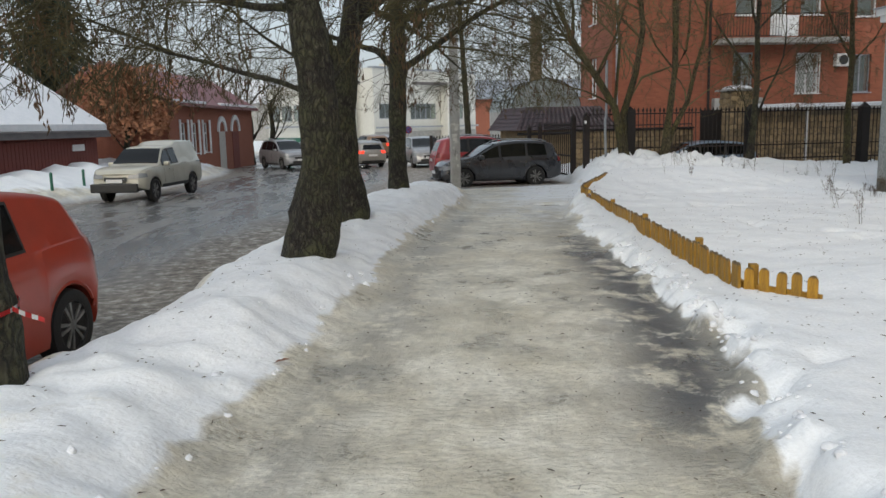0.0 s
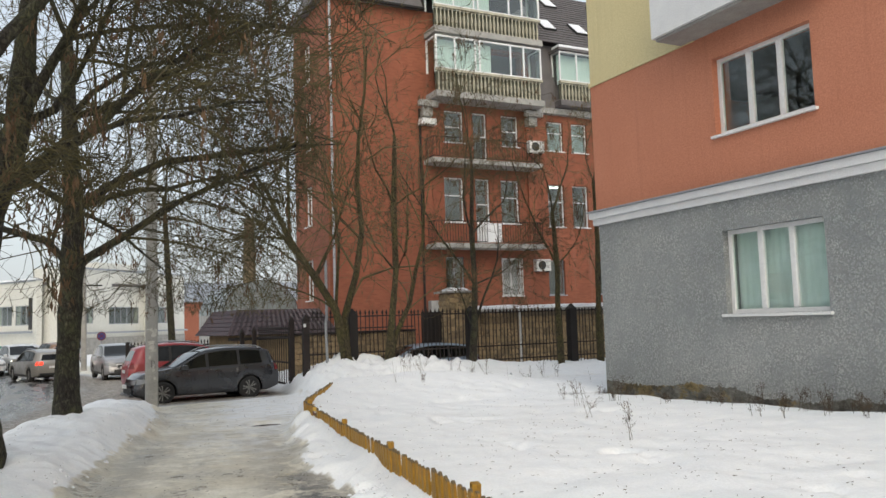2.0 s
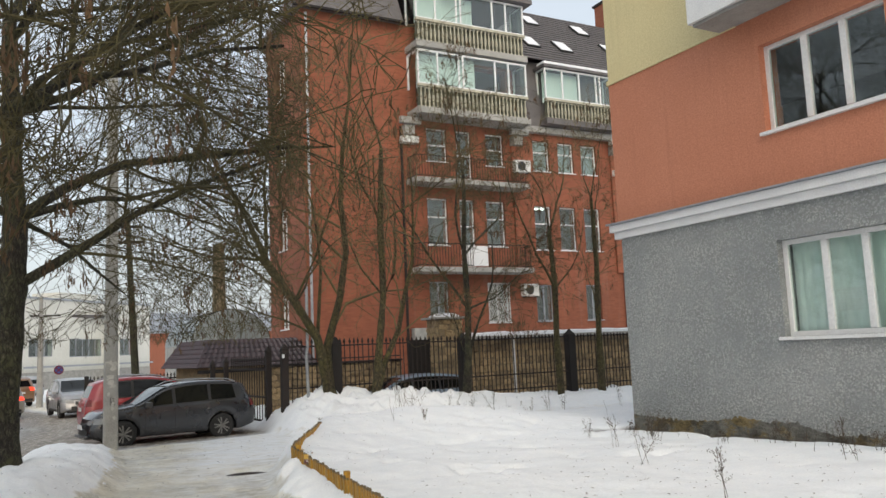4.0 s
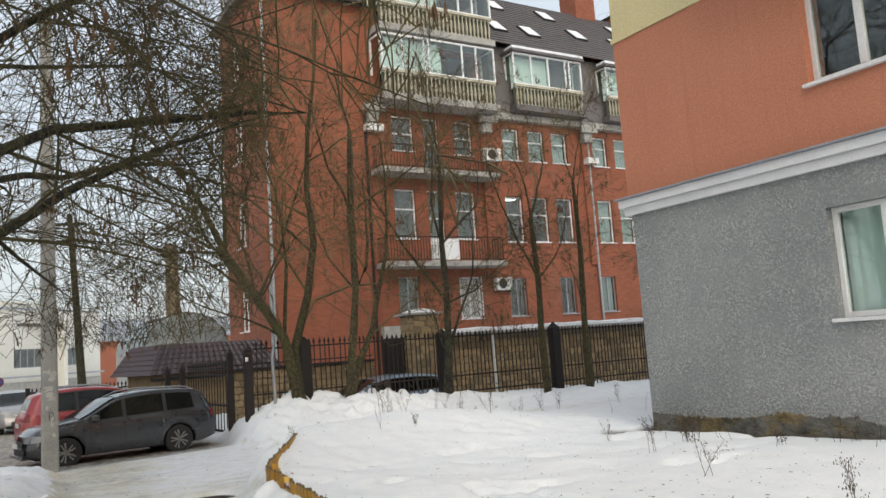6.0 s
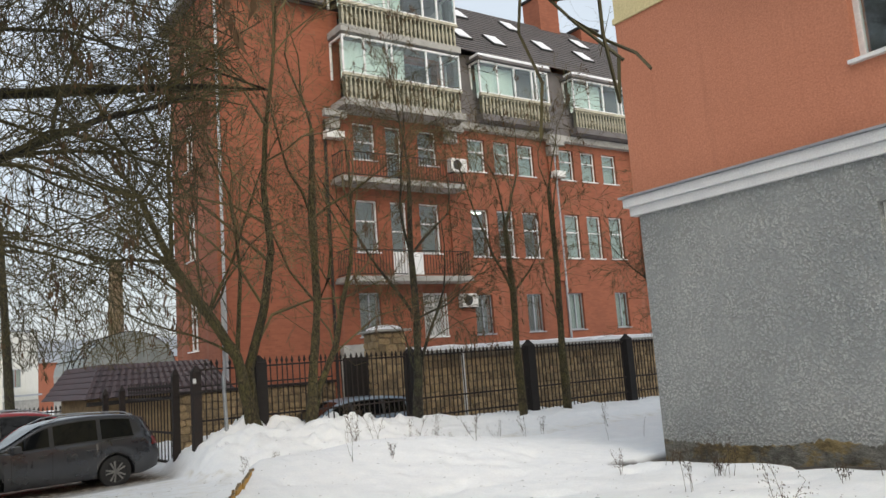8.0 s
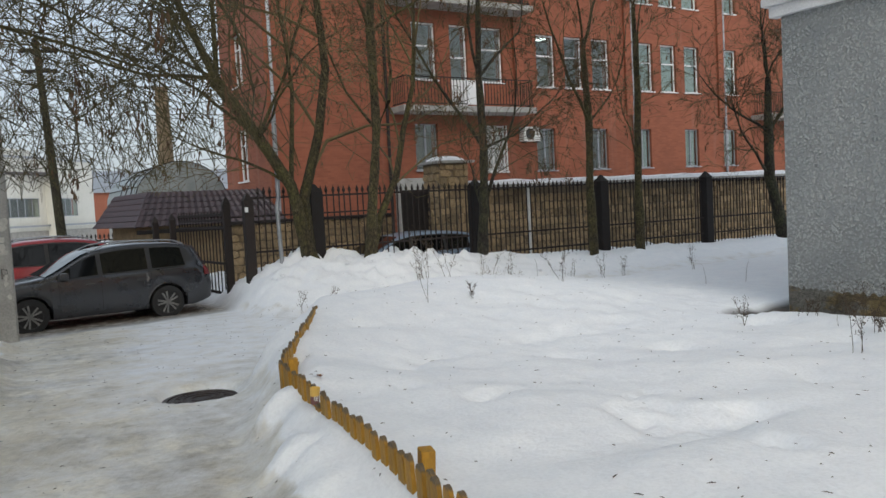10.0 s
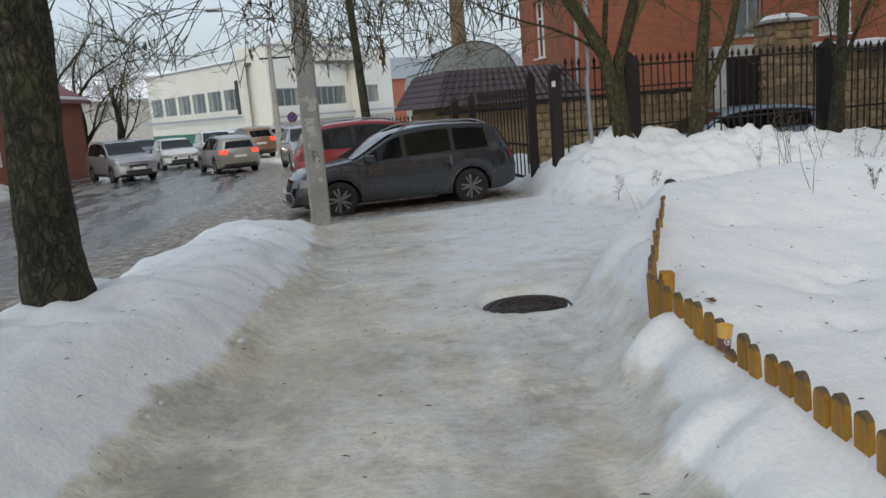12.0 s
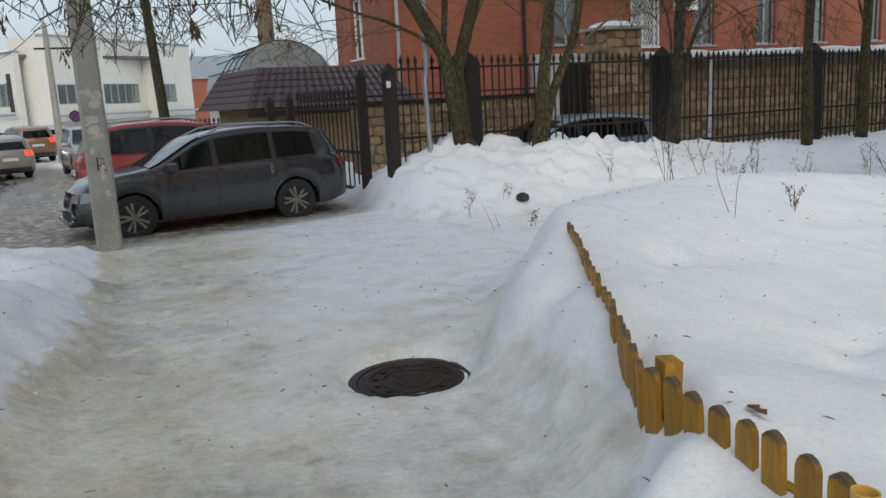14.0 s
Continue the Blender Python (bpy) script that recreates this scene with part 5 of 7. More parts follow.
def bare_tree(label, trunk, limbs, seed, droop=0.5, kids=(0, 7, 6, 4), seeds=0, bark=None, group="", sides=16, lumpy=0.12, name="tree"):
    """trunk: (x, y, z, radius) points from the ground up; limbs: (trunk index, direction, length, radius)."""
    rng = random.Random(seed)
    base = Vector(trunk[0][:3])
    t = thing(name, Matrix.Translation(base), label, "tree", group)
    rel = [Vector(p[:3]) for p in trunk]
    wood, twigs, tips = ([], []), ([], []), []
    # trunk with smooth stations and a lumpy, flared surface
    pts, rad = [], []
    for a, b in zip(trunk, trunk[1:]):
        for k in range(6):
            f = k / 6
            pts.append(Vector(a[:3]).lerp(Vector(b[:3]), f))
            rad.append(a[3] * (1 - f) + b[3] * f)
    pts.append(rel[-1])
    rad.append(trunk[-1][3])
    tube(wood, pts, rad, sides)
    V = wood[0]
    for i, v in enumerate(V):
        c = pts[min(i // sides, len(pts) - 1)]
        o = v - c
        s = 1 + lumpy * 1.6 * noise.noise(v * 1.6 + Vector((seed, 0, 0))) + lumpy * noise.noise(v * 5.0)
        V[i] = c + o * s
    for idx, d, ln, r in limbs:
        grow(wood, twigs, tips, rel[idx].copy(), Vector(d), ln, r * 0.66, 1, rng, droop, kids)
    mv = [v - base for v in wood[0]]
    raw("trunk", mv, wood[1], bark or BARK, t, smooth=60)
    tagged(raw("crown", [v - base for v in twigs[0]], twigs[1], TWIG if bark is BARK_GREEN else TWIG_DARK, t, "dense bare twigs", smooth=60), kind="stuff")
    if seeds and tips:
        V, F = [], []
        for p, d in rng.sample(tips, min(seeds, len(tips))):
            for k in range(rng.randint(8, 16)):
                o = p - base + Vector((rng.gauss(0, 0.03), rng.gauss(0, 0.03), -rng.random() * 0.24))
                a, w, h = rng.uniform(0, 6.28), rng.uniform(0.008, 0.016), rng.uniform(0.06, 0.13)
                s = Vector((math.cos(a) * w, math.sin(a) * w, 0))
                tilt = Vector((rng.gauss(0, 0.02), rng.gauss(0, 0.02), 0))
                i = len(V)
                V += [o, o + s - Vector((0, 0, h * 0.5)), o - Vector((0, 0, h)) + tilt, o - s - Vector((0, 0, h * 0.5))]
                F.append((i, i + 1, i + 2, i + 3))
        tagged(raw("dry_foliage", V, F, SEEDS, t, "hanging brown seed clusters"), kind="stuff")
    return t


def street_trees():
    g = "street trees along the kerb"
    K = (0, 11, 9, 5)
    bare_tree("old leaning street tree with dark furrowed bark", [(-1.98, 4.25, gz(-1.98, 4.25) - 0.1, 0.24), (-2.0, 4.25, 0.9, 0.19), (-2.05, 4.2, 2.2, 0.18), (-1.9, 4.1, 3.6, 0.15)],
              [(3, (-0.7, 0.3, 1), 4, 0.11), (3, (0.5, 0.7, 0.9), 4.2, 0.11), (2, (-0.9, 0.6, 0.6), 3.4, 0.08), (3, (0.1, -0.8, 1), 4, 0.1)], 5, 0.6, (0, 6, 5, 3), 60, group=g)
    bare_tree("thick street tree with knotted dark trunk in a snow bank", [(-0.57, 8.35, gz(-0.56, 8.35) - 0.12, 0.30), (-0.47, 8.35, 0.5, 0.245), (-0.385, 8.35, 1.05, 0.215), (-0.36, 8.36, 1.8, 0.19), (-0.46, 8.38, 2.7, 0.18), (-0.66, 8.42, 3.6, 0.15), (-0.8, 8.5, 4.8, 0.11)],
              [(4, (-0.9, 0.3, 0.9), 4.5, 0.11), (4, (0.75, 0.5, 0.9), 4.6, 0.10), (5, (0.3, -0.6, 1), 4.2, 0.1), (6, (-0.4, 0.2, 1), 4.0, 0.1), (6, (0.5, 0.5, 1), 4.4, 0.1), (3, (-0.9, 0.5, 0.35), 3.4, 0.05), (3, (0.5, 0.8, 0.5), 2.6, 0.045),
               (4, (-0.8, -0.4, 0.55), 4.0, 0.08), (5, (-1.0, 0.7, 0.35), 5.0, 0.09), (5, (0.5, 0.8, 0.4), 3.8, 0.07), (5, (-0.6, 0.8, 0.4), 4.0, 0.08), (4, (-0.9, 0.8, 0.25), 4.4, 0.07), (5, (-1.0, 0.2, 0.25), 4.6, 0.07)], 11, 0.8, (0, 10, 8, 5), 420, group=g, lumpy=0.17)
    bare_tree("street tree with black wet trunk forking upwards", [(-0.07, 12.4, gz(-0.08, 12.4) - 0.12, 0.30), (-0.12, 12.4, 0.6, 0.225), (-0.21, 12.4, 1.4, 0.21), (-0.15, 12.42, 2.2, 0.20), (0.0, 12.5, 3.0, 0.18), (0.24, 12.6, 3.9, 0.14), (0.35, 12.7, 5.6, 0.10)],
              [(3, (-0.8, 0.1, 0.9), 4.6, 0.12), (4, (0.8, 0.3, 0.8), 5.0, 0.11), (5, (0.5, -0.5, 0.9), 4.4, 0.10), (6, (-0.3, 0.3, 1), 4, 0.09), (6, (0.6, 0.2, 1), 4, 0.09),
               (5, (0.75, 0.55, 0.4), 4.0, 0.09), (6, (0.8, 0.75, 0.2), 4.2, 0.09), (5, (-0.9, 0.4, 0.4), 5.0, 0.09), (3, (-0.6, 0.8, 0.4), 4.4, 0.06), (4, (0.7, -0.7, 0.4), 4.2, 0.08)], 23, 0.75, K, 360, group=g, lumpy=0.17)
    bare_tree("street tree with spreading drooping boughs beside the walkway", [(0.88, 17.15, gz(0.87, 17.15) - 0.12, 0.26), (0.88, 17.15, 0.5, 0.20), (0.89, 17.16, 1.6, 0.185), (0.93, 17.18, 2.6, 0.20), (0.95, 17.2, 3.6, 0.15), (0.87, 17.3, 5.2, 0.12), (0.82, 17.3, 6.6, 0.09)],
              [(3, (0.9, -0.1, 0.75), 4.6, 0.12), (3, (-0.7, 0.2, 0.9), 4.2, 0.11), (4, (1.0, -0.25, 0.45), 6.0, 0.12), (4, (0.8, 0.6, 0.6), 5.4, 0.10), (4, (-0.9, -0.3, 0.5), 4.4, 0.09),
               (5, (0.9, -0.3, 0.35), 6.2, 0.10), (5, (0.6, -0.8, 0.5), 5.0, 0.09), (6, (0.7, 0.1, 0.9), 4.6, 0.08), (6, (-0.5, -0.1, 1), 4.2, 0.07), (6, (0.9, -0.5, 0.3), 5.4, 0.07), (5, (-0.4, 0.9, 0.5), 4.6, 0.08), (6, (0.3, 0.8, 0.8), 4.2, 0.07), (4, (0.8, 0.9, 0.15), 5.0, 0.06), (5, (1.0, 0.5, 0.1), 5.4, 0.06), (3, (-0.2, 1.0, 0.3), 4.2, 0.06), (5, (0.3, 1.0, 0.2), 5.0, 0.06)],
              37, 0.8, (0, 11, 9, 5), 480, group=g)


street_trees()


def fence_trees():
    g = "self-sown trees along the iron fence"
    z = lambda x, y: gz(x, y) - 0.15
    bare_tree("mossy forked tree growing through the snow bank by the fence", [(8.6, 25.1, z(8.6, 25.1), 0.20), (8.45, 25.08, 0.9, 0.13), (8.22, 25.0, 1.9, 0.115), (7.6, 25.0, 2.9, 0.11), (6.85, 25.0, 4.0, 0.085), (6.2, 25.0, 5.4, 0.06)],
              [(0, (0.05, 0.04, 1.0), 9.5, 0.19), (3, (-0.9, -0.5, 0.15), 4.2, 0.06), (4, (-1.0, 0.2, 0.1), 4.6, 0.06), (3, (-0.3, -0.9, 0.3), 3.6, 0.05), (5, (-0.9, -0.3, 0.1), 4.2, 0.05), (2, (-0.9, 0.0, 0.5), 3.6, 0.05), (3, (-0.7, 0.1, 0.7), 4.5, 0.08), (4, (0.1, -0.4, 1), 4.4, 0.08), (5, (-0.6, 0.1, 0.8), 4.0, 0.06), (5, (0.3, 0.2, 1), 3.6, 0.06), (4, (-0.9, -0.4, 0.3), 4, 0.05), (2, (0.5, -0.2, 1), 6.5, 0.08), (3, (0.4, -0.3, 0.9), 4.8, 0.07)],
              41, 0.45, (0, 10, 6, 4), 130, BARK_GREEN, g)
    bare_tree("slim tree with greenish trunk in front of the fence", [(9.7, 24.6, z(9.7, 24.6), 0.14), (9.82, 24.6, 1.4, 0.105), (10.02, 24.6, 3.0, 0.095), (10.0, 24.6, 5.0, 0.09), (10.1, 24.6, 7.2, 0.06)],
              [(0, (0.22, 0.12, 1), 7.0, 0.14), (2, (0.5, 0.1, 1), 5.0, 0.07), (3, (-0.5, 0, 1), 4.5, 0.06), (3, (0.8, -0.3, 0.7), 3.8, 0.05), (4, (0.1, 0, 1), 3.4, 0.05), (4, (-0.4, 0.2, 0.9), 3.2, 0.045), (2, (-0.7, -0.2, 0.8), 3.5, 0.05)], 43, 0.2, (0, 9, 6, 3), 160, BARK_GREEN, g)
    bare_tree("twiggy tree against a fence post", [(12.62, 24.75, z(12.62, 24.75), 0.15), (12.72, 24.73, 1.2, 0.105), (12.78, 24.7, 2.6, 0.09), (12.7, 24.65, 4.2, 0.075), (12.8, 24.65, 6.4, 0.05)],
              [(1, (0.4, -0.3, 0.9), 4.0, 0.07), (2, (-0.6, -0.1, 0.9), 4.6, 0.07), (3, (0.6, 0, 0.9), 4.2, 0.06), (3, (-0.4, -0.3, 1), 4.4, 0.06), (4, (0.1, 0, 1), 3.4, 0.05), (2, (0.8, -0.4, 0.5), 3.0, 0.05), (1, (-0.9, -0.3, 0.4), 2.8, 0.04)], 47, 0.35, (0, 10, 7, 4), 320, BARK, g)
    bare_tree("slender pale tree before the stone wall", [(15.9, 24.6, z(15.9, 24.6), 0.13), (15.85, 24.6, 1.6, 0.10), (15.9, 24.6, 3.2, 0.085), (15.8, 24.6, 5.0, 0.065)],
              [(2, (-0.35, 0, 1), 4.6, 0.075), (3, (0.4, 0.1, 1), 4.2, 0.07), (3, (-0.6, -0.2, 0.9), 3.4, 0.05), (2, (0.6, -0.2, 0.8), 3.2, 0.05)], 53, 0.2, (0, 9, 6, 3), 80, BARK_GREEN, g)
    bare_tree("thin tree before the stone wall", [(17.6, 24.7, z(17.6, 24.7), 0.13), (17.6, 24.7, 1.8, 0.10), (17.7, 24.7, 4.0, 0.08), (17.65, 24.7, 6.2, 0.055)],
              [(1, (0.3, 0, 1), 3.6, 0.045), (2, (-0.4, 0, 1), 3.6, 0.05), (3, (0.3, -0.2, 1), 3.2, 0.04), (3, (-0.4, 0.1, 0.9), 2.8, 0.035)], 59, 0.2, (0, 9, 6, 3), 60, BARK_GREEN, g)

    bare_tree("crooked tree with dense twigs at the far end of the fence", [(23.6, 24.7, z(23.6, 24.7), 0.22), (23.3, 24.7, 0.7, 0.17), (22.95, 24.7, 1.7, 0.15), (22.95, 24.7, 3.0, 0.13), (23.0, 24.7, 4.6, 0.09)],
              [(2, (-0.7, 0, 0.7), 3.2, 0.08), (3, (0.7, -0.1, 0.8), 3.4, 0.08), (3, (-0.8, 0.1, 0.5), 3.4, 0.07), (4, (0.1, 0, 1), 3.6, 0.07), (4, (-0.6, -0.2, 0.8), 3.2, 0.06), (2, (0.8, 0.1, 0.3), 2.8, 0.06), (4, (0.7, 0.1, 0.7), 3.0, 0.06)], 61, 0.5, (0, 10, 8, 5), 60, BARK, g)


fence_trees()


def simple_bare(x, y, h, seed, label, spread=0.5, group="bare trees along the far side"):
    z = gz(x, y) - 0.2
    r = h * 0.028
    rng = random.Random(seed)
    limbs = [(1 + k % 3, (rng.gauss(0, spread) + 0.7 * math.cos(k * 2.4), rng.gauss(0, spread) + 0.7 * math.sin(k * 2.4), 1.0), h * 0.5, r * 0.5) for k in range(7)]
    return bare_tree(label, [(x, y, z, r * 1.4), (x, y, z + h * 0.2, r), (x + 0.1, y, z + h * 0.33, r * 0.85), (x, y, z + h * 0.5, r * 0.6)], limbs, seed, 0.3, (0, 8, 6, 3), 0, BARK, group, 8)


simple_bare(-10.0, 62, 10, 71, "bare street tree with wide crown before the pale building")
simple_bare(-12.5, 47, 8.5, 73, "bare tree with tangled crown on the far pavement")
simple_bare(-6.6, 51.5, 7.5, 77, "bare tree with thick pollarded trunk by the far road edge")
simple_bare(-5.6, 55, 7, 79, "bare tree with thick pollarded trunk by the far road edge")
simple_bare(-18, 80, 12, 81, "tall bare tree closing the street")
simple_bare(-26, 95, 13, 83, "tall bare tree closing the street")
simple_bare(38.5, 47, 22, 85, "tall bare birch rising behind the brick roof", group="birches behind the roof")


def leafy_bush(x, y, label):
    z = gz(x, y)
    rng = random.Random(9)
    t = bare_tree(label, [(x, y, z - 0.1, 0.14), (x, y, z + 0.5, 0.12), (x + 0.1, y, z + 1.2, 0.10), (x, y, z + 2.2, 0.07)],
                  [(1 + k % 3, (math.cos(k * 1.3) * 0.8, math.sin(k * 1.3) * 0.8, 0.9), 2.9, 0.05) for k in range(9)], 9, 0.3, (0, 7, 5, 3), 0, BARK, "", 8, name="oak_bush")
    V, F = [], []
    for k in range(5200):
        a, e, rr = rng.uniform(0, math.tau), rng.uniform(-0.5, 1.45), 1.0 - rng.random() ** 2 * 0.85
        rr *= 1 + 0.35 * math.sin(3 * a + 1.3) * math.sin(2.5 * e)
        o = Vector((2.0 * rr * math.cos(a) * math.cos(e), 2.0 * rr * math.sin(a) * math.cos(e), 2.0 + 2.1 * rr * math.sin(e)))
        d1 = Vector((rng.gauss(0, 1), rng.gauss(0, 1), rng.gauss(0, 1))).normalized()
        d2 = d1.cross(Vector((rng.gauss(0, 1), rng.gauss(0, 1), rng.gauss(0, 1)))).normalized()
        i = len(V)
        V += [o - d1 * 0.10, o + d2 * 0.06, o + d1 * 0.11, o - d2 * 0.06]
        F.append((i, i + 1, i + 2, i + 3))
    tagged(raw("dry_foliage", V, F, LEAF_RUST, t, "dry rust-coloured leaves still hanging"), kind="stuff")
    return t


leafy_bush(-9.6, 35.0, "young tree keeping its dry rust-brown leaves")


def spruce(x, y, h):
    z = gz(x, y) - 0.3
    t = thing("spruce", pose(x, y, z), "tall dark green spruce tree with hanging boughs", "tree")
    part("trunk", lathe([(0.3, 0), (0.2, h * 0.5), (0.03, h)], 8), BARK, t)
    rng = random.Random(4)
    V, F = [], []
    lay = 0.9
    while lay < h - 0.2:
        R = (1 - lay / h) ** 0.8 * h * 0.30 + 0.1
        for k in range(13):
            a = rng.uniform(0, math.tau)
            L = R * rng.uniform(0.7, 1.1)
            for s in range(int(L / 0.11) + 2):
                f = s / (L / 0.11 + 2)
                c = Vector((math.cos(a) * L * f, math.sin(a) * L * f, lay - 0.55 * L * f * f + 0.08 * math.sin(f * 9)))
                w = 0.45 * (1 - 0.6 * f)
                side = Vector((-math.sin(a), math.cos(a), 0))
                for sg in (-1, 1):
                    i = len(V)
                    o = Vector((rng.gauss(0, 0.05), rng.gauss(0, 0.05), rng.gauss(0, 0.04)))
                    tip = c + side * sg * w * rng.uniform(0.6, 1) + Vector((math.cos(a), math.sin(a), 0)) * 0.12 - Vector((0, 0, 0.16 + 0.2 * rng.random())) + o
                    V += [c, c + Vector((math.cos(a) * 0.12, math.sin(a) * 0.12, 0.0)) + o * 0.3, tip]
                    F.append((i, i + 1, i + 2))
        lay += 0.27
    tagged(raw("foliage", V, F, NEEDLES, t, "dark green needled boughs"), kind="stuff")
    return t


spruce(-19.0, 54, 15)
spruce(-25.0, 58, 13)


# ---- concrete lamp pole, street lamps, wires ----
def concrete_pole(x, y):
    z = gz(x, y)
    t = thing("utility_pole", pose(x, y, z), "grey concrete utility pole with torn paper remnants", "pole")
    H = 9.5
    bm = bmesh.new()
    rings = []
    for k in range(9):
        f = k / 8
        a, b = 0.155 - 0.05 * f, 0.125 - 0.04 * f
        c = 0.03
        rings.append([bm.verts.new((sx, sy, -0.3 + f * (H + 0.3))) for sx, sy in ((-a + c, -b), (a - c, -b), (a, -b + c), (a, b - c), (a - c, b), (-a + c, b), (-a, b - c), (-a, -b + c))])
    for p, q in zip(rings, rings[1:]):
        for k in range(8):
            bm.faces.new((p[k], p[(k + 1) % 8], q[(k + 1) % 8], q[k]))
    bm.faces.new(rings[-1])
    part("shaft", bm, CONCRETE, t)
    rng = random.Random(2)
    for k in range(15):
        zz = rng.uniform(1.25, 2.0) if k < 12 else rng.uniform(0.7, 1.2)
        w, hh, xx = rng.uniform(0.03, 0.10), rng.uniform(0.02, 0.10), rng.uniform(-0.08, 0.07)
        yy = -0.125 + 0.04 * (zz + 0.3) / (H + 0.3) - 0.003 - 0.0005 * k
        n = 7
        bm = bmesh.new()
        bm.faces.new([bm.verts.new((xx + w * math.cos(i * math.tau / n) * rng.uniform(0.5, 1), yy, zz + hh * math.sin(i * math.tau / n) * rng.uniform(0.5, 1))) for i in range(n)])
        part("paper_scrap", bm, PAPER, t, "torn remnant of a paper notice")
    pts = [(-0.02, 1.02), (-0.02, 1.18), (0.05, 1.16), (0.06, 1.10), (-0.01, 1.09), (0.07, 1.01)]
    pipe("scrawl", [(a, -0.123, b) for a, b in pts], 0.007, IRON, t, 5, "dark scrawled mark")
    return t


concrete_pole(2.95, 23.95)


def street_lamp(x, y, h, lean=0.0, arm=True, label="grey street lamp post with curved arm"):
    t = thing("street_lamp" if arm else "utility_pole", pose(x, y, gz(x, y), 0, lean), label, "street lamp" if arm else "pole", "poles down the street")
    part("post", lathe([(0.16, -0.3), (0.14, 2), (0.09, h)], 10), CONCRETE if arm else BARK, t)
    if arm:
        pipe("arm", [(0, 0, h - 0.1), (-0.3, 0, h + 0.6), (-1.1, 0, h + 1.1), (-1.9, 0, h + 1.25)], 0.035, GALV, t)
        part("lamp_head", box(-2.6, -0.14, h + 1.18, -1.85, 0.14, h + 1.36, 0.05), GALV, t)
        pipe("bracket", [(-0.5, 0, h - 1.0), (0.9, 0, h - 1.0)], 0.04, IRON, t)
    else:
        for zz in (h - 0.4, h - 1.0):
            part("crossarm", box(-0.5, -0.05, zz, 0.5, 0.05, zz + 0.1, 0.01), IRON, t)
    return t


street_lamp(2.35, 50.0, 5.6)
street_lamp(5.2, 36.5, 7.5, -3.0, False, "tarred wooden utility pole leaning slightly")
street_lamp(-4.4, 95, 7.0)


def wire(a, b, sag, r=0.012):
    pts = [Vector(a).lerp(Vector(b), k / 16) - Vector((0, 0, sag * 4 * (k / 16) * (1 - k / 16))) for k in range(17)]
    s = ([], [])
    tube(s, pts, [r] * 17, 4)
    return tagged(raw("overhead_wire", s[0], s[1], IRON), "thin dark overhead wire sagging between poles", "wire", "overhead wires")


wire((2.95, 23.95, 8.8), (5.0, 36.5, 6.9), 0.4)
wire((2.95, 23.95, 8.4), (2.35, 50, 5.0), 0.6)
wire((5.0, 36.5, 6.4), (2.35, 50, 5.2), 0.4)
wire((2.35, 50, 5.0), (-4.4, 95, 6.5), 0.8, 0.02)
wire((5.0, 36.5, 6.9), (13.0, 92, 8.0), 1.0, 0.02)
wire((2.95, 23.95, 8.6), (-11.5, 30, 3.2), 0.5)


# ---- vehicles ----
def wheel(car, x, y, r, w, out, spokes=5):
    wh = new("wheel")
    wh.parent = car
    wh.matrix_local = pose(x, y, r, 90 if out < 0 else -90)
    part("tyre", lathe([(r * 0.62, 0.0), (r * 0.9, -0.005), (r * 0.97, 0.02), (r, 0.05), (r, w - 0.05), (r * 0.96, w - 0.012), (r * 0.80, w), (r * 0.69, w - 0.004), (r * 0.65, w - 0.03)], 32), TYRE, wh, smooth=35)
    bm = lathe([(r * 0.64, w - 0.045), (r * 0.69, w - 0.006), (r * 0.655, w - 0.008), (r * 0.60, w - 0.085), (r * 0.2, w - 0.09)], 28)
    part("rim_dish", bm, BLACK_PLASTIC, wh, smooth=35)
    bm = lathe([(r * 0.15, w - 0.06), (r * 0.16, w - 0.022), (r * 0.07, w - 0.014)], 14)
    for k in range(spokes):
        for off in (-0.21, 0.21):
            a0, a1 = math.tau * k / spokes + off * 1.2, math.tau * k / spokes + off
            p, q = Vector((math.cos(a0), math.sin(a0), 0)) * r * 0.12, Vector((math.cos(a1), math.sin(a1), 0)) * r * 0.66
            n = (q - p).normalized().cross(Vector((0, 0, 1)))
            lo, hi = Vector((0, 0, w - 0.07)), Vector((0, 0, w - 0.016))
            ring = [[bm.verts.new(c + n * s * h + lv) for s, h, lv in ((-1, b, lo), (1, b, lo), (1, b * 0.6, hi), (-1, b * 0.6, hi))] for c, b in ((p, r * 0.06), (q, r * 0.085))]
            for i in range(4):
                bm.faces.new((ring[0][i], ring[0][(i + 1) % 4], ring[1][(i + 1) % 4], ring[1][i]))
    bmesh.ops.recalc_face_normals(bm, faces=bm.faces[:])
    part("rim", bm, ALLOY, wh, "dirty alloy rim with split spokes", smooth=35)


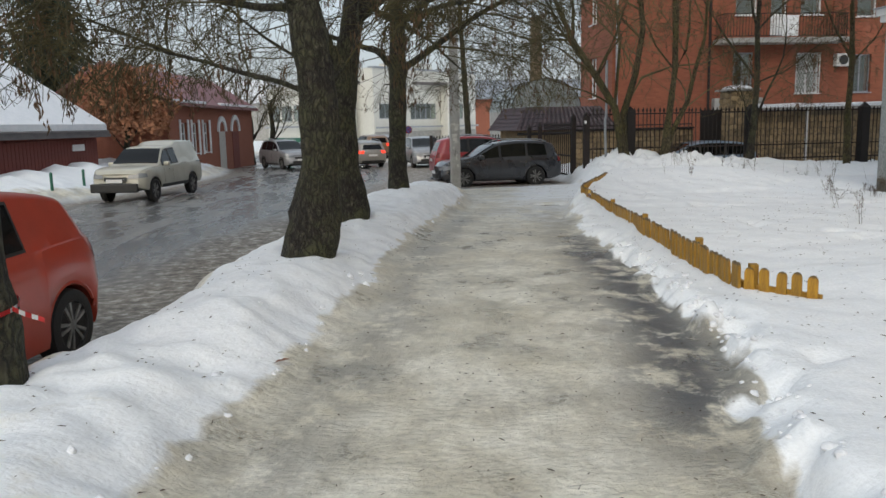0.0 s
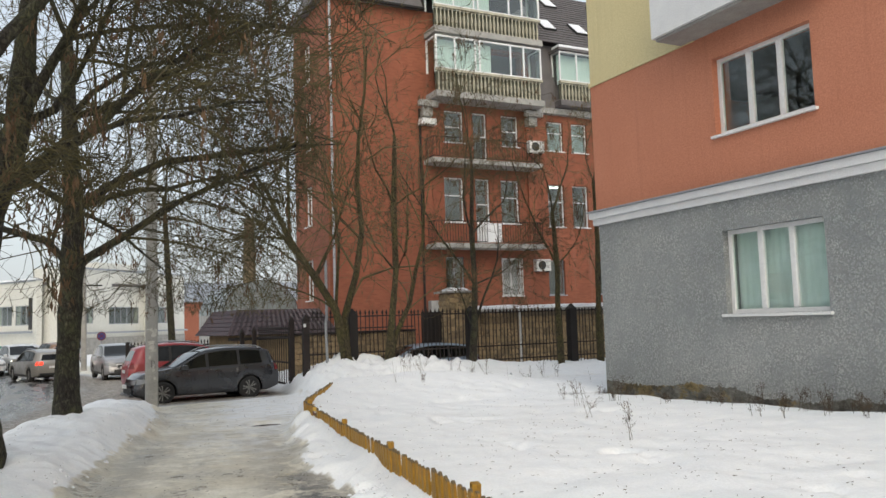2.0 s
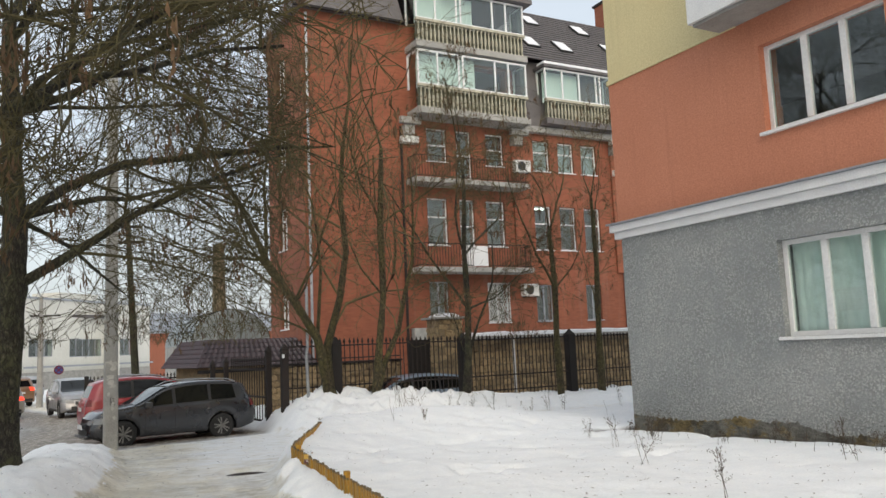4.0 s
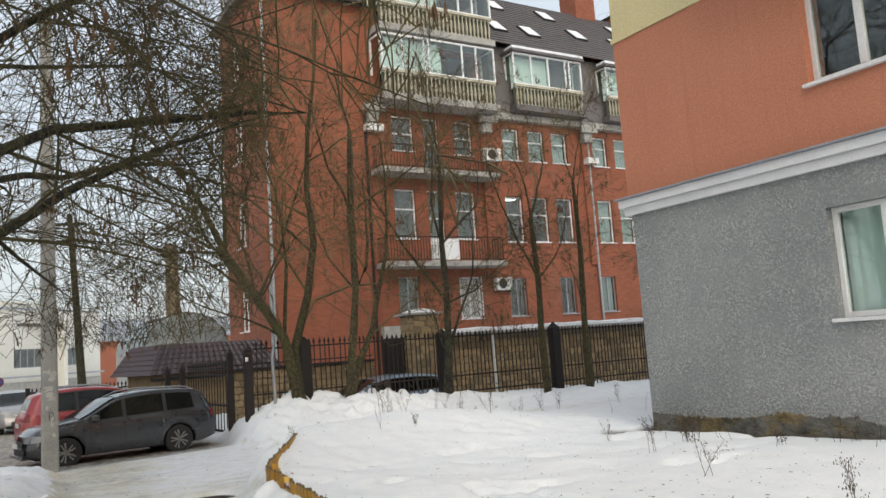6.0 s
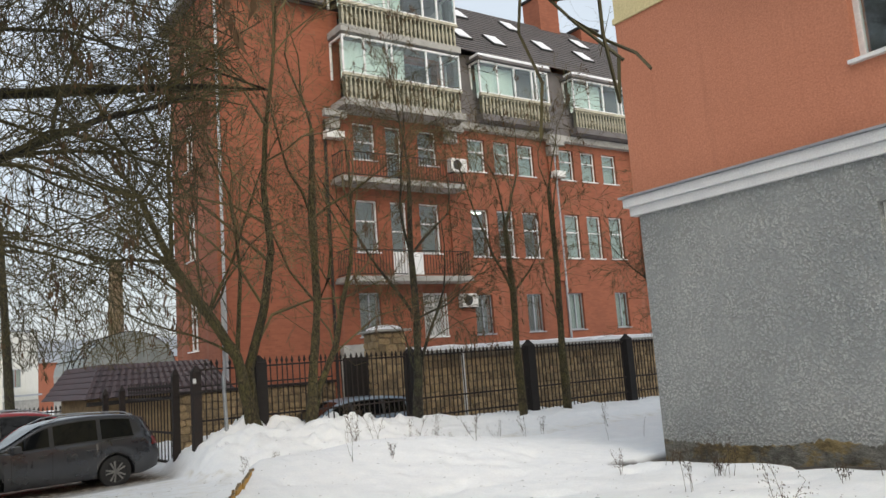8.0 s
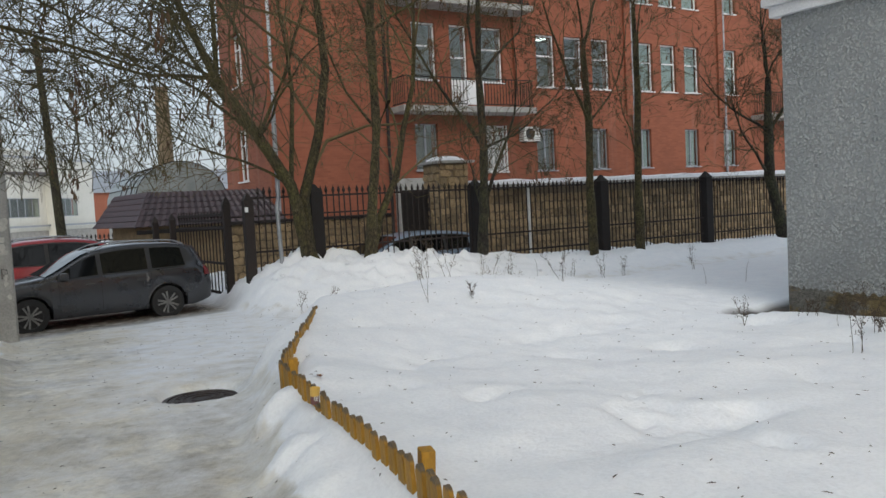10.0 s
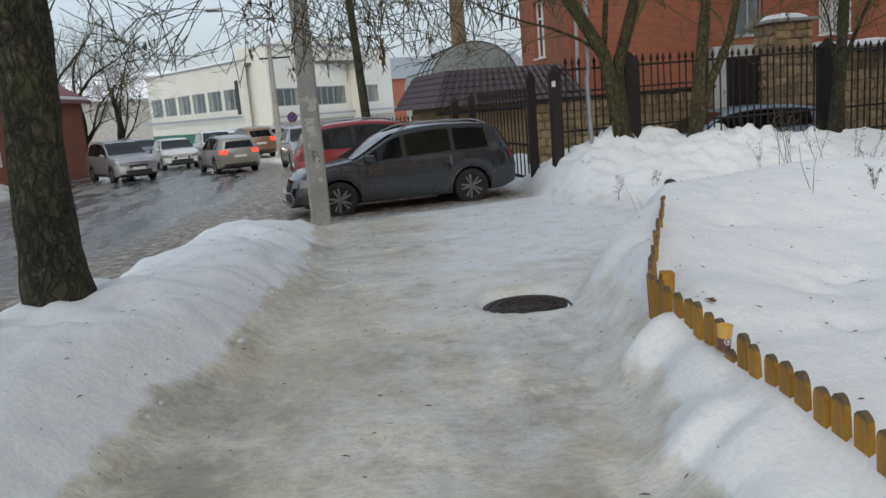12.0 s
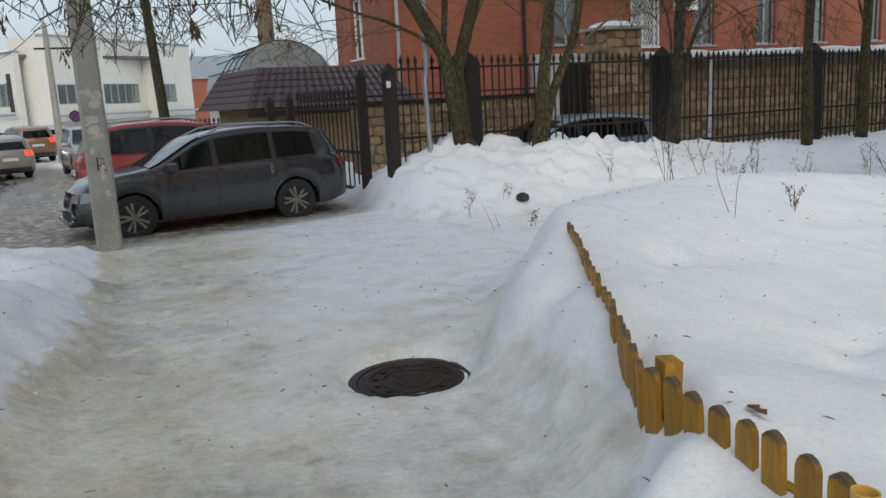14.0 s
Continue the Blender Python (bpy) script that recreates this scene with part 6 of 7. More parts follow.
# side silhouettes: share of the length ahead of the middle, share of the height
SILHOUETTES = {
    "suv": ((0.5, 0.45), (0.488, 0.51), (0.45, 0.565), (0.36, 0.61), (0.26, 0.645), (0.222, 0.665), (0.06, 0.915), (0.0, 0.963), (-0.09, 0.992), (-0.18, 1.0), (-0.32, 0.985), (-0.43, 0.955), (-0.5, 0.92)),
    "hatch": ((0.5, 0.46), (0.487, 0.52), (0.45, 0.575), (0.36, 0.625), (0.29, 0.66), (0.25, 0.685), (0.09, 0.93), (0.03, 0.972), (-0.07, 1.0), (-0.2, 0.995), (-0.34, 0.965), (-0.44, 0.93), (-0.5, 0.90)),
    "pickup": ((0.5, 0.46), (0.49, 0.52), (0.46, 0.555), (0.36, 0.585), (0.25, 0.60), (0.215, 0.62), (0.105, 0.86), (0.06, 0.905), (-0.02, 0.92), (-0.075, 0.915), (-0.10, 0.96), (-0.15, 0.995), (-0.3, 1.0), (-0.45, 0.99), (-0.5, 0.955)),
}


def car(m, label, paint, L=4.2, W=1.70, H=1.50, wb=2.5, r=0.31, kind="hatch", sill=0.23, belt=0.615, rake=0.45, shift=0.03, wins=None, lit=False, brake=False, rails=False, dark_skirt=True, name="car", category="car", group="cars in the street", extras=None):
    """Forward is +x, the wheels stand on z=0. One lofted shell; panes, lamps and trims lie on it."""
    c = thing(name, m, label, category, group)
    hx, hw = L / 2, W / 2
    fx, rx, R = wb / 2 + shift, -wb / 2 + shift, r * 1.17
    sil = SILHOUETTES[kind][::-1]
    gx = np.linspace(-hx, hx, 241)
    gt = np.interp(gx, [p[0] * L for p in sil], [p[1] * H for p in sil])
    soft = np.convolve(np.pad(gt, 5, "edge"), np.ones(11) / 11, "valid")
    B0 = belt * H

    def section(x):
        e = abs(x) / hx
        w = hw * (1 - 0.035 * e ** 2 - 0.17 * (max(0, e - 0.84) / 0.16) ** 2.2)
        T = float(np.interp(x, gx, soft))
        B = min(B0 * (1.02 - 0.055 * (x / hx)), T - 0.045)
        zb = sill + 0.09 * max(0, e - 0.84) / 0.16
        for wx in (fx, rx):
            if abs(x - wx) < R:
                zb = max(zb, r + math.sqrt(R * R - (x - wx) ** 2) * 0.98)
        zb = min(zb, B - 0.05)
        rc = min(0.06, (T - B) * 0.4)
        tum = 0.34 if T - B > 0.2 else 0.2
        yb = 0.925 * w
        yt = yb - tum * (T - rc - B)
        d = B - zb
        half = [(0, zb), (0.72 * w, zb), (0.955 * w, zb), (0.982 * w, zb + 0.10 * d), (w, zb + 0.42 * d), (0.992 * w, zb + 0.70 * d), (0.968 * w, B - 0.14 * d), (0.955 * w, B - 0.03 * d), (yb, B)]
        half += [(yb - tum * (T - rc - B) * f, B + (T - rc - B) * f) for f in (0.33, 0.66, 1.0)]
        half += [(yt - 0.25 * rc, T - 0.6 * rc), (yt - 0.75 * rc, T - 0.22 * rc), (yt * 0.6, T + 0.004), (0, T + 0.016)]
        return half, B, T, yt, zb

    def warp(x, y, z):
        back, front = max(0, 1 - (x + hx) / (0.2 * L)), max(0, 1 - (hx - x) / (0.12 * L))
        x += rake * max(0, z - B0 * 0.96) * back ** 1.3 - 0.05 * back ** 2 * math.sin(min(1, max(0, (z - sill) / (B0 - sill))) * math.pi)
        x -= front ** 1.5 * (0.30 * max(0, z - sill - 0.2) + 0.14 * (y / hw) ** 2)
        return Vector((x, y, z))

    def side(x, z, s, push=0.0):
        half = section(x)[0][2:12]
        return warp(x, s * (float(np.interp(z, [p[1] for p in half], [p[0] for p in half])) + push), z)

    def patch(name, fn, a, b, mat, label="", bm=None):
        """A grid over 0..1 x 0..1 mapped by fn."""
        q = bm or bmesh.new()
        g = [[q.verts.new(fn(i / a, j / b)) for i in range(a + 1)] for j in range(b + 1)]
        for j in range(b):
            for i in range(a):
                q.faces.new((g[j][i], g[j][i + 1], g[j + 1][i + 1], g[j + 1][i]))
        return q if bm else part(name, q, mat, c, label, smooth=60)

    xs = sorted(set([round(hx * math.sin(math.pi / 2 * k / 22), 3) for k in range(-22, 23)] + [round(w + R * math.cos(a), 3) for w in (fx, rx) for a in np.linspace(0, math.pi, 17)] + [round(w + s * (R + 0.004), 3) for w in (fx, rx) for s in (-1, 1)]))
    xs = [x for x in xs if -hx <= x <= hx]
    bm, rings = bmesh.new(), []
    for x in xs:
        half = section(x)[0]
        rings.append([bm.verts.new(warp(x, y, z)) for y, z in half] + [bm.verts.new(warp(x, -y, z)) for y, z in half[-2:0:-1]])
    n = len(rings[0])
    for a, b in zip(rings, rings[1:]):
        for k in range(n):
            bm.faces.new((a[k], b[k], b[(k + 1) % n], a[(k + 1) % n]))
    for ring in (rings[0], rings[-1]):
        for k in range(n // 2):
            q = [ring[k], ring[k + 1], ring[(n - k - 1) % n], ring[(n - k) % n]]
            q = [v for i, v in enumerate(q) if v not in q[:i]]
            if len(q) > 2:
                bm.faces.new(q)
    bmesh.ops.recalc_face_normals(bm, faces=bm.faces[:])
    part("body", bm, paint, c, smooth=42)
    part("underbody", box(-hx + 0.25, -hw * 0.68, sill - 0.03, hx - 0.25, hw * 0.68, sill + 0.2, 0.03), BLACK_PLASTIC, c)

    def band(x):
        _, B, T, yt, _ = section(x)
        return B, T, yt

    # panes
    w0, w1 = next(x for x in gx[::-1] if np.interp(x, gx, soft) > B0 + 0.07), next(x for x in gx[::-1] if np.interp(x, gx, soft) > 0.93 * H * (0.93 if kind == "pickup" else 1))

    def shield(u, v):
        x = w0 + (w1 - w0) * v
        B, T, yt = band(x)
        g = (2 * u - 1) * 0.93
        return warp(x, g * yt, T + 0.016 * (1 - g * g) + 0.006) + Vector((0.008, 0, 0.002))

    patch("windshield", shield, 8, 6, CAR_GLASS_SHEET)

    def rear(u, v):
        half, B, T, yt, _ = section(-hx)
        z = B + 0.02 + (T - 0.10 - B) * v
        return warp(-hx, (2 * u - 1) * (0.84 - 0.05 * v) * hw * (0.76 - 0.08 * v), z) - Vector((0.007, 0, 0))

    patch("rear_window", rear, 6, 4, CAR_GLASS_SHEET)
    wins = wins or ((0.175, 0.015), (-0.005, -0.205), (-0.225, -0.385))
    for s in (-1, 1):
        def glaze(a, b, lo, hi, push):
            def fn(u, v):
                x = (a + (b - a) * u) * L
                B, T, _ = band(x)
                return side(x, B + (T - 0.06 - B) * (lo + (hi - lo) * v), s, push)
            return fn
        patch("window_trim", glaze(wins[0][0] + 0.012, wins[-1][1] - 0.008, 0.02, 0.98, 0.003), 16, 3, BLACK_PLASTIC)
        for a, b in wins:
            patch("side_window", glaze(a, b, 0.08, 0.92, 0.007), 6, 3, CAR_GLASS_SHEET)
        # seams, skirts, arch lips
        for a in (wins[0][0] + 0.005, wins[0][1] - 0.01, wins[1][1] - 0.012 if len(wins) > 2 else wins[0][1] - 0.01):
            x = min(max(a * L, rx + R * 0.6), fx - R * 0.75)
            zl, zh = max(sill + 0.1, section(x)[4] + 0.03), section(x)[1] - 0.01
            patch("door_seam", lambda u, v: side(x + 0.007 * u, zl + (zh - zl) * v, s, 0.0025), 1, 7, DARK_GAP)
        patch("side_skirt", lambda u, v: side(rx + R + 0.02 + (fx - rx - 2 * R - 0.04) * u, sill + 0.005 + 0.10 * v, s, 0.005), 10, 2, BLACK_PLASTIC if dark_skirt else paint)
        for wx in (fx, rx):
            pts = [wx + R * math.cos(math.pi * k / 14) for k in range(1, 14)]
            pipe("arch_lip", [side(x, section(x)[4] + 0.004, s, -0.004) for x in pts], 0.017, BLACK_PLASTIC if dark_skirt else paint, c, 6)
            part("wheel_housing", box(wx - R * 0.97, s * hw * 0.5 - 0.02, sill, wx + R * 0.97, s * hw * 0.5 + 0.02, r + R * 0.97), BLACK_PLASTIC, c)
            wheel(c, wx, s * (hw - 0.215), r, 0.19, s)
        for a in (wins[0][1], wins[1][1])[:2 if len(wins) > 2 else 1]:
            x, z = a * L + 0.14, B0 - 0.13
            y = side(x, z, s).y
            part("door_handle", box(x - 0.085, min(y - s * 0.01, y + s * 0.03), z, x + 0.085, max(y - s * 0.01, y + s * 0.03), z + 0.03, 0.012), paint, c)
        x = wins[0][0] * L - 0.06
        y = side(x, B0 + 0.02, s).y
        part("mirror", box(x - 0.07, min(y + s * 0.03, y + s * 0.20), B0 + 0.0, x + 0.09, max(y + s * 0.03, y + s * 0.20), B0 + 0.13, 0.045), paint, c)
        part("mirror_stalk", box(x - 0.03, min(y - s * 0.02, y + s * 0.05), B0 + 0.015, x + 0.03, max(y - s * 0.02, y + s * 0.05), B0 + 0.05), BLACK_PLASTIC, c)
        # lamps wrap round the corners
        zt = section(hx - 0.12)[2]
        q = bmesh.new()
        patch("", lambda u, v: side(hx - 0.012 - 0.36 * u, zt - 0.205 + 0.03 * u + (0.145 - 0.05 * u) * v, s, 0.006), 8, 3, None, bm=q)
        yf = section(hx)[0][4][0]
        patch("", lambda u, v: warp(hx, s * yf * (1.0 - 0.42 * u), zt - 0.205 + (0.125 - 0.03 * u) * v) + Vector((0.007, 0, 0)), 5, 2, None, bm=q)
        part("headlight", q, LAMP_LIT if lit else LAMP_GLASS, c, smooth=50)
        q = bmesh.new()
        zl, zh = B0 - 0.13, B0 + (0.06 if kind == "suv" else 0.03)
        patch("", lambda u, v: side(-hx + 0.012 + 0.13 * u * (1 - 0.4 * v), zl + (zh - zl) * v, s, 0.006), 4, 4, None, bm=q)
        yr = section(-hx)[0][4][0]
        patch("", lambda u, v: warp(-hx, s * yr * (0.98 - 0.26 * u - 0.05 * v), zl + (zh - zl) * v) - Vector((0.007, 0, 0)), 3, 4, None, bm=q)
        part("tail_light", q, TAIL_LIT if brake else TAIL_RED, c, smooth=50)
        if rails:
            def rail_at(x, up):
                _, T, yt = band(x)
                return warp(x, s * yt * 0.93, T + up)
            pipe("roof_rail", [rail_at(0.03 * L, 0.0), rail_at(-0.03 * L, 0.045)] + [rail_at(-k * 0.04 * L, 0.05) for k in range(2, 9)] + [rail_at(-0.36 * L, 0.045), rail_at(-0.42 * L, 0.0)], 0.015, GALV, c)
    zf = section(hx)[2]
    nose_w = section(hx)[0][4][0]
    patch("grille", lambda u, v: warp(hx, (2 * u - 1) * nose_w * 0.52, zf - 0.19 + 0.11 * v) + Vector((0.008, 0, 0)), 6, 2, BLACK_PLASTIC)
    patch("air_intake", lambda u, v: warp(hx, (2 * u - 1) * nose_w * 0.72, sill + 0.10 + 0.13 * v) + Vector((0.008, 0, 0)), 6, 2, BLACK_PLASTIC)
    part("front_bumper", box(hx - 0.28, -nose_w * 0.92, sill + 0.02, hx + 0.02, nose_w * 0.92, sill + 0.10, 0.035), BLACK_PLASTIC if dark_skirt else paint, c)
    part("rear_bumper", box(-hx - 0.035, -nose_w * 0.96, sill + 0.08, -hx + 0.2, nose_w * 0.96, sill + 0.26, 0.05), BLACK_PLASTIC if dark_skirt else paint, c)
    part("number_plate", box(hx + 0.012, -0.24, sill + 0.24, hx + 0.02, 0.24, sill + 0.34), PLATE, c)
    part("number_plate", box(-hx - 0.075, -0.24, B0 - 0.27, -hx - 0.064, 0.24, B0 - 0.17), PLATE, c)
    if extras:
        extras(c)
    return c


CAR_GLASS_SHEET = bpy.data.materials.new("tinted_car_glass")
CAR_GLASS_SHEET.use_nodes = True
_g = CAR_GLASS_SHEET.node_tree.nodes["Principled BSDF"]
_g.inputs["Base Color"].default_value = (0.006, 0.007, 0.008, 1)
_g.inputs["Roughness"].default_value, _g.inputs["IOR"].default_value = 0.04, 1.34

P_GREY = car_paint("dark_grey_lacquer", (0.030, 0.031, 0.036), 0.2)
P_RED = car_paint("red_lacquer", (0.30, 0.012, 0.018), 0.3, 0.1)
P_ORANGE = car_paint("orange_red_lacquer", (0.42, 0.045, 0.02), 0.3, 0.1)
P_SILVER = car_paint("silver_lacquer", (0.36, 0.36, 0.37), 0.35, 0.5)
P_WHITE = car_paint("white_lacquer", (0.62, 0.63, 0.64), 0.35, 0.0)
P_BEIGE = car_paint("beige_grey_lacquer", (0.27, 0.255, 0.23), 0.35, 0.4)
P_TAN = car_paint("bronze_lacquer", (0.24, 0.14, 0.08), 0.35, 0.4)
P_CREAM = car_paint("cream_lacquer", (0.46, 0.44, 0.36), 0.4, 0.1)
P_BLUE = car_paint("blue_grey_lacquer", (0.24, 0.31, 0.40), 0.35, 0.3)


def on_road(x, y, yaw, dz=0.0):
    return pose(x, y, gz(x, y) + dz, 0, 0, yaw)


car(pose(4.47, 25.85, -0.52, 0.6, 0, 186.5), "dark grey family SUV parked beside the concrete pole", P_GREY, L=4.05, W=1.64, H=1.46, wb=2.38, r=0.315, kind="suv", rails=True, dark_skirt=False, name="suv", group="")
car(on_road(4.78, 28.9, 4), "bright red estate car parked behind the grey one", P_RED, L=4.1, W=1.66, H=1.56, kind="suv", rails=True, dark_skirt=False)
car(on_road(3.35, 40.6, -84), "silver minivan parked with its nose to the road", P_SILVER, H=1.5)
car(on_road(-3.9, 45.2, -62), "silver SUV standing at the far road edge", P_SILVER, H=1.58, kind="suv", rails=True)
car(on_road(-2.6, 51.5, -74), "white hatchback parked behind the silver SUV", P_WHITE, L=4.0, H=1.4, wb=2.3, r=0.28)
car(on_road(-0.75, 52.5, -76), "white SUV with lit headlights in the lane", P_WHITE, H=1.6, kind="suv", lit=True)
car(on_road(0.25, 44.7, 107), "beige-grey hatchback braking in the lane with red tail lights", P_BEIGE, H=1.45, brake=True, rails=True)
car(on_road(0.9, 53.2, 106), "bronze crossover with lit brake lights", P_TAN, H=1.55, kind="suv", brake=True)
car(on_road(-5.5, 60.5, -70), "dark grey saloon parked at the far kerb", P_GREY, H=1.38)
car(on_road(1.7, 62.5, 104), "grey car queueing far down the lane", P_SILVER, H=1.45)
car(on_road(-1.0, 60.5, 108), "white car queueing far down the lane", P_WHITE, H=1.45)
car(on_road(-3.12, 5.35, -101.5), "orange-red small hatchback parked at the kerb", P_ORANGE, L=3.3, W=1.42, H=1.38, wb=2.2, r=0.29, sill=0.2, belt=0.65, rake=0.6, wins=((0.175, 0.0), (-0.02, -0.19)), dark_skirt=False, group="", shift=-0.03)
car(pose(11.7, 27.0, -0.62, 0, 0, 178), "blue-grey car standing behind the iron fence", P_BLUE, H=1.36, L=4.1)


def pickup_fittings(c):
    part("bull_bar", box(2.30, -0.70, 0.34, 2.42, 0.70, 0.60, 0.04), BLACK_PLASTIC, c)
    part("bonnet_scoop", box(1.25, -0.18, 0.985, 1.55, 0.18, 1.045, 0.025), BLACK_PLASTIC, c)
    for s in (-1, 1):
        part("canopy_joint", box(-2.22, s * 0.775 - 0.006, 1.045, -0.48, s * 0.775 + 0.006, 1.065), BLACK_PLASTIC, c, "dark joint under the hardtop canopy")


car(on_road(-6.45, 26.0, -101.5), "cream pickup truck with hardtop canopy parked across the road", P_CREAM, L=4.65, W=1.66, H=1.76, wb=2.75, r=0.34, kind="pickup", sill=0.38, belt=0.585, rake=0.12, wins=((0.165, 0.045), (0.025, -0.07)), name="pickup_truck", category="pickup", group="", extras=pickup_fittings)


# ---- low yellow picket fence round the yard ----
def picket_meshes():
    out = []
    for k, (w, h, d) in enumerate(((0.080, 0.62, 0.022), (0.076, 0.615, 0.021), (0.083, 0.625, 0.022), (0.078, 0.61, 0.022))):
        rng = random.Random(60 + k)
        prof = [(-w / 2, 0), (w / 2, 0)] + [(w / 2 * math.cos(a), h - w * 0.42 + w * 0.55 * math.sin(a)) for a in [math.pi * i / 6 for i in range(7)]]
        bm = bmesh.new()
        f = [bm.verts.new((x + rng.gauss(0, 0.0012), -d / 2, z)) for x, z in prof]
        b = [bm.verts.new((v.co.x, d / 2, v.co.z)) for v in f]
        bm.faces.new(f)
        bm.faces.new(b[::-1])
        for i in range(len(f)):
            bm.faces.new((f[i], b[i], b[(i + 1) % len(f)], f[(i + 1) % len(f)]))
        bmesh.ops.recalc_face_normals(bm, faces=bm.faces[:])
        me = bpy.data.meshes.new("picket")
        bm.to_mesh(me)
        bm.free()
        me.materials.append(PICKET_PAINT)
        out.append(me)
    return out


PICKETS = picket_meshes()
# corner points of the fence and the height of its top
FENCE = [(3.55, 5.72, 0.26), (3.12, 6.15, 0.30), (3.32, 7.65, 0.30), (3.70, 10.2, 0.255), (4.14, 12.9, 0.19), (4.40, 15.36, 0.25), (5.02, 16.5, 0.30), (5.70, 17.75, 0.34)]


def picket_fence():
    rng = random.Random(8)
    t = thing("picket_fence", pose(0, 0, 0), "low yellow wooden picket fence half buried in snow", "fence")
    for (x0, y0, z0), (x1, y1, z1) in zip(FENCE, FENCE[1:]):
        a, b = Vector((x0, y0, z0)), Vector((x1, y1, z1))
        ln = (b - a).length
        yaw = math.degrees(math.atan2(y1 - y0, x1 - x0))
        n = max(2, round(ln / 0.118))
        for k in range(n):
            p = a.lerp(b, (k + 0.5) / n)
            me = PICKETS[rng.randrange(4)]
            shared("picket", me, t, pose(p.x, p.y, p.z - 0.61 + rng.gauss(0, 0.005) - (0.10 if abs(p.y - 14.40) < 0.058 else 0), rng.gauss(-2, 0.6), rng.gauss(0, 0.7), yaw + rng.gauss(0, 1)))
        side = Vector((math.sin(radians(yaw)), -math.cos(radians(yaw)), 0)) * 0.032
        for dz in (-0.17, -0.42):
            m = box(0, -0.018, -0.03, ln, 0.018, 0.03, 0.004)
            r = part("rail", m, YELLOW, t)
            r.matrix_local = pose(*(a + side + Vector((0, 0, dz))), 0, -math.degrees(math.atan2(z1 - z0, (b - a).xy.length)), yaw)
    for i in (1, 2, 3, 4, 5):
        x, y, z = FENCE[i]
        p = part("post", box(-0.045, -0.035, -0.75, 0.045, 0.035, 0.0, 0.006), YELLOW, t, "square yellow post with worn top")
        p.matrix_local = pose(x + 0.08, y - 0.02, z + 0.015, rng.gauss(0, 2), rng.gauss(0, 3), 74)
    return t


picket_fence()


def paper_cup(x, y, z):
    t = thing("paper_cup", pose(x, y, z, 3, 2, 40), "yellow and brown paper cup stuck between the pickets", "cup")
    part("cup_wall", lathe([(0.030, 0.0), (0.0335, 0.06)], 20), plain("cup_brown", (0.17, 0.075, 0.07), 0.5), t, "brown lower half", smooth=40)
    part("cup_wall", lathe([(0.0337, 0.0605), (0.038, 0.118), (0.0395, 0.12), (0.038, 0.124), (0.034, 0.122), (0.030, 0.07)], 20), plain("cup_yellow", (0.72, 0.46, 0.10), 0.5), t, "yellow upper half", smooth=40)
    for r, mat, o in ((0.020, PLATE, 0.0), (0.0145, plain("cup_emblem", (0.20, 0.09, 0.085), 0.5), 0.0008), (0.009, PLATE, 0.0016)):
        bm = bmesh.new()
        vs = []
        for k in range(20):
            a = math.tau * k / 20
            px, pz = r * math.cos(a), 0.048 + r * math.sin(a)
            rad = 0.0335 + 0.0006 + o + (pz - 0.048) * 0.06
            ang = -math.pi * 0.72 + px / rad
            vs.append(bm.verts.new((rad * math.cos(ang), rad * math.sin(ang), pz)))
        bm.faces.new(vs)
        part("emblem", bm, mat, t, "round plain emblem")
    return t


paper_cup(4.265, 14.40, 0.128).scale = (0.88, 0.88, 0.88)


# ---- manhole ----
def manhole():
    x, y = 4.25, 17.24
    z = float(base_z(y)) - 0.076
    t = thing("manhole_cover", pose(x, y, z, 1.0, 0, 0), "round rusty cast-iron manhole cover sunk in the ice", "manhole")
    part("ring", lathe([(0.42, -0.05), (0.42, 0.008), (0.365, 0.012), (0.358, 0.0)], 40), MANHOLE, t)
    part("lid", lathe([(0.352, -0.03), (0.352, 0.006), (0.33, 0.010), (0.02, 0.012)], 40), MANHOLE, t)
    for r in (0.11, 0.20, 0.29):
        bm = bmesh.new()
        ring = [(r - 0.012, 0.0115), (r - 0.008, 0.019), (r + 0.008, 0.019), (r + 0.012, 0.0115)]
        loops = [[bm.verts.new((q * math.cos(a), q * math.sin(a), zz)) for a in [math.tau * k / 36 for k in range(36)]] for q, zz in ring]
        for a, b in zip(loops, loops[1:]):
            for k in range(36):
                bm.faces.new((a[k], a[(k + 1) % 36], b[(k + 1) % 36], b[k]))
        part("rib", bm, MANHOLE, t)
    for k in range(12):
        a = math.tau * k / 12
        shared("stud", bpy.data.meshes.get("stud") or stud_mesh(), t, pose(0.245 * math.cos(a), 0.245 * math.sin(a), 0.011, 0, 0, math.degrees(a)))
    return t


def stud_mesh():
    me = bpy.data.meshes.new("stud")
    b = box(-0.014, -0.02, 0, 0.014, 0.02, 0.008, 0.002)
    b.to_mesh(me)
    b.free()
    me.materials.append(MANHOLE)
    return me


manhole().scale = (0.88, 0.88, 1)

# ---- wrought-iron fence and gate ----
YF = 25.4


def spear_mesh(h, name):
    """A square bar with a leaf-shaped spear tip."""
    bm = box(-0.011, -0.011, 0.0, 0.011, 0.011, h - 0.19)
    g = lathe([(0.008, h - 0.21), (0.030, h - 0.195), (0.013, h - 0.17), (0.040, h - 0.105), (0.002, h)], 6)
    me = bpy.data.meshes.new("tmp")
    g.to_mesh(me)
    g.free()
    bm.from_mesh(me)
    bpy.data.meshes.remove(me)
    out = bpy.data.meshes.new(name)
    bm.to_mesh(out)
    bm.free()
    out.materials.append(RUST_IRON)
    return out


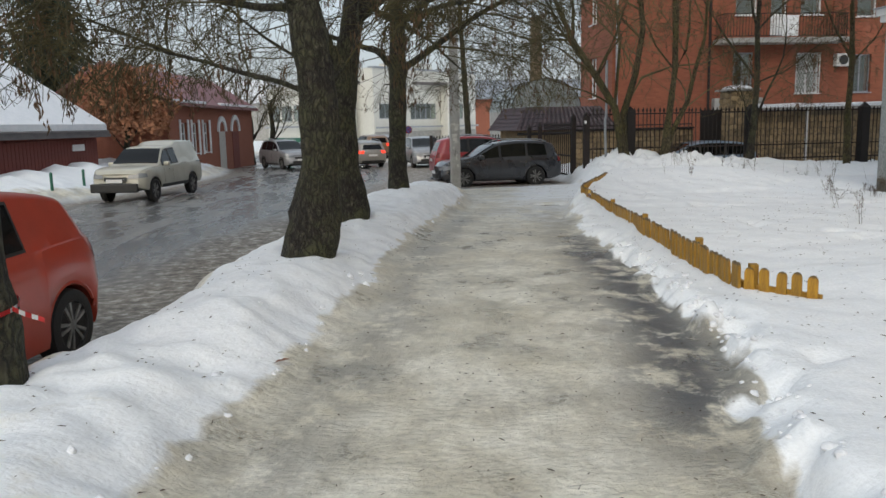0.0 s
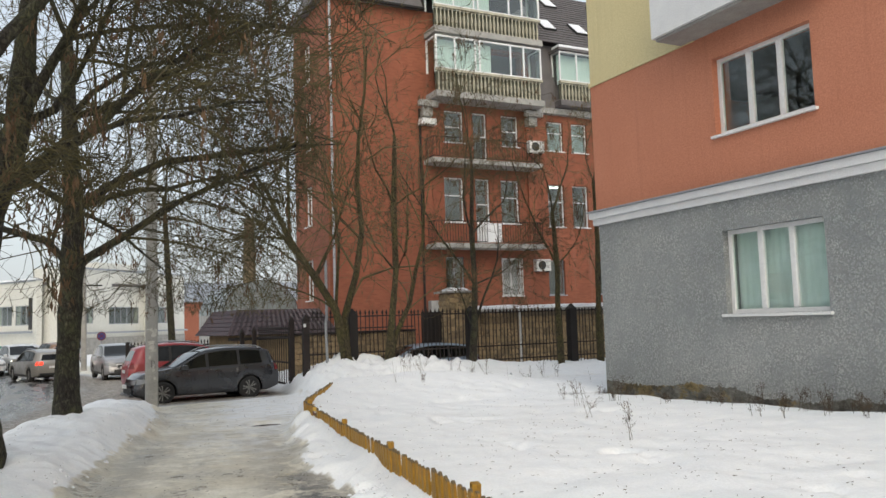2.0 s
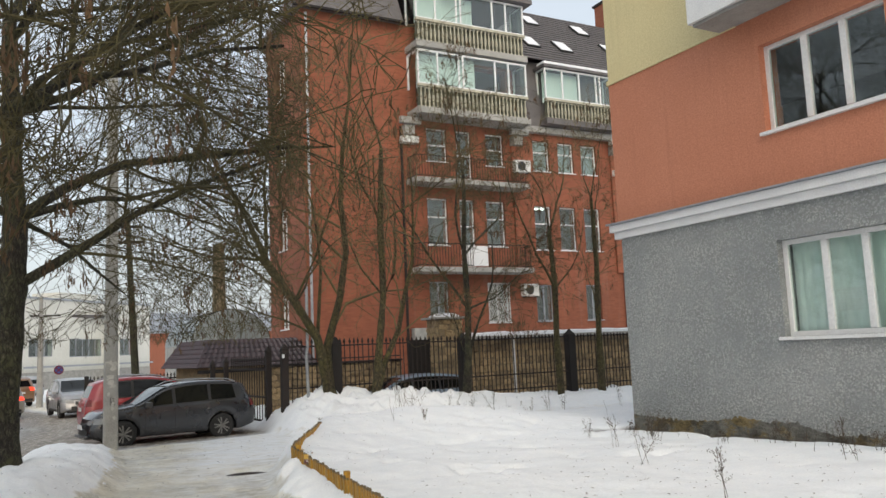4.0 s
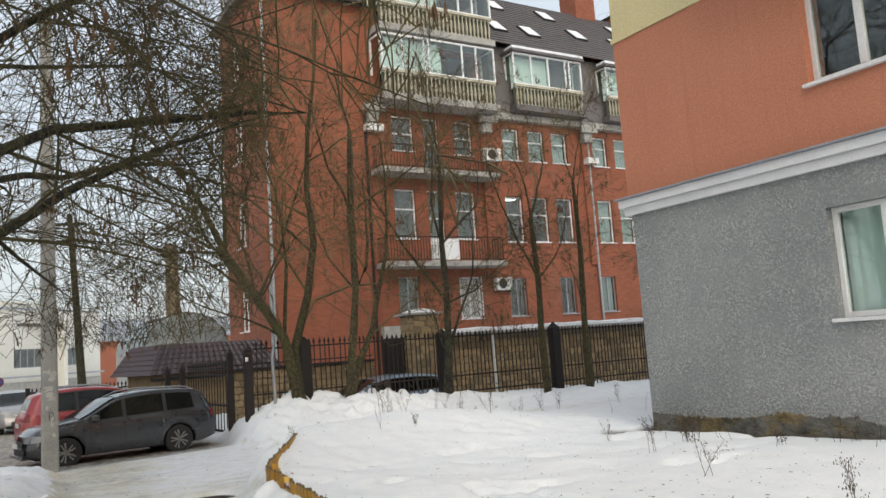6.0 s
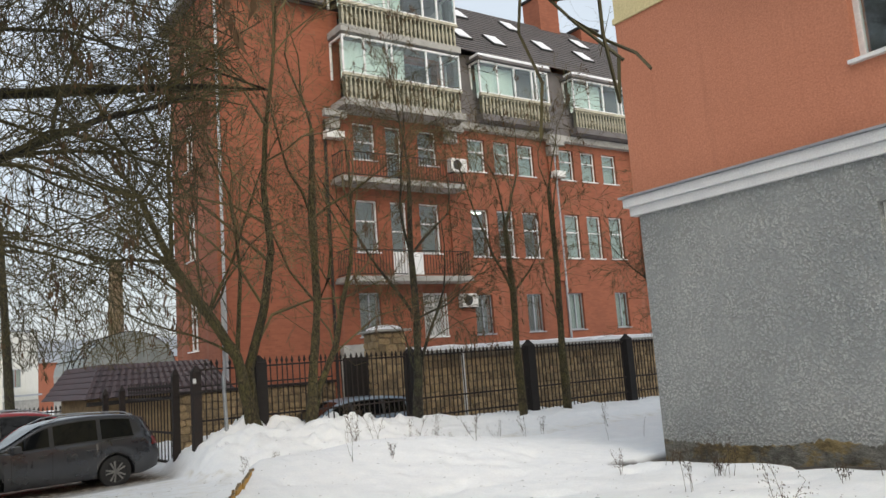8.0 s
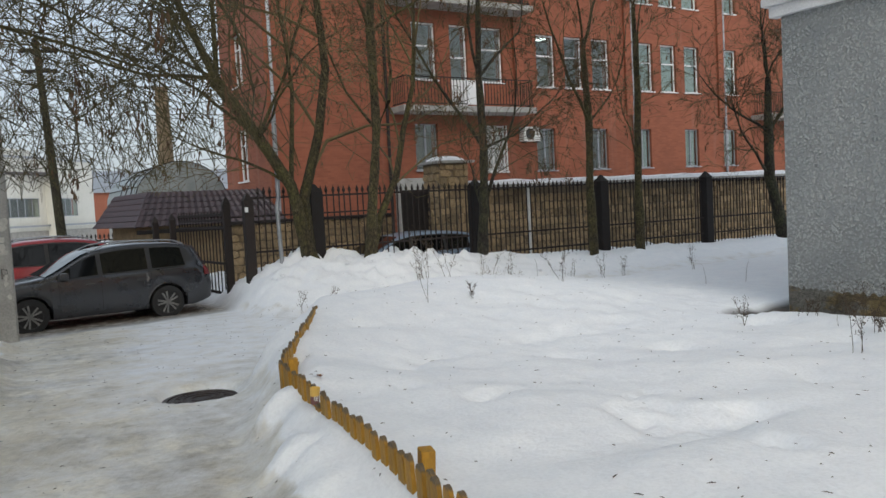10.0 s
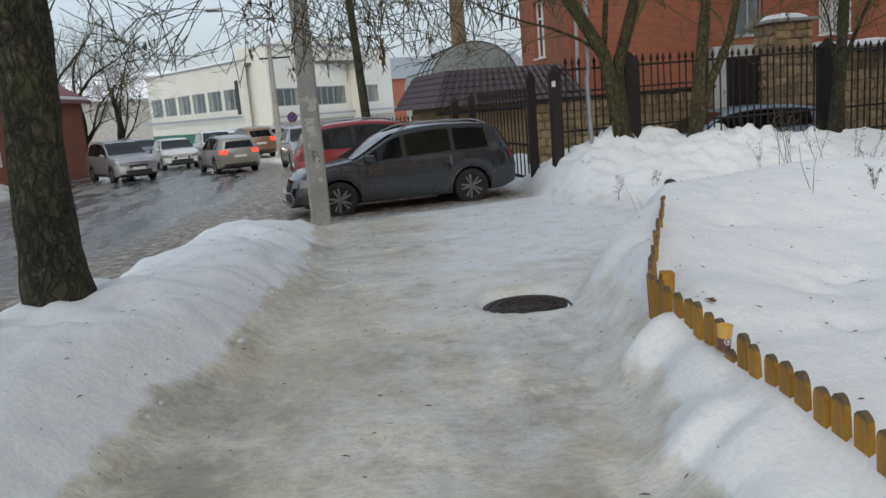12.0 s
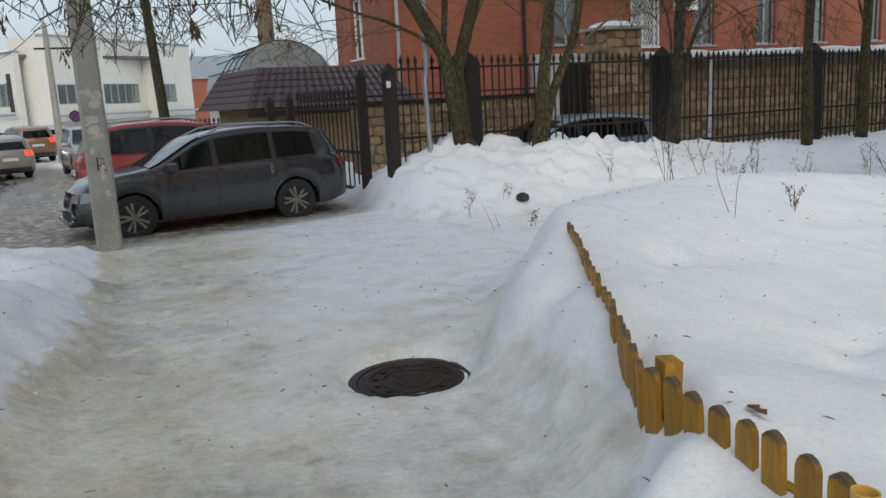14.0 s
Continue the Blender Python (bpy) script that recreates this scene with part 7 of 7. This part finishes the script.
SPEAR = spear_mesh(2.25, "spear_bar")
SCROLL = bpy.data.meshes.new("scroll")
_s = ([], [])
tube(_s, [Vector((0.035 * math.cos(a) * (1 - a / 9), 0, 0.035 * math.sin(a) * (1 - a / 9))) for a in [k * 0.7 for k in range(9)]], [0.006] * 9, 4)
SCROLL.from_pydata(_s[0], [], _s[1])
SCROLL.materials.append(RUST_IRON)


def iron_fence():
    t = thing("iron_fence", pose(0, 0, 0), "dark wrought-iron fence with spear-tipped bars", "fence")
    rng = random.Random(3)
    x = 7.62
    k = 0
    while x < 27.0:
        top = 1.93 - 0.012 * (x - 7.6)
        b = shared("bar", SPEAR, t, pose(x, YF, top - 2.25, rng.gauss(0, 0.4), rng.gauss(0, 0.4), 0))
        if k % 2 == 0 and x < 26.8:
            for dz, s in ((1.36, 1), (0.62, -1)):
                shared("scroll", SCROLL, t, Matrix.Translation((x + 0.08, YF, top - 2.25 + dz + 0.06)) @ Matrix.Diagonal((s, 1, 1, 1)))
        x += 0.14
        k += 1
    for dz in (0.20, -0.90, -1.35):
        bm = box(7.5, YF - 0.018, 1.5 + dz - 0.02, 27.0, YF + 0.018, 1.5 + dz + 0.02)
        r = part("rail", bm, RUST_IRON, t)
    for x in (8.87, 12.95, 16.95, 21.0, 25.1):
        z = gz(x, YF) - 0.4
        p = part("post", box(-0.14, -0.14, 0, 0.14, 0.14, 1.78 - z, 0.02), IRON, t, "square dark iron fence post")
        p.location = (x, YF, z)
        cap = lathe([(0.19, 0), (0.10, 0.08), (0.03, 0.16)], 4)
        c = part("cap", cap, IRON, p)
        c.location = (0, 0, 1.78 - z)
        c.rotation_euler = (0, 0, radians(45))
    return t


iron_fence()


def gate():
    t = thing("iron_gate", pose(0, 0, 0), "brown iron sliding gate with heavy posts beside the booth", "gate")
    rng = random.Random(13)
    # heavy posts at the corner
    for x, y, w, h, lab in ((7.40, 25.35, 0.095, 1.66, "heavy brown steel post"), (7.18, 26.1, 0.075, 1.62, ""), (7.0, 30.2, 0.07, 1.35, ""), (6.65, 30.5, 0.07, 1.3, "")):
        z = gz(x, y) - 0.3
        p = part("post", box(x - w, y - w, z, x + w, y + w, h, 0.015), RUST_IRON, t, lab)
        cap = lathe([(w * 1.55, 0), (w * 0.6, 0.10), (0.02, 0.14)], 4)
        c = part("cap", cap, RUST_IRON, p)
        c.location = (x, y, h)
        c.rotation_euler = (0, 0, radians(45))
    a, b = Vector((7.25, 26.2, 0)), Vector((7.1, 29.9, 0))
    d = (b - a).normalized()
    bars = spear_mesh(1.95, "gate_bar")
    n = 17
    for k in range(n):
        p = a.lerp(b, k / (n - 1))
        shared("bar", bars, t, pose(p.x, p.y, -0.45, 0, 0, 0))
    yaw = math.degrees(math.atan2(d.y, d.x))
    for z in (-0.30, 0.35, 1.12, 1.28):
        r = part("rail", box(0, -0.02, -0.025, (b - a).length, 0.02, 0.025), RUST_IRON, t)
        r.matrix_local = pose(a.x, a.y, z, 0, 0, yaw)
    # canopy frame between the gate and the booth
    for z in (1.40,):
        r = part("rail", box(0, -0.03, -0.03, (b - a).length, 0.03, 0.03), RUST_IRON, t)
        r.matrix_local = pose(a.x, a.y, z, 0, 0, yaw)
    part("mailbox_plate", box(7.29, 25.19, 1.42, 7.36, 25.198, 1.52), PLATE, t)
    return t


gate()
pl = pipe("downpipe", [(8.02, 25.25, 3.4), (8.02, 25.25, 1.7), (8.0, 25.3, 1.5), (8.02, 25.25, 0.2)], 0.045, GALV, None)
tagged(pl, "grey galvanised pipe standing beside the fence", "pipe")
far_fence = thing("iron_fence", pose(3.6, 38.5, 0, 0, 0, 0), "far dark iron fence with spear bars", "fence")
for k in range(26):
    shared("bar", SPEAR, far_fence, pose(k * 0.14, k * 0.02, -1.25))
for z in (0.75, -0.1):
    part("rail", box(0, -0.02, z, 3.6, 0.02, z + 0.05), RUST_IRON, far_fence)
for x in (0.0, 1.9, 3.6):
    part("post", box(x - 0.08, -0.08, -1.0, x + 0.08, 0.08, 1.0, 0.02), IRON, far_fence)


# ---- rubble stone walls behind the fence ----
def stone_meshes(n=10):
    out = []
    for k in range(n):
        rng = random.Random(100 + k)
        m = 7 + k % 2
        ang = [math.tau * i / m + rng.gauss(0, 0.12) for i in range(m)]

        def sq(a):
            c, s = math.cos(a), math.sin(a)
            q = 1 / max(abs(c), abs(s)) ** 0.75
            return c * q * 0.5, s * q * 0.5

        bm = bmesh.new()
        jit = [rng.uniform(0.86, 1.0) for _ in ang]
        outer = [bm.verts.new((sq(a)[0] * j, 0.0, sq(a)[1] * j)) for a, j in zip(ang, jit)]
        inner = [bm.verts.new((sq(a)[0] * j * 0.86, -0.9 - rng.random() * 0.25, sq(a)[1] * j * 0.86)) for a, j in zip(ang, jit)]
        for i in range(m):
            bm.faces.new((outer[i], outer[(i + 1) % m], inner[(i + 1) % m], inner[i]))
        c = bm.verts.new((rng.gauss(0, 0.05), -1.25, rng.gauss(0, 0.05)))
        for i in range(m):
            bm.faces.new((inner[i], inner[(i + 1) % m], c))
        bmesh.ops.recalc_face_normals(bm, faces=bm.faces[:])
        me = bpy.data.meshes.new("stone")
        bm.to_mesh(me)
        bm.free()
        me.materials.append(STONE)
        out.append(me)
    return out


STONES = stone_meshes()


def stone_face(parent, m, x0, x1, z0, z1, seed, limit=300):
    """Uneven courses of rubble on the plane y=0 of the frame m, each stone proud of the mortar."""
    rng = random.Random(seed)
    z = z0
    made = 0
    while z < z1 - 0.05:
        h = min(rng.uniform(0.15, 0.27), z1 - z)
        x = x0
        while x < x1 - 0.05:
            w = min(rng.uniform(0.16, 0.42), x1 - x)
            if made < limit:
                shared("stone", STONES[rng.randrange(len(STONES))], parent, m @ Matrix.Translation((x + w / 2, 0, z + h / 2)) @ pose(0, 0, 0, 0, rng.gauss(0, 3), 0) @ Matrix.Diagonal(((w + 0.015) * rng.choice((1, -1)), rng.uniform(0.025, 0.05), h + 0.012, 1)))
                made += 1
            x += w
        z += h


YW = 28.0


def stone_walls():
    w = tagged(part("wall_stone", box(14.2, YW, -0.9, 23.596, YW + 0.4, 1.74), MORTAR, None), "yellow rubble stone wall with snow-covered slab roof", "wall", kind="structure")
    stone_face(w, Matrix.Translation((0, YW - 0.002, 0)), 14.2, 23.5, -0.35, 1.72, 1)
    w2 = tagged(part("wall_stone", box(23.6, YW, -0.9, 32.0, YW + 0.4, 1.74), MORTAR, None), "yellow rubble stone wall going on behind the fence", "wall", kind="structure")
    stone_face(w2, Matrix.Translation((0, YW - 0.002, 0)), 23.6, 31.8, -0.35, 1.72, 9)
    part("slab", box(14.3, YW - 0.45, 1.76, 32.0, YW + 1.8, 1.84, 0.01), CONCRETE, w, "thin roof slab along the wall")
    rng = random.Random(6)
    x = 14.35
    while x < 29.5:
        ln = rng.uniform(2.2, 4.0)
        bm = bmesh.new()
        n = int(ln / 0.12)
        rings = []
        for k in range(n + 1):
            xx = x + ln * k / n
            hh = 0.13 + 0.05 * noise.noise(Vector((xx * 1.3, 0, 3))) - 0.09 * (k in (0, n))
            fr = YW - 0.44 + 0.05 * noise.noise(Vector((xx * 2, 5, 0)))
            rings.append([bm.verts.new(p) for p in ((xx, fr, 1.842), (xx, fr + 0.02, 1.842 + hh * 0.75), (xx, fr + 0.12, 1.842 + hh), (xx, YW + 1.7, 1.842 + hh), (xx, YW + 1.75, 1.842))])
        for a, b in zip(rings, rings[1:]):
            for k in range(4):
                bm.faces.new((a[k], b[k], b[k + 1], a[k + 1]))
        bm.faces.new(rings[0])
        bm.faces.new(rings[-1][::-1])
        part("snow_cap", bm, SNOW, w, "snow lying on the slab", smooth=50)
        x += ln + 0.15
    pillar = tagged(part("wall_pillar", box(13.25, YW - 0.5, -0.9, 14.15, YW + 0.3, 2.45), MORTAR, None), "square rubble stone pillar with snowy cap", "pillar", kind="structure")
    stone_face(pillar, Matrix.Translation((0, YW - 0.502, 0)), 13.25, 14.15, -0.3, 2.42, 2)
    stone_face(pillar, Matrix.Translation((13.248, YW + 0.3, 0)) @ pose(0, 0, 0, 0, 0, -90), 0, 0.8, -0.3, 2.42, 3)
    part("coping", box(13.1, YW - 0.65, 2.452, 14.3, YW + 0.45, 2.52, 0.015), CONCRETE, pillar)
    bm = lathe([(0.62, 0), (0.60, 0.05), (0.42, 0.11), (0.15, 0.14)], 12)
    s = part("snow_cap", bm, SNOW, pillar, smooth=60)
    s.location, s.scale = (13.7, YW - 0.1, 2.522), (0.85, 0.8, 1)
    low = tagged(part("wall_low", box(7.9, YW + 0.6, -0.9, 12.4, YW + 0.9, 1.15), MORTAR, None), "low rubble stone wall behind the fence", "wall", kind="structure")
    stone_face(low, Matrix.Translation((0, YW + 0.598, 0)), 7.9, 12.4, -0.4, 1.13, 4)
    part("coping", box(7.9, YW + 0.5, 1.152, 12.4, YW + 1.0, 1.22, 0.01), RUST_IRON, low)
    part("coping", box(7.9, YW + 0.72, 1.30, 12.4, YW + 0.78, 1.34, 0.005), RUST_IRON, low)
    g = thing("metal_gate_leaf", pose(12.85, YW + 0.1, -0.6), "dark maroon sheet-metal gate leaf beside the pillar", "gate")
    part("leaf", box(-0.42, -0.02, 0.0, 0.38, 0.02, 2.4, 0.005), IRON, g)
    for x in (-0.25, 0.0, 0.2):
        part("rib", box(x - 0.015, -0.035, 0.0, x + 0.015, -0.021, 2.38), IRON, g)
    p = pipe("downpipe", [(16.25, YW - 0.35, 1.78), (16.25, YW - 0.35, -0.3)], 0.05, WHITE_PAINT, None)
    tagged(p, "white rainwater pipe in front of the stone wall", "pipe")


stone_walls()


# ---- dry weeds, litter and small things in the snow ----
def weed(x, y, h, seed, bushy):
    rng = random.Random(seed)
    z = gz(x, y)
    s = ([], [])
    for k in range(1 if not bushy else 3):
        d = Vector((rng.gauss(0, 0.18), rng.gauss(0, 0.18), 1)).normalized()
        p = Vector((rng.gauss(0, 0.04), rng.gauss(0, 0.04), -0.03))
        pts = [p]
        for i in range(5):
            d = (d + Vector((rng.gauss(0, 0.10), rng.gauss(0, 0.10), 0))).normalized()
            pts.append(pts[-1] + d * h * rng.uniform(0.16, 0.22))
        tube(s, pts, [0.0035, 0.003, 0.0028, 0.0025, 0.002, 0.0015], 3)
        if bushy:
            for j in range(9):
                q = pts[rng.randint(2, 5)]
                e = (d + Vector((rng.gauss(0, 0.7), rng.gauss(0, 0.7), rng.gauss(0.1, 0.4)))).normalized()
                r = q + e * h * rng.uniform(0.10, 0.24)
                tube(s, [q, q.lerp(r, 0.5) + Vector((0, 0, 0.01)), r], [0.002, 0.0017, 0.0014], 3)
                for c in range(3):
                    o = r + Vector((rng.gauss(0, 0.012), rng.gauss(0, 0.012), rng.gauss(0, 0.012)))
                    tube(s, [o, o + Vector((0, 0, 0.012))], [0.004, 0.002], 4)
    ob = raw("dry_weed", [v for v in s[0]], s[1], DRY_STALK, None)
    ob.location = (x, y, z)
    return tagged(ob, "dry brown weed stalk poking out of the snow" if not bushy else "dry branching weed with seed heads in the snow", "weed", "dry weeds in the yard")


_r = random.Random(77)
for k in range(46):
    weed(10.1 - abs(_r.gauss(0, 0.45)), _r.uniform(8.5, 15.2), _r.uniform(0.14, 0.36), 200 + k, k % 2 == 0)
for k in range(22):
    weed(_r.uniform(7.0, 14.5), _r.uniform(17.5, 23.2), _r.uniform(0.2, 0.5), 270 + k, k % 3 != 0)
for k, (x, y, h) in enumerate(((6.9, 17.5, 0.42), (7.05, 17.6, 0.5), (7.9, 19.3, 0.75), (8.4, 19.4, 0.55), (8.2, 19.7, 0.6), (6.4, 9.5, 0.4), (7.3, 11.5, 0.45), (8.3, 13.2, 0.4), (9.6, 20.2, 0.6), (10.4, 20.6, 0.6))):
    weed(x, y, h, 300 + k, k > 1)


def litter():
    """Needles, twigs and leaf bits strewn over ice and snow."""
    rng = random.Random(31)
    V, F = [], []
    for k in range(2600):
        y = rng.uniform(1.5, 24) if k % 3 else rng.uniform(2, 12)
        x = 0.2 * y + rng.uniform(-3.2, 6.5)
        z = gz(x, y) + 0.006
        a, L, w = rng.uniform(0, math.pi), rng.choice((0.006, 0.009, 0.013, 0.013, 0.022)), rng.uniform(0.0016, 0.0042)
        d, s = Vector((math.cos(a), math.sin(a), 0)) * L, Vector((-math.sin(a), math.cos(a), 0)) * w
        p = Vector((x, y, z))
        i = len(V)
        V += [p - d - s, p + d - s * 0.6, p + d + s * 0.6, p - d + s, p + Vector((0, 0, w * 1.5))]
        F += [(i, i + 1, i + 4), (i + 1, i + 2, i + 4), (i + 2, i + 3, i + 4), (i + 3, i, i + 4)]
    ob = raw("litter", V, F, DRY_STALK, None)
    tagged(ob, "scattered dark twigs and seed bits on snow", "litter", kind="stuff")


litter()


def snow_clods():
    """Broken lumps of snow along the cleared edges and on the ploughed bank by the fence."""
    rng = random.Random(55)
    src = bmesh.new()
    bmesh.ops.create_icosphere(src, subdivisions=2, radius=1.0)
    unit = [v.co.copy() for v in src.verts]
    tris = [tuple(v.index for v in f.verts) for f in src.faces]
    src.free()
    V, F = [], []
    for k in range(380):
        pick = rng.random()
        if pick < 0.5:
            y = rng.uniform(1.8, 10)
            x = 0.2 * y + float(np.interp(y, [3, 5, 8, 11.5], [1.0, 1.2, 1.2, 0.9])) + 0.16 + abs(rng.gauss(0, 0.16))
        elif pick < 0.7:
            y = rng.uniform(2.0, 22)
            x = 0.2 * y + float(np.interp(y, [3, 7, 10, 14, 17, 20, 23], [-1.35, -1.25, -1.45, -1.25, -1.05, -1.2, -1.5])) - 0.12 - abs(rng.gauss(0, 0.3))
        else:
            x, y = rng.uniform(7.3, 16), rng.gauss(24.2, 0.7)
        r = min(0.06, 0.008 + abs(rng.gauss(0, 0.014)))
        c = Vector((x, y, gz(x, y) - r * 0.1))
        q = Vector((rng.random() * 50, rng.random() * 50, 0))
        sx, sy, sz = rng.uniform(0.7, 1.4), rng.uniform(0.7, 1.3), rng.uniform(0.6, 1.0)
        i = len(V)
        V += [c + Vector((p.x * sx, p.y * sy, p.z * sz)) * r * (1 + 0.45 * noise.noise(p * 1.7 + q)) for p in unit]
        F += [(a + i, b + i, d + i) for a, b, d in tris]
    ob = raw("snow_clods", V, F, SNOW, None, smooth=50)
    tagged(ob, "broken lumps of snow strewn along the cleared edges", "snow", kind="stuff")


snow_clods()


def oak_leaf(x, y, m):
    bm = bmesh.new()
    pts = [(-0.05, 0), (-0.02, 0.022), (0.0, 0.012), (0.02, 0.026), (0.05, 0.0), (0.02, -0.024), (0.0, -0.011), (-0.02, -0.022)]
    vs = [bm.verts.new((a, b, 0.012 + 0.3 * abs(b))) for a, b in pts]
    bm.faces.new(vs)
    bmesh.ops.solidify(bm, geom=bm.faces[:], thickness=0.002)
    ob = link("fallen_leaf", bm, LEAF_RUST)
    ob.matrix_world = pose(x, y, gz(x, y) + 0.004, 0, 0, m)
    return tagged(ob, "curled brown fallen leaf on the ice", "leaf")


oak_leaf(-0.5, 4.83, 30)
oak_leaf(4.55, 15.0, 80)


def barrier_tape():
    """Red and white tape tied round the near trunk."""
    t = thing("barrier_tape", pose(-1.98, 4.25, 0), "red and white striped barrier tape tied to a trunk", "tape")
    red, white = plain("tape_red", (0.55, 0.03, 0.03), 0.4), plain("tape_white", (0.75, 0.75, 0.75), 0.4)
    pts = [Vector((0.205 * math.cos(a), 0.205 * math.sin(a), 0.62 + 0.03 * math.sin(a))) for a in [k * math.tau / 20 for k in range(21)]]
    tail = [Vector((0.20, -0.05, 0.62)) + Vector((0.035 * k, -0.012 * k, -0.012 * k - 0.004 * math.sin(k))) for k in range(6)]
    for line in (pts, tail):
        for i, (a, b) in enumerate(zip(line, line[1:])):
            bm = bmesh.new()
            u = Vector((0, 0.003, 0.012))
            vs = [bm.verts.new(v) for v in (a - u, b - u, b + u, a + u)]
            bm.faces.new(vs)
            bmesh.ops.solidify(bm, geom=bm.faces[:], thickness=0.001)
            part("tape_stripe", bm, (red, white)[i % 2], t)


barrier_tape()
for x, y in ((-8.95, 24.6), (-8.75, 26.8)):
    p = link("marker_post", lathe([(0.045, -0.2), (0.045, 0.5), (0.02, 0.53)], 10), GREEN_PAINT)
    p.location = (x, y, gz(x, y))
    tagged(p, "short green painted marker post in the snow", "post", "marker posts")
stone = link("stone_lump", lathe([(0.06, 0), (0.10, 0.03), (0.09, 0.09), (0.04, 0.12)], 8), BLACK_PLASTIC)
stone.location = (8.35, 22.9, gz(8.35, 22.9) - 0.01)
tagged(stone, "dark lump lying on the snow bank", "stone")
sign = thing("road_sign", pose(3.0, 46.0, gz(3.0, 46.0), 0, 0, 0), "round blue and red no-stopping sign on a post", "sign")
part("post", lathe([(0.04, -0.2), (0.04, 2.1)], 8), GALV, sign)
for r, mat, y in ((0.21, TAIL_RED, -0.05), (0.165, plain("sign_blue", (0.03, 0.06, 0.22), 0.5), -0.058)):
    bm = lathe([(r, 0), (r, 0.006)], 24)
    bmesh.ops.transform(bm, matrix=pose(0, y, 1.85, 90), verts=bm.verts[:])
    part("disc", bm, mat, sign)
for a in (45, -45):
    bm = box(-0.165, -0.066, -0.018, 0.165, -0.065, 0.018)
    bmesh.ops.transform(bm, matrix=pose(0, 0, 1.85, 0, a, 0), verts=bm.verts[:])
    part("bar", bm, TAIL_RED, sign)
